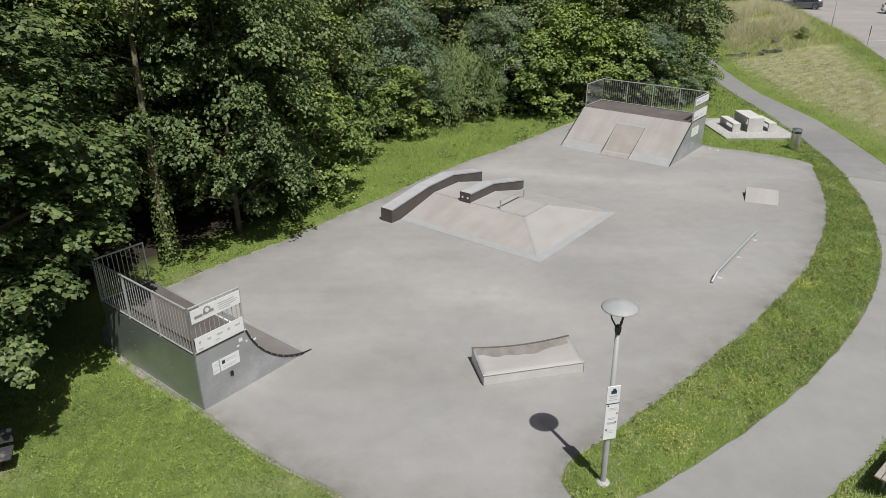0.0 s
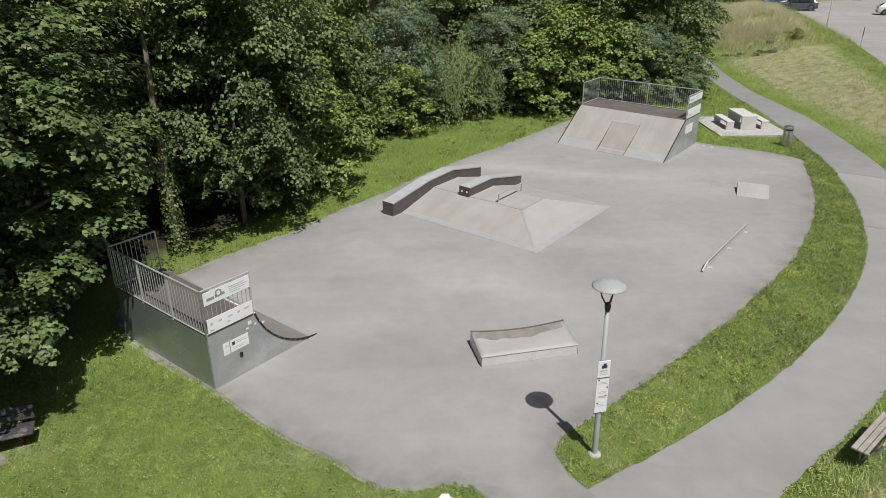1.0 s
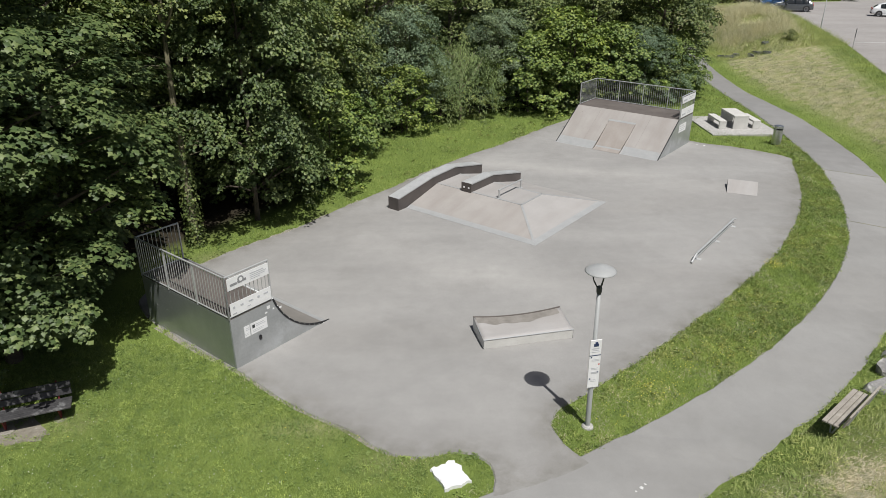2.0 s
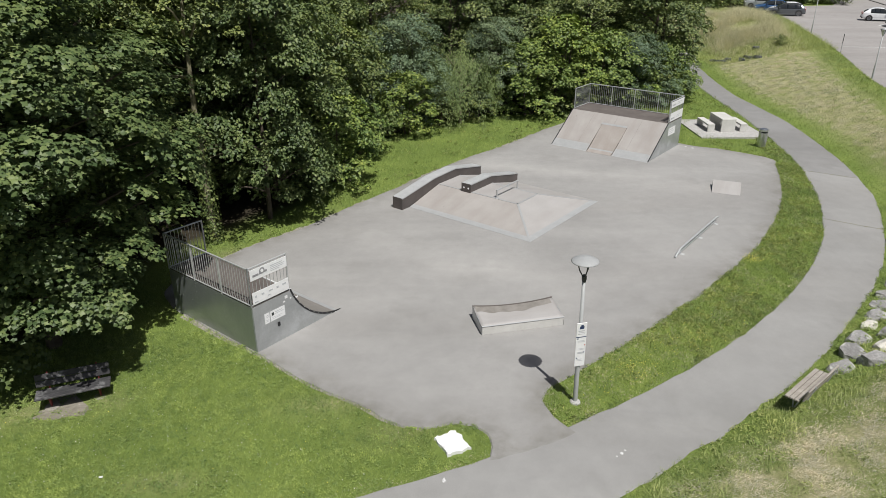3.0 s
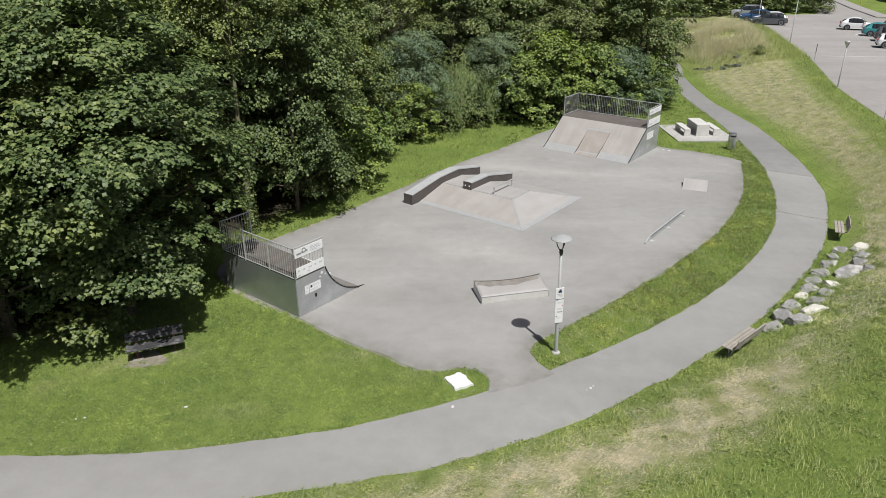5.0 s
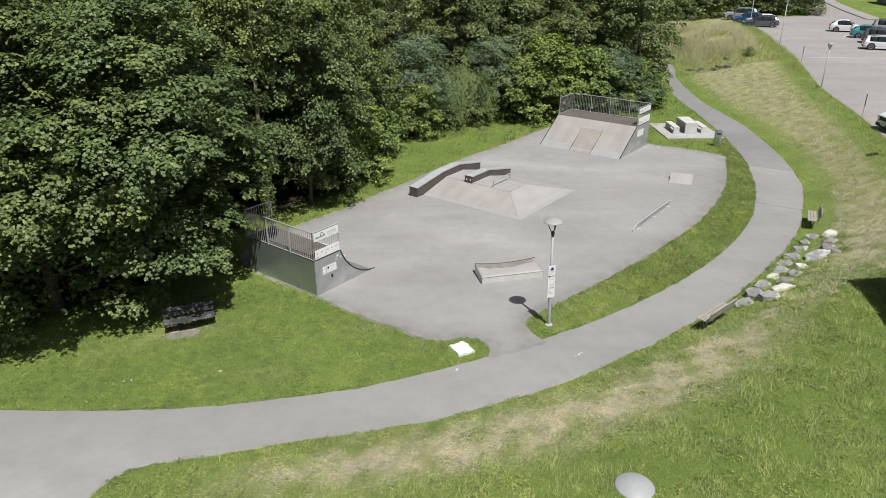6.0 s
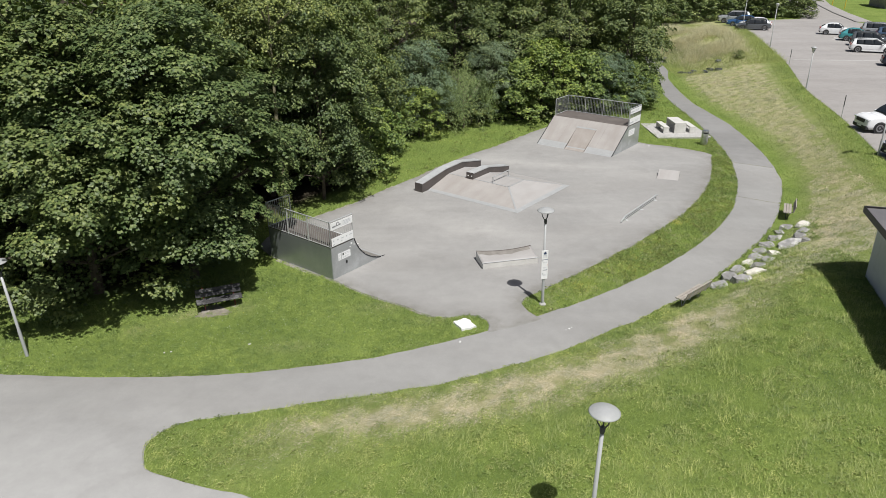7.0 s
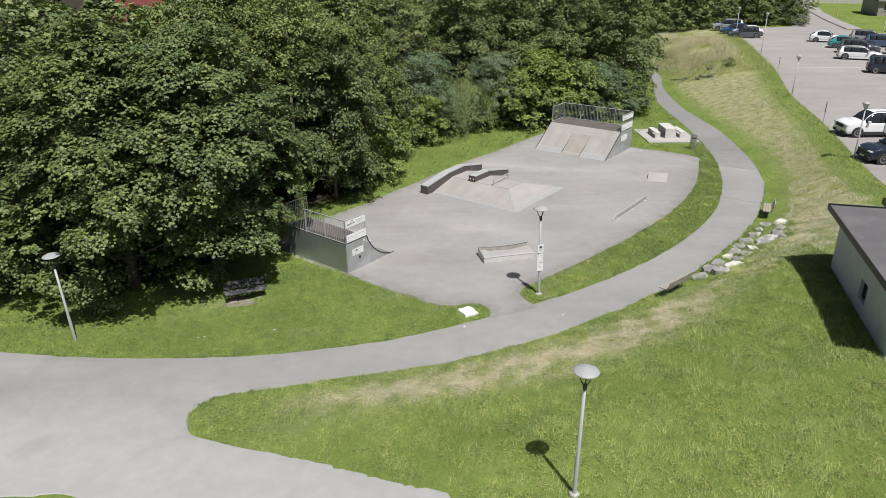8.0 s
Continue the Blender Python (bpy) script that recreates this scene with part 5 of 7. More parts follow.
def hut():
    c = Vector((15.3, 10.05))
    d = Vector((13.33, 2.7)) - c
    ang = math.degrees(math.atan2(-d.y, -d.x))
    z0 = 0.95
    t = thing("service_building", pose(c.x, c.y, z0 - 0.3, 0, 0, ang + 180), "low white rendered building with a flat dark roof", "building")
    L, W, H = 7.35, 11.0, 3.12
    wall = bmesh.new()
    wx0, wx1, wz0, wz1 = 3.7, 4.5, 1.15, 1.9
    # the wall towards the path, pierced by one small window
    for lo, hi in (((0, 0, 0), (wx0, 0.25, H)), ((wx1, 0, 0), (L, 0.25, H)), ((wx0, 0, 0), (wx1, 0.25, wz0)), ((wx0, 0, wz1), (wx1, 0.25, H))):
        box(wall, lo, hi)
    bmesh.ops.remove_doubles(wall, verts=wall.verts, dist=0.001)
    part("wall", wall, "render_wall", t, "grey white rendered wall")
    part("wall", new_box((0.0, 0.254, 0), (0.25, W, H)), "render_wall", t)
    part("wall", new_box((L - 0.25, 0.254, 0), (L, W, H)), "render_wall", t)
    part("wall", new_box((0.254, W - 0.25, 0), (L - 0.254, W, H)), "render_wall", t)
    w = part("window", new_box((wx0, 0.16, wz0), (wx1, 0.18, wz1)), "glass", t, "small dark window in a deep reveal")
    for lo, hi in (((wx0, 0.13, wz0), (wx0 + 0.06, 0.2, wz1)), ((wx1 - 0.06, 0.13, wz0), (wx1, 0.2, wz1)), ((wx0 + 0.06, 0.13, wz0), (wx1 - 0.06, 0.2, wz0 + 0.06)), ((wx0 + 0.06, 0.13, wz1 - 0.06), (wx1 - 0.06, 0.2, wz1))):
        part("window_frame", new_box(lo, hi), "charcoal", w)
    e = 0.45
    part("roof", new_box((-e, -e, H), (L + e, W + e, H + 0.12)), "felt", t, "grey felt flat roof")
    for lo, hi in (((-e - 0.03, -e - 0.03, H - 0.06), (L + e, -e, H + 0.2)), ((-e - 0.03, -e, H - 0.06), (-e, 1.9, H + 0.2)), ((-e - 0.03, 3.2, H - 0.06), (-e, W + e, H + 0.2))):
        part("fascia", new_box(lo, hi, 0.008), "fascia", t, "black metal roof edge")
    part("roof", new_box((-e - 1.2, 1.9, H + 0.004), (-e - 0.0, 7, H + 0.124)), "felt", t)
    part("fascia", new_box((-e - 1.24, 1.87, H - 0.06), (-e - 1.2, 7, H + 0.2)), "fascia", t)
    part("fascia", new_box((-e - 1.2, 1.87, H - 0.06), (-e, 1.9, H + 0.2)), "fascia", t)


def bare_patch():
    bm = bmesh.new()
    rim = []
    for k in range(48):
        a = 2 * math.pi * k / 48
        r = 1.0 + 0.28 * noise.noise(Vector((math.cos(a) * 1.6, math.sin(a) * 1.6, 5))) + 0.34 * noise.noise(Vector((math.cos(a) * 6, math.sin(a) * 6, 8)))
        rim.append(bm.verts.new((r * math.cos(a), r * math.sin(a), 0.016)))
    bm.faces.new(rim)
    low = [bm.verts.new((v.co.x * 1.05, v.co.y * 1.05, -0.03)) for v in rim]
    for k in range(48):
        bm.faces.new((rim[k], low[k], low[(k + 1) % 48], rim[(k + 1) % 48]))
    bmesh.ops.recalc_face_normals(bm, faces=bm.faces)
    return bm


park_lamp(3.12, 10.50, "grey street lamp carrying a tall white notice board", 4.0, 12, True, lean=-0.9)
park_lamp(2.37, -2.2, "grey street lamp with a shallow hood on the lawn", 3.86, 40, lean=0.9)
park_lamp(-15.65, 7.5, "grey street lamp standing in the lawn beside the path", 3.72, 10, lean=-1.6, footing=False)
lot_lamp(30.6, 46.3, 3.55)
lot_lamp(25.1, 26.1, 3.6)
lot_lamp(42.6, 90.0, 4.2)
lot_lamp(57.0, 78.0, 5.2, "tall slim street lamp between the parked cars")
lot_lamp(38.5, 71.5, 5.0, "tall thin grey lamp pole at the car park edge")
marker_pole(28.0, 35.7)
marker_pole(34.8, 58.6)
tagged(part("earth_patch", bare_patch(), "earth", m=pose(-9.7, 10.9, land_at(-9.7, 10.9) + 0.0, 0, 0, 25) @ Matrix.Diagonal((0.95, 0.5, 1, 1))), "trodden bare earth under the bench", "earth patch", kind="structure")
plank_bench(-9.85, 11.2, 22, "blackwood", "rust", "black stained wooden bench with dark red legs", 1.75, slabs=True)
plank_bench(9.17, 10.53, 41 + 180, "oldwood", "lampgrey", "weathered plank bench beside the path", 1.75, z=land_at(9.17, 10.53) - 0.07, plank=0.105)
plank_bench(17.55, 20.3, 64 + 180, "oldwood", "charcoal", "weathered plank bench above the stone edging", 1.5, plank=0.115)
picnic_set()
boulders()
white_slab()
for x, y, a in ((-10.83, 7.66, 20), (-10.6, 7.72, 70), (-7.9, 8.2, 10)):
    bm = new_box((-0.035, -0.025, 0.0), (0.035, 0.025, 0.012))
    bmesh.ops.subdivide_edges(bm, edges=bm.edges[:], cuts=3, use_grid_fill=True)
    for v in bm.verts:
        v.co += noise.noise_vector(v.co * 28 + Vector((x, y, 0))) * 0.03
    tagged(part("paper_scrap", bm, "white", m=pose(x, y, land_at(x, y) + 0.05, 0, 0, a)), "crumpled white scrap of paper lying in the grass", "paper scrap", "paper scraps")
hut()

# ---- cars ----
def car(x, y, turn, paint, label, L=4.4, W=1.8, H=1.5, style="hatch", z=LOT_Z + 0.03, open_door=False):
    t = thing("car", pose(x, y, z, 0, 0, turn), label, "car", "parked cars")
    f, r = L / 2, -L / 2
    belt = H * 0.60
    hood = H * (0.62 if style == "suv" else 0.58)
    tail = {"hatch": (0.12, 0.75, H * 0.90), "estate": (0.08, 0.42, H * 0.93), "suv": (0.08, 0.40, H * 0.94)}[style]
    # stations from nose to tail: x, low edge, shoulder height, top height, half width, half width at top
    st = [
        (f, 0.32, hood - 0.34, hood - 0.26, W * 0.36, W * 0.30), (f - 0.02, 0.28, hood - 0.30, hood - 0.21, W * 0.40, W * 0.34), (f - 0.08, 0.25, hood - 0.22, hood - 0.13, W * 0.45, W * 0.38), (f - 0.25, 0.22, hood - 0.14, hood - 0.06, W * 0.48, W * 0.41),
        (f - 0.62, 0.22, hood - 0.05, hood + 0.02, W * 0.497, W * 0.43), (f - 1.08, 0.22, belt - 0.03, belt + 0.05, W * 0.5, W * 0.42), (f - 1.50, 0.22, belt, belt + (H - belt) * 0.62, W * 0.5, W * 0.375),
        (f - 1.90, 0.22, belt, H - 0.04, W * 0.5, W * 0.345), (f - 2.35, 0.22, belt, H, W * 0.5, W * 0.34), (r + 1.25, 0.22, belt + 0.01, H - 0.01, W * 0.5, W * 0.335),
        (r + tail[1], 0.24, belt + 0.03, tail[2], W * 0.492, W * 0.32), (r + tail[0] + 0.08, 0.27, belt + 0.04, belt + 0.12, W * 0.465, W * 0.38), (r, 0.36, 0.60, 0.70, W * 0.40, W * 0.33),
    ]

    def spread(p, q):
        """Control rows carried smoothly through q steps each."""
        p = np.asarray(p, float)
        out = []
        for k in range(len(p) - 1):
            a0, b0, c0, d0 = p[max(k - 1, 0)], p[k], p[k + 1], p[min(k + 2, len(p) - 1)]
            for j in range(q):
                t0 = j / q
                out.append(0.5 * (2 * b0 + (c0 - a0) * t0 + (2 * a0 - 5 * b0 + 4 * c0 - d0) * t0 ** 2 + (3 * b0 - a0 - 3 * c0 + d0) * t0 ** 3))
        return np.array(out + [p[-1]])

    def side(row):
        x0, lo, sh, top, w, wt = row
        return spread([(x0, w * 0.84, lo), (x0, w * 0.985, lo + 0.13), (x0, w, (lo + sh) / 2 + 0.08), (x0, w * 0.965, sh), (x0, wt, top - 0.05), (x0, wt * 0.62, top - 0.004), (x0, 0, top + 0.012)], Q)
    Q = 4
    half = np.array([side(row) for row in spread(st, Q)])
    grid = np.concatenate([half, half[:, -2::-1] * [1, -1, 1]], 1)
    rows, cols = grid.shape[:2]

    def skin(name, material, i0, i1, j0, j1, lift, smooth=True):
        """A patch of the body's own surface, lifted a little and turned in at its rim."""
        b2 = bmesh.new()
        keep = {}
        for i in range(i0, i1 + 1):
            for j in range(j0, j1 + 1):
                keep[i, j] = b2.verts.new(grid[i, j])
        for i in range(i0, i1):
            for j in range(j0, j1):
                b2.faces.new((keep[i, j], keep[i, j + 1], keep[i + 1, j + 1], keep[i + 1, j]))
        if not lift:
            b2.faces.new([keep[i0, j] for j in range(j0, j1 + 1)])
            b2.faces.new([keep[i1, j] for j in range(j0, j1 + 1)])
            b2.faces.new([keep[i, j0] for i in range(i0, i1 + 1)] + [keep[i, j1] for i in range(i1, i0 - 1, -1)])
            bmesh.ops.recalc_face_normals(b2, faces=b2.faces)
            return part(name, b2, material, t, smooth=smooth)
        mid = Vector((0, 0, H * 0.5))
        b2.normal_update()
        push = {v: (v.normal if v.normal.dot(v.co - mid) > 0 else -v.normal) * lift for v in b2.verts}
        for v, d in push.items():
            v.co += d
        rim = [e for e in b2.edges if e.is_boundary]
        ext = bmesh.ops.extrude_edge_only(b2, edges=rim)
        for v in ext["geom"]:
            if isinstance(v, bmesh.types.BMVert):
                v.co += (mid - v.co).normalized() * (lift + 0.02)
        bmesh.ops.recalc_face_normals(b2, faces=b2.faces)
        return part(name, b2, material, t, smooth=smooth)
    body = skin("body", paint, 0, rows - 1, 0, cols - 1, 0.0)
    low, high = 3 * Q, 4 * Q
    for a, b in ((low, high), (cols - 1 - high, cols - 1 - low)):
        for i0, i1 in ((5 * Q + 2, 8 * Q), (8 * Q, 9 * Q), (9 * Q, 10 * Q - 1)):
            skin("side_window", "glass", i0, i1, a, b, 0.008)
    skin("windscreen", "glass", 5 * Q + 1, 7 * Q, 4 * Q + 1, cols - 2 - 4 * Q, 0.008)
    skin("rear_window", "glass", 10 * Q + 1, 11 * Q, 4 * Q + 1, cols - 2 - 4 * Q, 0.008)
    for y0 in (-1, 1):
        part("headlight", new_box((f - 0.26, y0 * W * 0.37 - 0.17, hood - 0.26), (f + 0.012, y0 * W * 0.37 + 0.17, hood - 0.16), 0.03), "lens", t)
        part("tail_light", new_box((r + 0.02, y0 * W * 0.36 - 0.1, 0.72), (r + 0.16, y0 * W * 0.36 + 0.1, 0.92), 0.03), "tail", t)
        part("mirror", new_box((f - 1.55, y0 * W * 0.55 - 0.09, belt + 0.02), (f - 1.38, y0 * W * 0.55 + 0.09, belt + 0.15), 0.03), paint, t)
        part("sill", new_box((r + 1.0, y0 * (W * 0.5 - 0.03) - 0.02, 0.18), (f - 1.0, y0 * (W * 0.5 - 0.03) + 0.045, 0.42 if style == "suv" else 0.34), 0.01), "plastic" if style == "suv" else paint, t)
        if style != "hatch":
            part("roof_rail", new_box((r + 0.6, y0 * W * 0.31 - 0.02, H - 0.02), (f - 2.0, y0 * W * 0.31 + 0.02, H + 0.04), 0.008), "charcoal", t)
        for x0 in (f - 0.85, r + 0.82):
            rw = 0.35 if style != "hatch" else 0.31
            arch = lathe(bmesh.new(), [(0, 0.0), (rw + 0.06, 0.0), (rw + 0.06, 0.02), (0, 0.02)], 20)
            part("wheel_arch", arch, "plastic", t, m=pose(x0, y0 * (W * 0.5 - 0.012 if y0 > 0 else W * 0.5 - 0.012), rw, 90 if y0 < 0 else -90, 0, 0))
            wheel = part("wheel", lathe(bmesh.new(), [(rw - 0.1, 0), (rw - 0.03, 0.0), (rw, 0.04), (rw, 0.18), (rw - 0.1, 0.2)], 20), "tyre", t, m=pose(x0, y0 * (W * 0.5 + 0.03), rw, 90 if y0 > 0 else -90, 0, 0))
            part("rim", lathe(bmesh.new(), [(0, 0.01), (0.06, 0.0), (0.08, 0.03), (rw - 0.12, 0.015), (rw - 0.09, 0.0), (rw - 0.09, 0.06), (0, 0.06)], 15), "rim", wheel)
    if open_door:
        x0, x1, side = f - 2.62, f - 3.50, W * 0.5
        # the body is closed here: a black block stands for the shaded interior
        part("door_opening", new_box((x1, side - 0.12, 0.40), (x0, side + 0.006, H * 0.86), 0.02), "black", t, "black block for the shaded inside of the open doorway")
        door = part("door", new_box((-0.90, -0.03, 0.36), (0, 0.03, belt), 0.025), paint, t, "rear side door standing open", m=pose(x0, side + 0.03, 0, 0, 0, -62))
        part("side_window", new_box((-0.84, -0.012, belt), (-0.06, 0.012, H * 0.88), 0.01), "glass", door)
    part("grille", new_box((f - 0.10, -W * 0.27, hood - 0.44), (f + 0.025, W * 0.27, hood - 0.20), 0.02), "plastic", t)
    part("bumper", new_box((f - 0.22, -W * 0.45, 0.22), (f + 0.02, W * 0.45, 0.46 if style == "suv" else 0.34), 0.04), "plastic", t)
    part("bumper", new_box((r - 0.012, -W * 0.42, 0.30), (r + 0.14, W * 0.42, 0.48), 0.03), "plastic", t)
    part("number_plate", new_box((f + 0.02, -0.26, 0.34), (f + 0.03, 0.26, 0.44)), "white", t)
    return t


car(29.4, 31.9, 179, "paint_white", "white seven-seat crossover with black trim and an open side door", 4.55, 1.82, 1.72, "suv", open_door=True)
car(27.55, 25.3, 176, "paint_slate", "dark slate estate car parked at the grass edge", 4.8, 1.84, 1.58, "suv")
car(27.4, 21.0, 176, "paint_grey", "dark grey car parked at the grass edge", 4.4, 1.8, 1.48, "hatch")
car(43.7, 89.3, 163, "paint_grey", "grey estate car beside the trees", 4.6, 1.8, 1.47, "estate")
car(44.2, 94.4, 163, "paint_blue", "bright blue car beside the trees", 4.4, 1.8, 1.5, "hatch")
car(44.8, 99.0, 163, "paint_silver", "silver estate car under the trees", 4.7, 1.85, 1.7, "suv")
car(45.0, 91.6, 163, "paint_white", "white car half hidden behind another", 4.3, 1.8, 1.45, "hatch")
car(52.3, 83.0, -25, "paint_white", "white hatchback in the car park", 4.1, 1.75, 1.48, "hatch")
car(51.6, 76.6, -25, "paint_teal", "teal hatchback in the row of cars", 4.1, 1.75, 1.5, "hatch")
car(50.6, 71.8, -25, "paint_grey", "dark grey estate in the row of cars", 4.6, 1.82, 1.6, "suv")
car(47.9, 66.8, -25, "paint_white", "white estate car in the row of cars", 4.6, 1.8, 1.46, "estate")
car(45.9, 57.0, -25, "paint_slate", "black blue estate car in the row of cars", 4.7, 1.84, 1.66, "suv")
car(57.4, 81.6, -25, "paint_silver", "silver estate car in the far row", 4.7, 1.83, 1.6, "suv")
car(56.9, 77.2, -25, "paint_steel", "steel blue estate car in the far row", 4.7, 1.83, 1.5, "estate")
car(55.6, 70.2, -25, "paint_silver", "silver car in the far row", 4.4, 1.8, 1.5, "hatch")
car(53.4, 63.0, -25, "paint_steel", "blue grey car in the far row", 4.4, 1.8, 1.5, "hatch")
car(69.5, 94.5, 30, "paint_white", "white car by the far lawn", 4.4, 1.8, 1.6, "suv")
car(71.0, 90.2, 30, "paint_slate", "dark car by the far lawn", 4.4, 1.8, 1.6, "suv")


def markings():
    for k, (x, y, w, l, a) in enumerate(((41.5, 61.2, 0.12, 9.5, -8), (50.0, 78.5, 0.25, 1.6, 40), (50.5, 79.3, 0.25, 0.9, 100))):
        tagged(part("road_marking", new_box((-l / 2, -w / 2, 0), (l / 2, w / 2, 0.006)), "marking", m=pose(x, y, LOT_Z + 0.031, 0, 0, a)), "worn white paint line on the car park", "road marking", kind="structure")


markings()


def stains():
    """Pale spills and dust on the path, each a thin ragged fleck."""
    rs = random.Random(4)
    for x, y, r, mat in ((3.85, 8.6, 0.06, "marking"), (3.72, 8.5, 0.03, "marking"), (3.95, 8.7, 0.035, "marking"), (-0.2, 7.75, 0.08, "marking"), (13.6, 33.2, 0.1, "marking"), (13.3, 33.5, 0.07, "marking"), (-4.0, 14.9, 0.06, "marking")):
        bm = bmesh.new()
        ring = [bm.verts.new((r * rs.uniform(0.5, 1.3) * math.cos(k * 0.45), r * 0.7 * rs.uniform(0.5, 1.3) * math.sin(k * 0.45), 0)) for k in range(14)]
        bm.faces.new(ring)
        tagged(part("pale_stain", bm, mat, m=pose(x, y, land_at(x, y) + 0.039, 0, 0, rs.uniform(0, 180))), "pale dusty stain on the asphalt", "stain", kind="structure")


stains()


def far_edge():
    """Beyond the car park: lawn kerb, marker posts, a low wall, houses."""
    for ax, ay, bx, by in ((63.2, 97.6, 67.2, 111.9), (67.2, 111.9, 72.8, 128.9), (72.8, 128.9, 80.4, 147)):
        l, a = math.hypot(bx - ax, by - ay), math.degrees(math.atan2(by - ay, bx - ax))
        tagged(part("kerb", new_box((0, -0.12, 0), (l - 0.02, 0.1, 0.13), 0.01), "seam", m=pose(ax, ay, LOT_Z, 0, 0, a)), "dark stone kerb beside the road", "kerb", kind="structure")
        tagged(part("pavement", new_box((0, -2.2, -0.05), (l - 0.02, -0.124, 0.13), 0.01), "lot", m=pose(ax, ay, LOT_Z, 0, 0, a)), "narrow grey pavement beside the lawn", "pavement", kind="structure")
    for x, y in ((74.4, 126.5), (73.6, 120.5)):
        t = thing("marker_post", pose(x, y, LOT_Z), "yellow marker post at the roadside", "marker post", "marker posts")
        part("post", new_rod((0, 0, 0), (0, 0, 2.0), 0.07), "yellow", t)
    tagged(part("wall_far", new_box((0, -0.15, 0), (70, 0.15, 1.1), 0.02), "concrete", m=pose(86, 152, LOT_Z, 0, 0, -25)), "long low concrete wall beyond the lawn", "wall", kind="structure")

    def house(x, y, turn, l, w, h, rise, wall, roof, label):
        t = thing("house", pose(x, y, LOT_Z, 0, 0, turn), label, "house")
        part("wall", new_box((0, 0, 0), (l, w, h)), wall, t)
        part("roof", prism(bmesh.new(), [(-0.5, h), (w / 2, h + rise), (w + 0.5, h), (w + 0.5, h + 0.15), (w / 2, h + rise + 0.18), (-0.5, h + 0.15)], -l - 0.4, 0.4), roof, t, m=pose(0, 0, 0.004, 0, 0, 90))
        for k in range(int(l / 3)):
            win = part("window", new_box((1.0 + 3 * k, -0.03, 1.0), (2.4 + 3 * k, 0.05, 2.2)), "glass", t)
            part("window_frame", new_box((0.95 + 3 * k, -0.06, 0.9), (2.45 + 3 * k, -0.031, 1.0)), "white", win)
    house(80.3, 119, -12, 14, 9, 2.6, 2.2, "oldwood", "roof_tile", "low house with a grey tiled roof beyond the lawn")
    t = thing("apartment_building", pose(-62, 118, 0, 0, 0, 12), "red boarded building with a grey flat roof behind the wood", "building")
    part("wall", new_box((0, 0, 0), (22, 10, 8.6)), "brick", t)
    part("roof", new_box((-0.6, -0.6, 8.6), (22.6, 10.6, 9.1)), "concrete", t)
    for k in range(4):
        win = part("window", new_box((2 + 5 * k, -0.05, 6.3), (3.8 + 5 * k, 0.05, 7.7)), "glass", t)
        part("window_frame", new_box((1.9 + 5 * k, -0.09, 6.2), (3.9 + 5 * k, -0.051, 6.3)), "white", win)


far_edge()

# ---- trees ----
def leaf_cloud(name, centres, normals, sizes, rnd, leaf, slim=0.8, curl=0.25, hang=0.0):
    """Leaves as folded four-point blades, one island each."""
    n = len(centres)
    up = normals + rnd.normal(0, 0.26, (n, 3))
    up /= np.linalg.norm(up, axis=1, keepdims=True)
    along = rnd.normal(0, 1, (n, 3))
    along[:, 2] -= hang
    along -= up * (along * up).sum(1, keepdims=True)
    along /= np.linalg.norm(along, axis=1, keepdims=True) + 1e-9
    side = np.cross(along, up)
    l = (leaf * sizes * rnd.uniform(0.7, 1.25, n))[:, None]
    base = centres - along * l * 0.5
    tip = centres + along * l * 0.5 - up * l * curl
    left = centres - side * l * 0.5 * slim + up * l * 0.10
    right = centres + side * l * 0.5 * slim + up * l * 0.10
    co = np.stack([base, right, tip, left], 1).reshape(-1, 3)
    i = np.arange(n)[:, None] * 4
    faces = np.concatenate([i + np.array([[0, 1, 2]]), i + np.array([[0, 2, 3]])], 1).reshape(-1, 3)
    return raw_mesh(name, co, faces)


def lobed_cloud(name, centres, normals, rnd, leaf):
    """Broad leaves of three pointed lobes, one island each."""
    n = len(centres)
    up = normals + rnd.normal(0, 0.2, (n, 3))
    up /= np.linalg.norm(up, axis=1, keepdims=True)
    along = rnd.normal(0, 1, (n, 3)) + np.array([0, 0, -0.5])
    along -= up * (along * up).sum(1, keepdims=True)
    along /= np.linalg.norm(along, axis=1, keepdims=True) + 1e-9
    side = np.cross(along, up)
    l = (leaf * rnd.uniform(0.65, 1.25, n))[:, None]
    foot = centres - along * l * 0.45
    droop = up * l * rnd.uniform(0.05, 0.35, (n, 1))
    mid = centres + along * l * 0.6 - droop
    wide = centres + along * l * 0.02 - droop * 0.7
    left, right = wide - side * l * 0.58, wide + side * l * 0.58
    notch_l, notch_r = centres + along * l * 0.2 - side * l * 0.27, centres + along * l * 0.2 + side * l * 0.27
    co = np.stack([foot, right, notch_r, mid, notch_l, left], 1).reshape(-1, 3)
    i = np.arange(n)[:, None] * 6
    faces = np.concatenate([i + np.array([[0, 1, 2]]), i + np.array([[2, 3, 4]]), i + np.array([[0, 2, 4]]), i + np.array([[0, 4, 5]])], 1).reshape(-1, 3)
    return raw_mesh(name, co, faces)


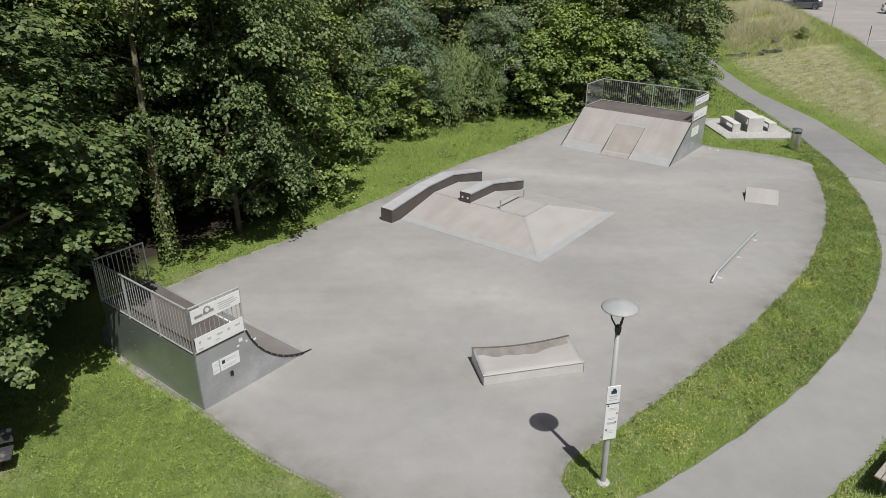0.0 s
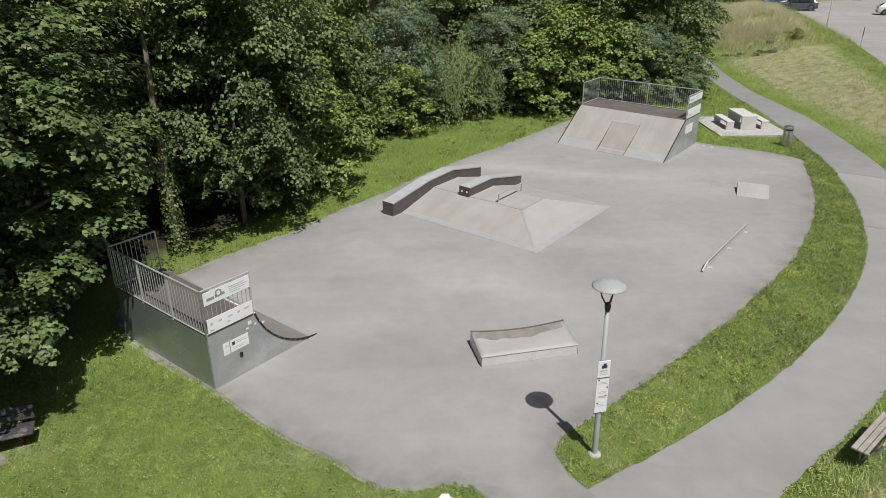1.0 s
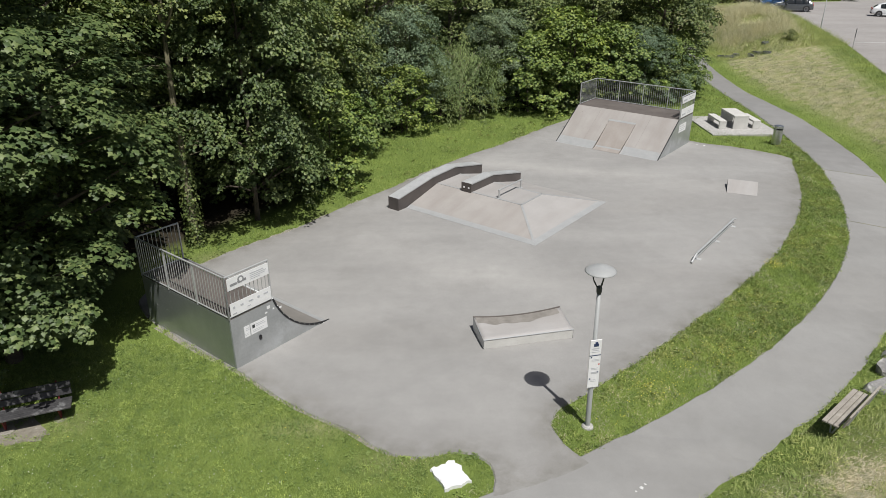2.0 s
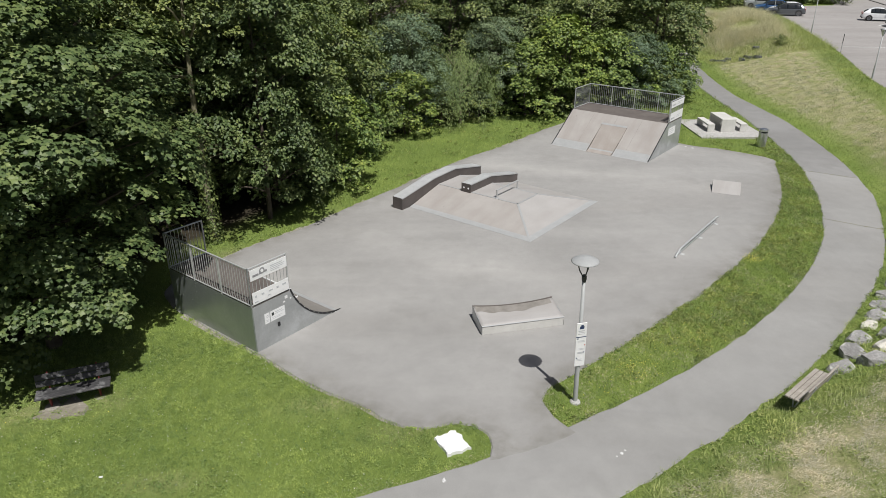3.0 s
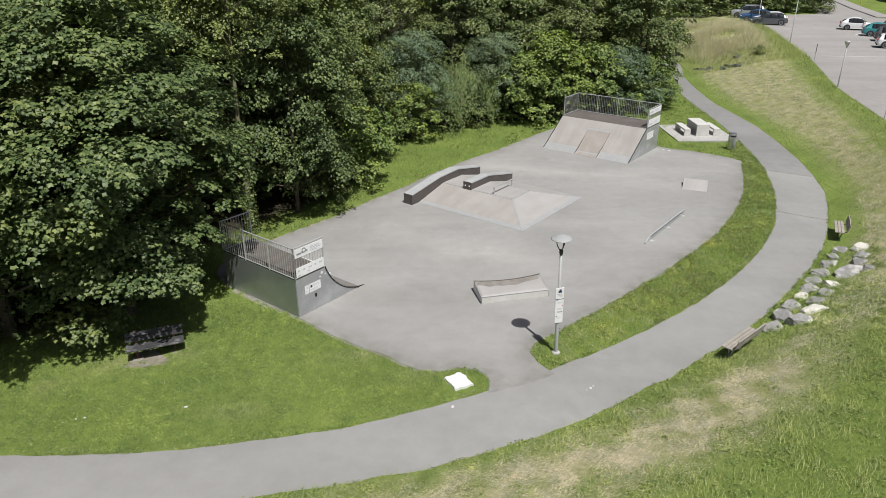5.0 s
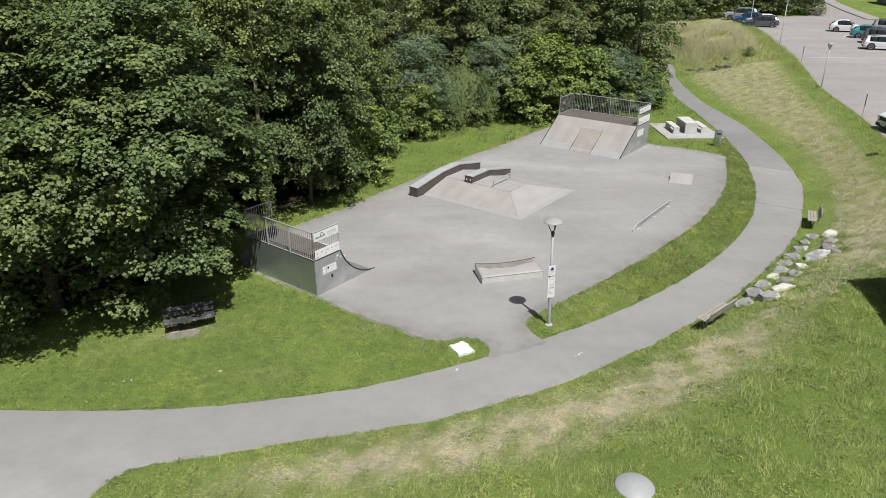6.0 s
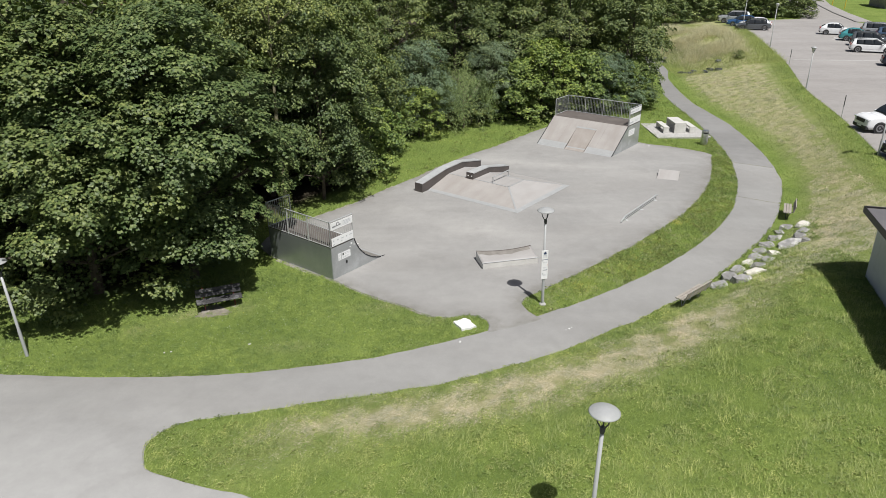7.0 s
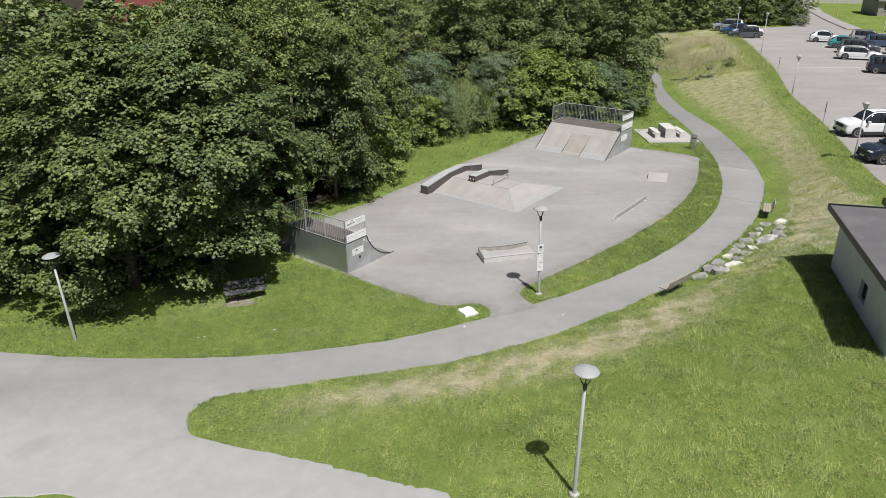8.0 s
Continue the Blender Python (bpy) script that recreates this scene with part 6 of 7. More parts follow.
def crown_points(rnd, rx, z0, z1, clumps, per, blob, flat=0.55, shape=1.0, extra=()):
    """Boughs on an uneven envelope, each a fan of flat leafy sprays that tilt outwards and droop at the rim."""
    P, N = [], []
    mids = []
    h = z1 - z0
    lobes = [(rnd.uniform(0, 6.28), rnd.uniform(0.1, 0.9), rnd.uniform(0.15, 0.42)) for _ in range(9)]
    for k in range(clumps + len(extra)):
        t = ((min(k, clumps - 1) + rnd.uniform(0.1, 0.9)) / clumps) ** 0.9
        a = k * 2.399963 + rnd.normal(0, 0.35)
        prof = math.sin(math.pi * min(max(0.10 + 0.87 * t, 0), 1) ** (0.75 * shape)) ** 0.6
        bulge = 0.9 + sum(s * math.exp(-((math.remainder(a - b, 2 * math.pi)) / 0.45) ** 2 - ((t - c) / 0.17) ** 2) for b, c, s in lobes)
        depth = rnd.uniform(0.74, 1.0) if rnd.random() < 0.8 else rnd.uniform(0.35, 0.7)
        r = rx * prof * bulge * depth
        out = np.array([math.cos(a), math.sin(a), 0.0])
        c = np.array([r * out[0], r * out[1], z0 + h * t * (0.96 + 0.08 * rnd.random())])
        if k >= clumps:
            c = np.array(extra[k - clumps])
            out = np.array([c[0], c[1], 0]) / math.hypot(c[0], c[1])
        mids.append(c)
        b = blob * rnd.uniform(0.6, 1.4)
        n = int(per * (b / blob) ** 2)
        sprays = max(4, int(9 * (b / blob) ** 2))
        d = rnd.normal(0, 1, (sprays, 3)) + out * 0.5
        d /= np.linalg.norm(d, axis=1, keepdims=True)
        d[:, 2] = np.where(d[:, 2] < -0.05, -0.7 * d[:, 2], d[:, 2])
        q = c + d * np.array([b, b, b * flat]) * rnd.uniform(0.55, 1.05, (sprays, 1))
        q[:, 2] -= 0.28 * b * (d[:, 0] ** 2 + d[:, 1] ** 2)
        up = np.array([0, 0, 1.0]) + out * 0.35 + d * 0.4 + rnd.normal(0, 0.13, (sprays, 3))
        up /= np.linalg.norm(up, axis=1, keepdims=True)
        e1 = np.cross(up, np.array([0.3, 0.9, 0.1]))
        e1 /= np.linalg.norm(e1, axis=1, keepdims=True)
        e2 = np.cross(up, e1)
        pick = rnd.randint(0, sprays, n)
        wide = (b * rnd.uniform(0.30, 0.52, sprays))[pick]
        rr, ang = np.sqrt(rnd.uniform(0, 1, n)), rnd.uniform(0, 6.28, n)
        # ragged rim: the spray is a fan of five to seven twigs
        fan = 0.78 + 0.22 * np.cos(ang * rnd.randint(4, 8, sprays)[pick] + pick)
        u, v = (rr * wide * fan * np.cos(ang))[:, None], (rr * wide * fan * np.sin(ang))[:, None]
        drop = (0.30 * wide * rr ** 2 + rnd.normal(0, 0.05 * b, n))[:, None]
        P.append(q[pick] + e1[pick] * u + e2[pick] * v - up[pick] * drop)
        N.append(up[pick] + 0.35 * (e1[pick] * u + e2[pick] * v) / wide[:, None])
    return np.concatenate(P), np.concatenate(N), mids


def limb_mesh(bm, a, b, r0, r1, rnd, bend=0.25, seg=6, n=4):
    a, b = Vector(a), Vector(b)
    p = a
    off = Vector((rnd.normal(0, bend), rnd.normal(0, bend), 0.3 * bend))
    for k in range(1, n + 1):
        t = k / n
        q = a.lerp(b, t) + off * math.sin(math.pi * t)
        rod(bm, p, q, r0 + (r1 - r0) * (t - 1 / n), r0 + (r1 - r0) * t, seg)
        p = q


def make_tree(name, seed, label, category, leafmat, rx, height, z0, clumps, per, blob, leaf, trunk=0.2, bark="bark", slim=0.8, hang=0.0, flat=0.55, shape=1.0, limbs=14, stems=1, lobed=False, extra=()):
    rnd = np.random.RandomState(seed)
    P, N, mids = crown_points(rnd, rx, z0, height, clumps, per, blob, flat, shape, extra)
    t = thing(name, pose(0, 0, -200), label, category)
    part("crown", lobed_cloud("crown", P, N, rnd, leaf) if lobed else leaf_cloud("crown", P, N, np.ones(len(P)), rnd, leaf, slim, 0.25, hang), leafmat, t)
    fill = 46 if lobed else 20 if leaf < 0.25 else 5
    inner = np.concatenate([np.array(c) * [f, f, 1] - [0, 0, 0.35] for c in mids for f in rnd.uniform(0.1, 0.6, fill)]).reshape(-1, 3) + rnd.normal(0, 0.3 * blob, (fill * len(mids), 3))
    part("inner_foliage", leaf_cloud("inner_foliage", inner, rnd.normal(0, 0.6, inner.shape) + [0, 0, 0.8], np.ones(len(inner)), rnd, min(0.2 * blob, 1.6 * leaf), slim, 0.25), leafmat, t)
    for s in range(stems):
        bm = bmesh.new()
        a = 6.28 * s / max(stems, 1)
        base = Vector((0.25 * math.cos(a), 0.25 * math.sin(a), 0)) if stems > 1 else Vector((0, 0, 0))
        top = Vector((0.6 * math.cos(a), 0.6 * math.sin(a), height * 0.82)) if stems > 1 else Vector((0.1, 0.1, height * 0.85))
        limb_mesh(bm, base - Vector((0, 0, 0.3)), top, trunk, trunk * 0.18, rnd, 0.15, 8, 6)
        part("trunk" if stems == 1 else "stem", bm, bark, t)
    order = [*range(clumps, clumps + len(extra)), *rnd.permutation(clumps)[:limbs]]
    for k in order:
        c = mids[k]
        bm = bmesh.new()
        z = max(c[2] - 0.45 * math.hypot(c[0], c[1]) - 0.4, height * 0.12)
        limb_mesh(bm, (0, 0, min(z, height * 0.8)), tuple(c), trunk * 0.34, 0.02, rnd, 0.2, 5, 3)
        part("limb", bm, bark, t)
    return t


def willow_tree(seed):
    rnd = np.random.RandomState(seed)
    t = thing("willow", pose(0, 0, -200), "young weeping willow with hanging yellow green twigs", "tree")
    P, N = [], []
    for k in range(120):
        a, r = rnd.uniform(0, 6.28), 2.3 * math.sqrt(rnd.uniform(0.02, 1))
        top = np.array([r * math.cos(a), r * math.sin(a), 4.5 - 0.36 * r * r + rnd.normal(0, 0.4)])
        l = rnd.uniform(0.7, 2.2)
        n = int(48 * l)
        s = rnd.uniform(0, 1, n)[:, None]
        out = np.array([math.cos(a), math.sin(a), 0])
        q = top + out * (0.35 * np.sqrt(s)) - np.array([0, 0, 1]) * l * s + rnd.normal(0, 0.16, (n, 3))
        P.append(q)
        N.append(np.tile(out + np.array([0, 0, 0.35]), (n, 1)))
    P, N = np.concatenate(P), np.concatenate(N)
    part("crown", leaf_cloud("crown", P, N, np.ones(len(P)), rnd, 0.15, 0.28, 0.1, 2.5), "willow", t)
    bm = bmesh.new()
    limb_mesh(bm, (0, 0, -0.2), (0, 0, 4.2), 0.11, 0.03, rnd, 0.1, 7, 5)
    part("trunk", bm, "pale_bark", t)
    for k in range(6):
        bm = bmesh.new()
        a = k * 1.05
        limb_mesh(bm, (0, 0, 1.6 + 0.3 * k), (1.3 * math.cos(a), 1.3 * math.sin(a), 3.6 + 0.15 * k), 0.05, 0.015, rnd, 0.15, 5, 3)
        part("limb", bm, "pale_bark", t)
    return t


def ivied_trunk(seed):
    """A tall half-bare trunk with dead side twigs and ivy, its crown high up."""
    rnd = np.random.RandomState(seed)
    t = make_tree("ivied_tree", seed, "tall tree with a bare pale trunk and ivy", "tree", "ash", 2.3, 11.5, 7.6, 46, 120, 0.75, 0.12, 0.17, "pale_bark", limbs=8)
    for k in range(16):
        z = rnd.uniform(3.0, 8.0)
        a = rnd.uniform(0, 6.28)
        l = rnd.uniform(0.6, 1.6)
        bm = bmesh.new()
        limb_mesh(bm, (0, 0, z), (l * math.cos(a), l * math.sin(a), z + rnd.uniform(-0.2, 0.4)), 0.025, 0.006, rnd, 0.12, 4, 3)
        part("dead_twig", bm, "pale_bark", t)
    n = 1500
    z = rnd.uniform(0.0, 1, n) ** 1.4 * 5.0
    a = rnd.uniform(0, 6.28, n)
    r = 0.2 + rnd.uniform(0, 0.22, n) * (1 - z / 7)
    P = np.stack([r * np.cos(a), r * np.sin(a), z], 1)
    N = np.stack([np.cos(a), np.sin(a), 0.4 + 0 * a], 1)
    part("ivy", leaf_cloud("ivy", P, N, np.ones(n), rnd, 0.1, 0.9), "maple", t)
    return t


# boughs that reach out over the bench and the ramp
LOW_BOUGHS = [(2.4, -1.8, 2.5), (1.6, -2.2, 3.1), (2.1, -1.1, 2.8), (0.7, -2.2, 3.5), (1.3, -1.3, 3.4), (-0.9, -2.3, 2.2), (-0.35, -2.0, 2.9), (2.6, -1.4, 3.6),
              (3.1, 1.0, 4.6), (3.35, 0.45, 5.5), (3.0, 1.7, 5.3), (3.3, -0.1, 6.5), (2.8, -0.3, 7.4), (2.5, -1.0, 6.3), (2.9, 0.6, 8.2)]
KINDS = {
    "maple": [make_tree("maple_tree", s, "broad maple with dense dark green leaves", "tree", "maple", 4.1, 11.5, 0.7, 116, 370, 1.0, 0.128, 0.22, flat=0.5, lobed=True) for s in (1, 2)],
    "overhang": [make_tree("maple_tree", 3, "broad maple whose branches hang over the lawn", "tree", "maple", 4.1, 11.5, 1.7, 132, 390, 1.0, 0.128, 0.2, flat=0.5, lobed=True, shape=1.85, extra=LOW_BOUGHS)],
    "acer": [make_tree("maple_tree", s, "broad maple with dense dark green leaves", "tree", "maple", 3.9, 11.5, 0.7, 84, 260, 1.08, 0.175, 0.22, slim=0.85, flat=0.5) for s in (16, 17)],
    "arch": [make_tree("maple_tree", 19, "maple with a high crown arching over the asphalt edge", "tree", "maple", 3.9, 11.0, 1.4, 84, 270, 1.0, 0.165, 0.15, slim=0.85, flat=0.5, shape=1.3)],
    "ash": [make_tree("ash_tree", s, "tall leafy deciduous tree at the wood's edge", "tree", "ash", 3.3, 12.5, 1.2, 84, 240, 1.0, 0.165, 0.18, slim=0.65, flat=0.65, hang=0.3) for s in (4, 5)],
    "far": [make_tree("broadleaf_tree", s, "leafy deciduous tree deep in the wood", "tree", "ash", 3.6, 12.0, 1.2, 58, 105, 1.3, 0.30, 0.18, slim=0.8, limbs=5) for s in (14, 15)],
    "high": [make_tree("ash_tree", 18, "tall tree with a high leafy crown over dark shade", "tree", "ash", 3.9, 13.0, 6.8, 76, 250, 1.05, 0.15, 0.18, slim=0.7, flat=0.55)],
    "hazel": [make_tree("hazel_bush", 7, "bright green spreading hazel bush", "bush", "lime", 2.5, 5.2, 0.3, 46, 135, 0.82, 0.17, 0.07, slim=0.85, stems=4, limbs=8)],
    "sallow": [make_tree("sallow_bush", 8, "rounded grey green sallow bush", "bush", "grey", 2.4, 5.6, 0.3, 62, 250, 0.74, 0.11, 0.07, slim=0.5, stems=4, limbs=8, flat=0.7)],
    "shrub": [make_tree("shrub", s, "low dark green shrub at the wood's foot", "shrub", "ash", 1.3, 2.4, 0.15, 34, 44, 0.42, 0.155, 0.04, stems=3, limbs=4) for s in (9, 10)],
    "thicket": [make_tree("hazel_bush", 27, "far dark green hazel thicket", "bush", "maple", 2.5, 5.2, 0.3, 44, 50, 0.9, 0.30, 0.07, slim=0.85, stems=3, limbs=4)],
    "willow": [willow_tree(12)],
    "ivied": [ivied_trunk(13)],
}
rnd = random.Random(5)
# kind, x, y, width scale, height scale
PLACES = [
    ("overhang", -11.6, 13.5, 1.1, 0.95), ("maple", -15.0, 11.9, 1.08, 0.98), ("maple", -21.4, 13.4, 1.15, 1.05), ("acer", -12.8, 18.6, 0.95, 1.0), ("far", -17.5, 19.2, 1.1, 1.02), ("far", -26.0, 16.0, 1.2, 1.1),
    ("ash", -13.6, 22.6, 1.0, 1.0), ("far", -23, 22, 1.2, 0.96), ("ivied", -9.0, 20.6, 1.0, 1.05), ("high", -10.4, 23.6, 0.85, 0.95), ("acer", -7.6, 25.4, 0.78, 0.86), ("arch", -7.4, 23.0, 0.76, 0.92), ("acer", -7.6, 29.2, 0.95, 1.05), ("high", -12.4, 26.0, 1.0, 1.0), ("ash", -11.8, 31.0, 1.0, 1.1),
    ("acer", -7.2, 33.2, 0.9, 0.95), ("ash", -12.5, 34, 1.1, 1.1), ("far", -18, 27, 1.15, 0.92), ("far", -24, 30, 1.2, 0.78), ("hazel", -5.6, 27.6, 0.9, 0.9), ("hazel", -5.2, 31.2, 0.85, 0.8),
    ("sallow", -2.6, 38.3, 1.15, 1.15), ("willow", 0.9, 39.0, 1.0, 1.0), ("sallow", 3.0, 41.8, 1.0, 1.05), ("hazel", -2.3, 36.2, 0.75, 0.7), ("shrub", -0.6, 38.6, 1.2, 0.9), ("shrub", 1.8, 40.2, 1.2, 1.0), ("shrub", 30.9, 61.8, 0.45, 0.4), ("shrub", 8.0, 41.6, 1.3, 0.9), ("shrub", 11.5, 42.8, 1.3, 0.9), ("shrub", 14.0, 44.6, 1.3, 0.9), ("hazel", 5.4, 41.3, 1.0, 0.9), ("hazel", 7.6, 42.4, 1.15, 1.15), ("hazel", 10.6, 43.4, 1.1, 0.95), ("sallow", 12.9, 43.8, 1.0, 0.85),
    ("ash", -4.5, 40.5, 1.0, 0.95), ("ash", 0.5, 44.5, 1.05, 0.95), ("acer", 5.2, 46.5, 1.0, 0.95), ("ash", 10.0, 48.0, 1.05, 1.0), ("acer", 15.4, 47.8, 0.95, 0.95), ("far", 16.4, 53.5, 0.85, 0.95), ("hazel", 15.6, 45.2, 0.8, 0.8), ("far", 17.2, 60, 0.8, 0.9),
    ("ash", -10, 41, 1.15, 1.1), ("far", -16, 38, 1.2, 1.15), ("far", -6, 47.5, 1.15, 1.1), ("far", 1.5, 51, 1.15, 1.05), ("far", 8, 55, 1.2, 1.1), ("far", 13.5, 57, 1.1, 1.05), ("far", -13, 48, 1.2, 1.1), ("far", -24, 42, 1.3, 0.74),
    ("far", -2, 58, 1.3, 1.1), ("far", 5, 64, 1.3, 1.1), ("far", 14, 66, 1.2, 1.1), ("far", 19, 72, 1.0, 0.95), ("far", -12, 60, 1.3, 1.15), ("far", -33, 24, 1.3, 1.2), ("far", -34, 36, 1.4, 1.2), ("far", -25, 54, 1.4, 0.66),
    ("far", 22, 84, 1.1, 0.9), ("far", 28, 97, 1.1, 0.85), ("far", 33, 101, 1.1, 0.9), ("far", 38.5, 104, 1.1, 0.85), ("far", 44, 108, 1.1, 0.8), ("far", 49, 112, 1.0, 0.75), ("far", 53.0, 108, 0.95, 0.75), ("far", 58.8, 108, 0.85, 0.75), ("far", 63.4, 116.5, 0.9, 0.8), ("far", 58.5, 117, 1.0, 0.8), ("far", 63, 128, 1.1, 0.9), ("far", 55, 124, 1.2, 1.0), ("far", 36, 112, 1.2, 1.0), ("far", 27, 110, 1.3, 1.0), ("far", 45, 120, 1.2, 1.0), ("far", 14, 84, 1.3, 1.1), ("far", 4, 78, 1.4, 1.1),
    ("thicket", 24.5, 90, 1.1, 0.8), ("thicket", 27.5, 94, 1.1, 0.8), ("thicket", 31, 97.5, 1.1, 0.8), ("thicket", 35.5, 100.5, 1.1, 0.75), ("thicket", 40.5, 103, 1.1, 0.8), ("thicket", 46, 106.5, 1.1, 0.7), ("thicket", 51, 108.5, 1.0, 0.7), ("thicket", 58.3, 105.2, 0.75, 0.6), ("thicket", 54, 106.0, 0.9, 0.65), ("thicket", 61.5, 112.5, 0.8, 0.65),
]
for k, (kind, x, y, w, h) in enumerate(PLACES):
    proto = KINDS[kind][k % len(KINDS[kind])]
    ob = copy_thing(proto, pose(x, y, land_at(x, y) - 0.05, 0, 0, rnd.uniform(0, 360) * (kind != "overhang")) @ Matrix.Diagonal((w, w, h, 1)))
    ob["group"] = "shrubs at the wood's foot" if kind == "shrub" else "wood by the skate park"
EDGE = smooth_line([p for p in FOREST[1:18]], 1.0)
for k, (x, y) in enumerate(EDGE[::2]):
    if rnd.random() < 0.95 and not (-17 < x < -5.5 and y < 25) and not 4.5 < x < 9.5:
        s = rnd.uniform(0.6, 1.15)
        ob = copy_thing(KINDS["shrub"][k % 2], pose(x - 0.9 + rnd.uniform(-0.5, 0.4), y + 0.9 + rnd.uniform(-0.4, 0.6), -0.03, 0, 0, rnd.uniform(0, 360)) @ Matrix.Diagonal((s, s, s * rnd.uniform(0.7, 1.1), 1)))
        ob["group"] = "shrubs at the wood's foot"
for protos in KINDS.values():
    for ob in protos:
        for o in (*ob.children_recursive, ob):
            bpy.data.objects.remove(o)

# ---- grass ----
def bare_of_paving(x, y):
    return ~inside(x, y, PARK_RING) & ~inside(x, y, PATH_RING)


def noise_at(x, y, scale, seed):
    return np.array([noise.noise(Vector((a * scale, b * scale, seed))) for a, b in zip(x, y)])


def blades(name, ring_test, area, count, length, width, material, label, seed, lean=0.5, holes=(), patchy=None, comb=None, grain=0.7):
    """Single blades of grass over an area of the land: one tapering triangle each. comb: the way that most of them lie."""
    rs = np.random.RandomState(seed)
    x0, y0, x1, y1 = area
    x, y = rs.uniform(x0, x1, count), rs.uniform(y0, y1, count)
    keep = ring_test(x, y) & bare_of_paving(x, y)
    for hx, hy, hr in holes:
        keep &= np.hypot(x - hx, y - hy) > hr
    x, y = x[keep], y[keep]
    n = len(x)
    patch = noise_at(x, y, grain, seed)
    if patchy is not None:
        keep = patch > patchy + rs.normal(0, 0.12, n)
        x, y, patch = x[keep], y[keep], patch[keep]
        n = len(x)
    l = length * rs.uniform(0.55, 1.3, n) * (1 + 0.45 * patch)
    w = width * rs.uniform(0.7, 1.3, n)
    root = np.stack([x, y, land(x, y) + 0.004], 1)
    b = rs.uniform(0, 6.28, n) if comb is None else radians(comb) + rs.normal(0, 0.5, n) + 3.14 * rs.randint(0, 2, n)
    a = rs.uniform(0, 6.28, n) if comb is None else b + 1.57
    side = np.stack([np.cos(a), np.sin(a), 0 * a], 1) * w[:, None] * 0.5
    tilt = rs.uniform(0.1, lean, n) * l
    tip = root + np.stack([np.cos(b) * tilt, np.sin(b) * tilt, l], 1)
    co = np.stack([root - side, root + side, tip], 1).reshape(-1, 3)
    ob = part(name, raw_mesh(name, co, np.arange(3 * n).reshape(-1, 3)), material)
    return tagged(ob, label, "grass", kind="stuff")


def tussocks(name, ring_test, area, count, per, radius, height, leaf, material, label, seed, slim=0.6, holes=(), patchy=None, category="weeds", over=False):
    """Low domed cushions of small leaves, scattered over an area of the land."""
    rs = np.random.RandomState(seed)
    x0, y0, x1, y1 = area
    x, y = rs.uniform(x0, x1, count), rs.uniform(y0, y1, count)
    keep = ring_test(x, y) & bare_of_paving(x, y)
    for hx, hy, hr in holes:
        keep &= np.hypot(x - hx, y - hy) > hr
    x, y = x[keep], y[keep]
    if patchy is not None:
        keep = noise_at(x, y, 0.6, seed) > patchy
        x, y = x[keep], y[keep]
    n = len(x)
    size = rs.uniform(0.5, 1.4, n)
    pick = np.repeat(np.arange(n), per)
    m = len(pick)
    r, a = np.sqrt(rs.uniform(0, 1, m)), rs.uniform(0, 6.28, m)
    rad = radius * size[pick]
    dx, dy = r * rad * np.cos(a), r * rad * np.sin(a)
    px, py = x[pick] + dx, y[pick] + dy
    top = height * size[pick] * (1 - r ** 2) * rs.uniform(0.5, 1.1, m)
    P = np.stack([px, py, land(px, py) + 0.026 + top], 1)
    tilt = 0.7 * height / radius
    N = np.stack([dx / rad * tilt, dy / rad * tilt, np.ones(m)], 1)
    ok = bare_of_paving(px, py) | over
    ob = part(name, leaf_cloud(name, P[ok], N[ok], np.ones(ok.sum()), rs, leaf, slim, 0.2), material)
    return tagged(ob, label, category, kind="stuff")


VERGE_RING = INNER[12:24] + PARK[26:11:-1]
holes = [(-9.7, 10.9, 0.36), (0.0, 8.86, 0.5)]
no_wood = lambda x, y: ~inside(x, y, FOREST)
low_lawn = lambda x, y: inside(x, y, LOW_RING) & no_wood(x, y)
verge = lambda x, y: inside(x, y, VERGE_RING)
bank = lambda x, y: ~inside(x, y, LOW_RING) & ~inside(x, y, HIGH_RING) & ~inside(x, y, LOT_RING)
near_bank = lambda x, y: bank(x, y) & (dryness(x, y) < np.random.RandomState(9).uniform(0.15, 1.0, len(x)))
straw_bank = lambda x, y: bank(x, y) & (dryness(x, y) > np.random.RandomState(8).uniform(0.1, 1.0, len(x)))
LAWN, MARGIN, VERGE, BANK = (-20, 5, 1.5, 14), (-10, 13, 24, 56), (2, 9, 20, 36), (-10.2, -8, 16, 16)
picnic_hole = [(16.75, 37.6, 2.1)]
blades("lawn_grass", low_lawn, LAWN, 240000, 0.065, 0.014, "grass", "short mown green lawn grass", 1, 1.2, holes)
blades("lawn_straw", lambda x, y: low_lawn(x, y) & (dryness(x, y) > np.random.RandomState(12).uniform(0.2, 1.0, len(x))), LAWN, 150000, 0.02, 0.011, "straw", "dry trodden grass in the lawn", 33, 4.0, holes)
tussocks("lawn_clover", low_lawn, LAWN, 5200, 14, 0.13, 0.03, 0.034, "clover", "patches of clover in the lawn", 14, 0.9, holes, 0.02)
tussocks("lawn_weeds", low_lawn, LAWN, 2000, 16, 0.10, 0.06, 0.05, "weed", "broad-leaved rosettes in the lawn", 24, 0.5, holes)
blades("margin_grass", low_lawn, MARGIN, 210000, 0.15, 0.014, "grass", "green grass margin between asphalt and wood", 2, 1.0, picnic_hole)
tussocks("margin_tufts", low_lawn, MARGIN, 4200, 14, 0.16, 0.16, 0.12, "pale_grass", "tall pale tufts in the grass margin", 35, 0.15, picnic_hole, 0.05, "grass")
tussocks("margin_weeds", low_lawn, MARGIN, 7000, 14, 0.17, 0.14, 0.06, "weed", "patches of darker weeds in the grass margin", 15, 0.5, picnic_hole, 0.0)
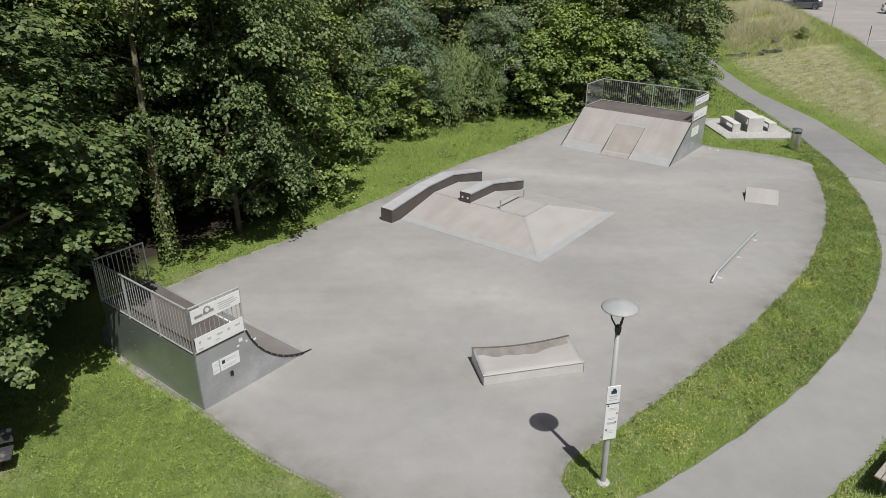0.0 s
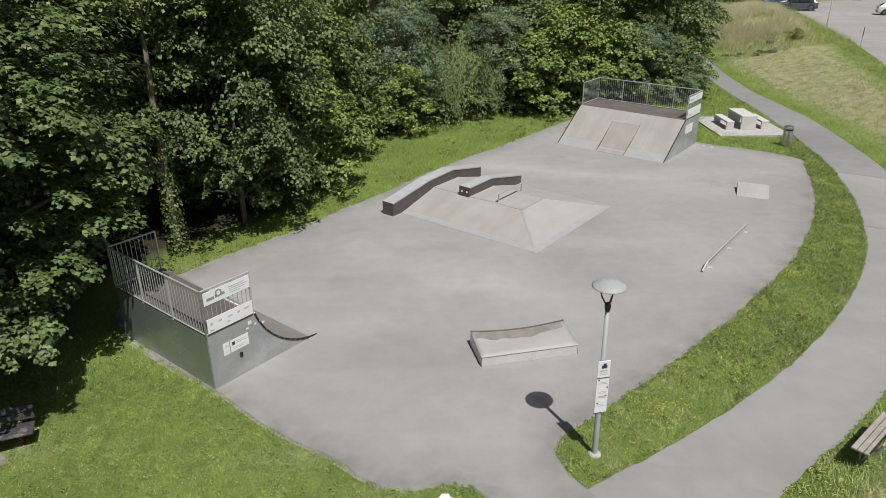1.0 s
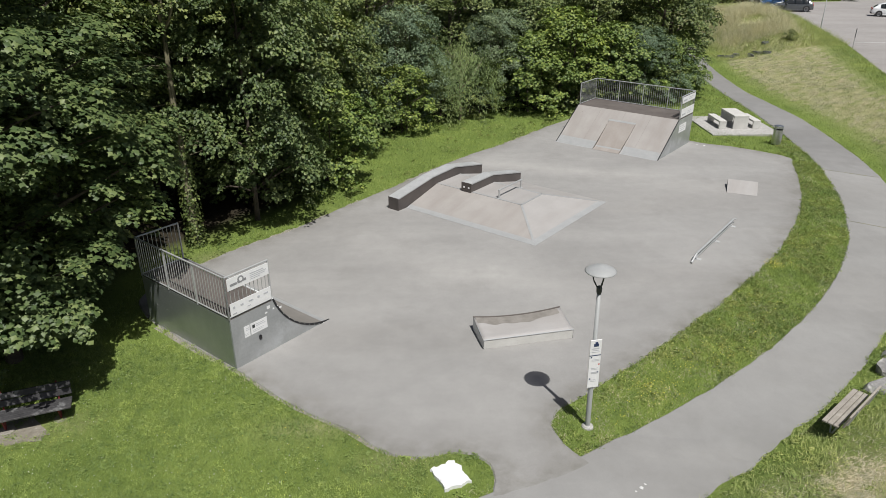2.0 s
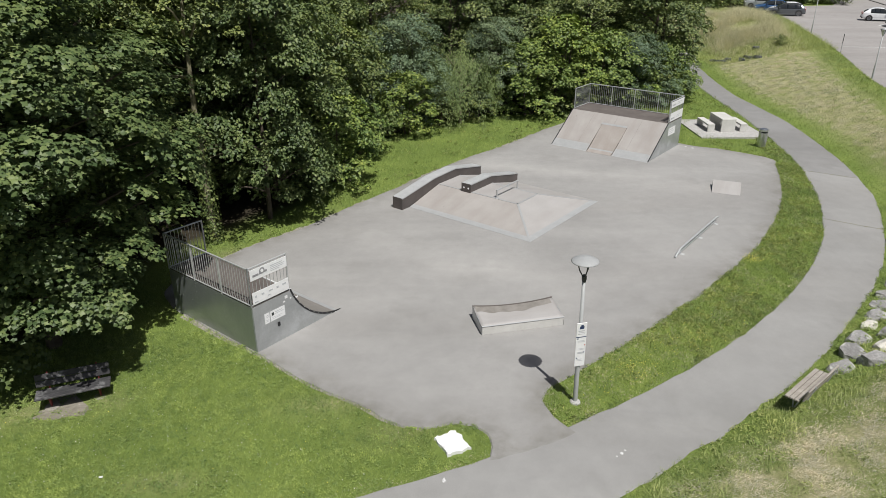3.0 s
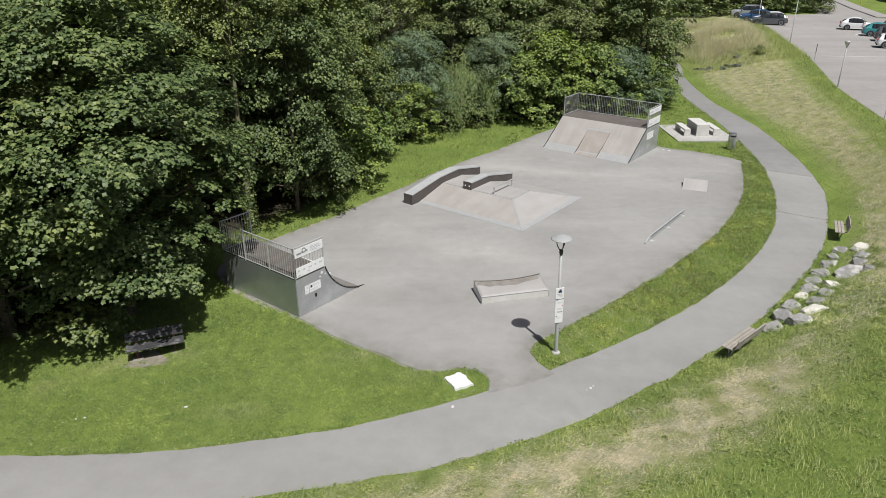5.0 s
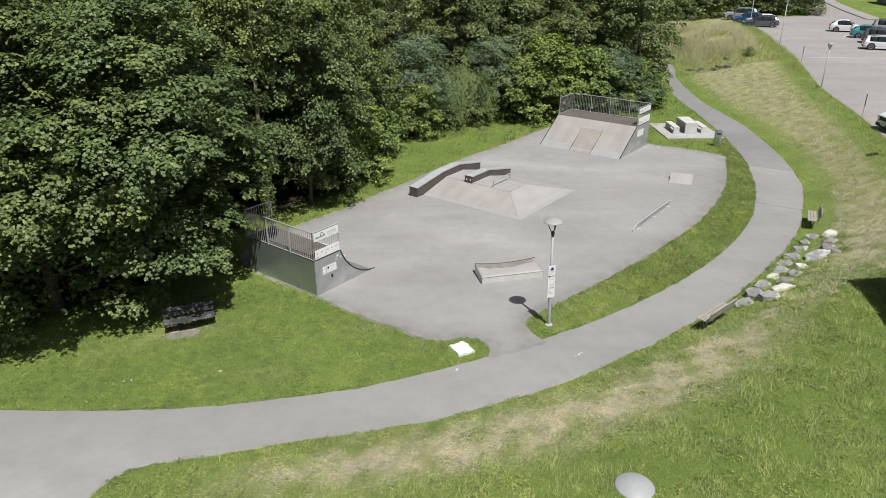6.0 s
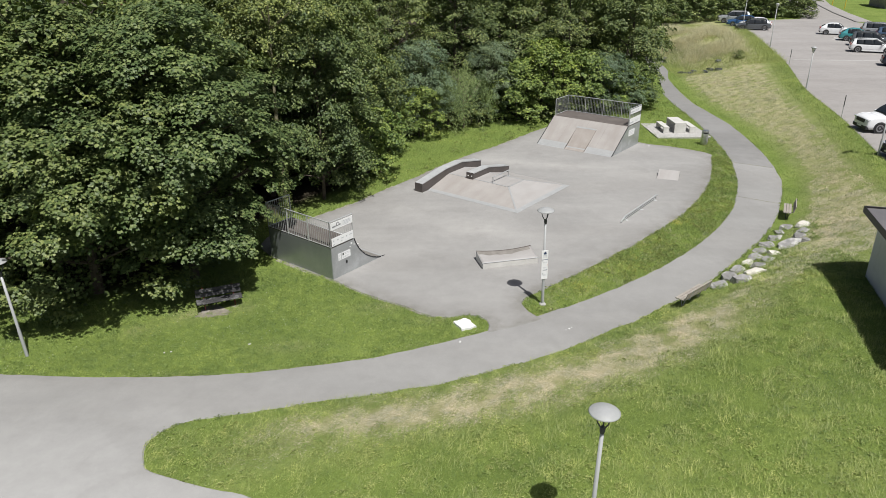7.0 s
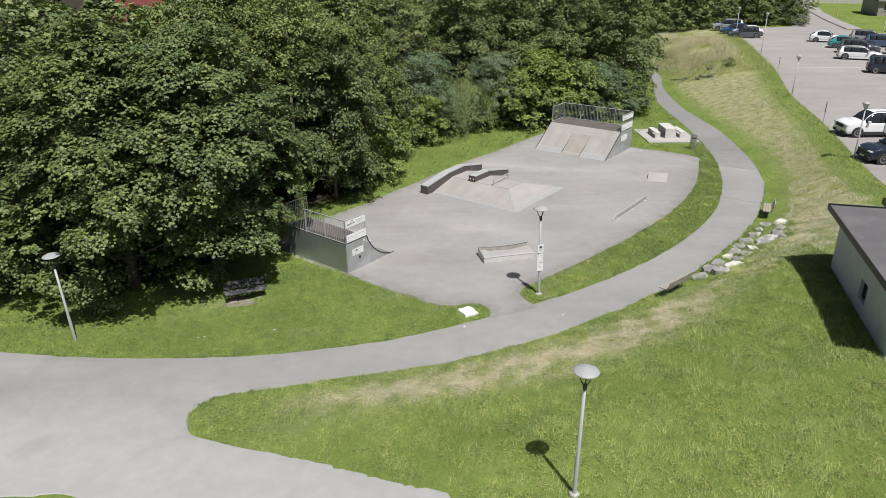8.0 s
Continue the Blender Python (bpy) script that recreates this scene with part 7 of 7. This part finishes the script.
blades("verge_grass", verge, VERGE, 420000, 0.075, 0.014, "grass", "uneven verge grass between park and path", 3, 1.0)
blades("verge_straw", verge, VERGE, 215000, 0.06, 0.010, "straw", "dry stalks in the verge", 23, 1.8, (), 0.05, None, 1.6)
tussocks("verge_weeds", verge, VERGE, 4200, 20, 0.11, 0.07, 0.034, "weed", "broad-leaved weeds in the verge", 4, 0.5, (), 0.1)
tussocks("verge_clover", verge, VERGE, 5600, 20, 0.13, 0.05, 0.027, "clover", "cushions of clover in the verge", 17, 0.8, (), 0.08)
tussocks("verge_tufts", verge, VERGE, 13000, 18, 0.11, 0.11, 0.08, "pale_grass", "pale grass tufts standing in the verge", 27, 0.17, (), -0.05, "grass")
stones_by = lambda x, y: np.min([np.hypot(x - q[0][0], y - q[0][1]) for q in STONES], 0) < 0.62
tussocks("stone_weeds", stones_by, (10, 11, 18, 20), 2600, 16, 0.12, 0.17, 0.06, "weed", "weeds growing between the edging boulders", 31, 0.4, (), -0.05)
rims = lambda x, y: (reach(x, y, INNER) < 0.12) | (reach(x, y, OUTER) < 0.12) | (reach(x, y, PARK[10:28]) < 0.12)
tussocks("edge_tufts", rims, (-12, 3, 22, 36), 60000, 12, 0.09, 0.05, 0.06, "grass", "grass hanging over the asphalt edges", 29, 0.16, (), -0.15, "grass", True)
blades("bank_grass", near_bank, BANK, 420000, 0.075, 0.011, "grass", "long green grass on the bank", 5, 1.8)
blades("bank_long_grass", near_bank, BANK, 200000, 0.115, 0.011, "pale_grass", "long leaning blades standing over the bank's grass", 26, 2.2, (), 0.0, 60, 1.2)
tussocks("bank_tufts", near_bank, BANK, 4600, 16, 0.18, 0.10, 0.085, "pale_grass", "lush tufts of grass on the bank", 25, 0.2, (), -0.1, "grass")
tussocks("bank_weeds", near_bank, BANK, 3000, 14, 0.15, 0.09, 0.055, "weed", "low broad-leaved weeds on the bank", 16, 0.55, (), 0.1)
blades("bank_straw", straw_bank, (-9, 1, 19, 20), 900000, 0.03, 0.011, "straw", "dry cut grass lying on the bank", 6, 5.0, (), -0.25, 14, 1.5)
blades("upper_bank_grass", near_bank, (15, 12, 44, 86), 260000, 0.09, 0.02, "grass", "long grass on the bank below the car park", 7, 1.8)
blades("upper_bank_straw", straw_bank, (12, 11, 44, 66), 820000, 0.045, 0.016, "straw", "dry mown grass lying on the bank below the car park", 8, 5.0, (), -0.15, 40, 1.3)
blades("edge_grass", lambda x, y: bank(x, y) & (reach(x, y, LOT_EDGE) < 1.6), (20, 10, 44, 90), 220000, 0.17, 0.018, "pale_grass", "tall uncut grass along the car park edge", 9, 2.2)
mound = lambda x, y: bank(x, y) & (np.exp(-(((x - 29.6) / 4.0) ** 2 + ((y - 73) / 11.0) ** 2) ** 2) > np.random.RandomState(3).uniform(0.05, 0.9, len(x)))
blades("mound_hay", mound, (24, 60, 37, 86), 210000, 0.7, 0.016, "hay", "tall pale dry grass on the mound", 10, 1.3, (), 0.0, None, 0.3)
blades("mound_grass", lambda x, y: bank(x, y) & (y > 59.5), (24, 59, 44, 92), 80000, 0.38, 0.020, "pale_grass", "tall green grass round the mound", 18, 1.6)
fringe = lambda x, y: (reach(x, y, INNER) < 0.2 + 0.12 * np.sin(x * 2.3)) | (reach(x, y, OUTER) < 0.16 + 0.1 * np.sin(y * 3.1)) | (reach(x, y, PARK) < 0.14 + 0.1 * np.sin(x * 1.9 + y))
blades("path_fringe", fringe, (-12, 3, 22, 40), 420000, 0.03, 0.012, "straw", "dry trodden grass along the asphalt edges", 19, 3.0, (), 0.0)


def flowers(seed):
    rs = np.random.RandomState(seed)
    spots = [(10.95, 18.75, 0.2, 260), (7.2, 13.2, 0.5, 130), (5.3, 11.7, 0.5, 120), (4.9, 11.9, 0.35, 110), (6.2, 13.0, 0.4, 90), (9.4, 16.2, 0.5, 100), (3.9, 10.9, 0.3, 40), (12.6, 20.3, 0.4, 70), (8.4, 14.6, 0.5, 70)]
    P = []
    for x, y, r, n in spots:
        P.append(np.stack([x + rs.normal(0, r, n), y + rs.normal(0, r, n), rs.uniform(0.08, 0.2, n)], 1))
    n = 160
    x, y = rs.uniform(-12, 0, n), rs.uniform(6, 11, n)
    P.append(np.stack([x, y, land(x, y) + 0.07], 1))
    P = np.concatenate(P)
    keep = ~inside(P[:, 0], P[:, 1], PARK_RING) & ~inside(P[:, 0], P[:, 1], PATH_RING)
    P = P[keep]
    ob = part("wild_flowers", leaf_cloud("wild_flowers", P, np.tile(np.array([0, 0, 1.0]), (len(P), 1)), np.ones(len(P)), rs, 0.021, 1.0, 0.1), "flower")
    tagged(ob, "small yellow wild flowers in the grass", "flowers", kind="stuff")


flowers(21)


def daisies(seed):
    rs = np.random.RandomState(seed)
    n = 1200
    x, y = rs.uniform(-17, 0.5, n), rs.uniform(5.5, 13, n)
    keep = ~inside(x, y, PARK_RING) & ~inside(x, y, PATH_RING) & ~inside(x, y, FOREST) & (np.array([noise.noise(Vector((a * 0.5, b * 0.5, 4))) for a, b in zip(x, y)]) > -0.05)
    P = np.stack([x, y, land(x, y) + 0.07], 1)[keep]
    ob = part("clover_flowers", leaf_cloud("clover_flowers", P, np.tile(np.array([0, 0, 1.0]), (len(P), 1)), np.ones(len(P)), rs, 0.022, 1.0, 0.1), "petal")
    tagged(ob, "small white clover heads in the lawn", "flowers", kind="stuff")


daisies(22)
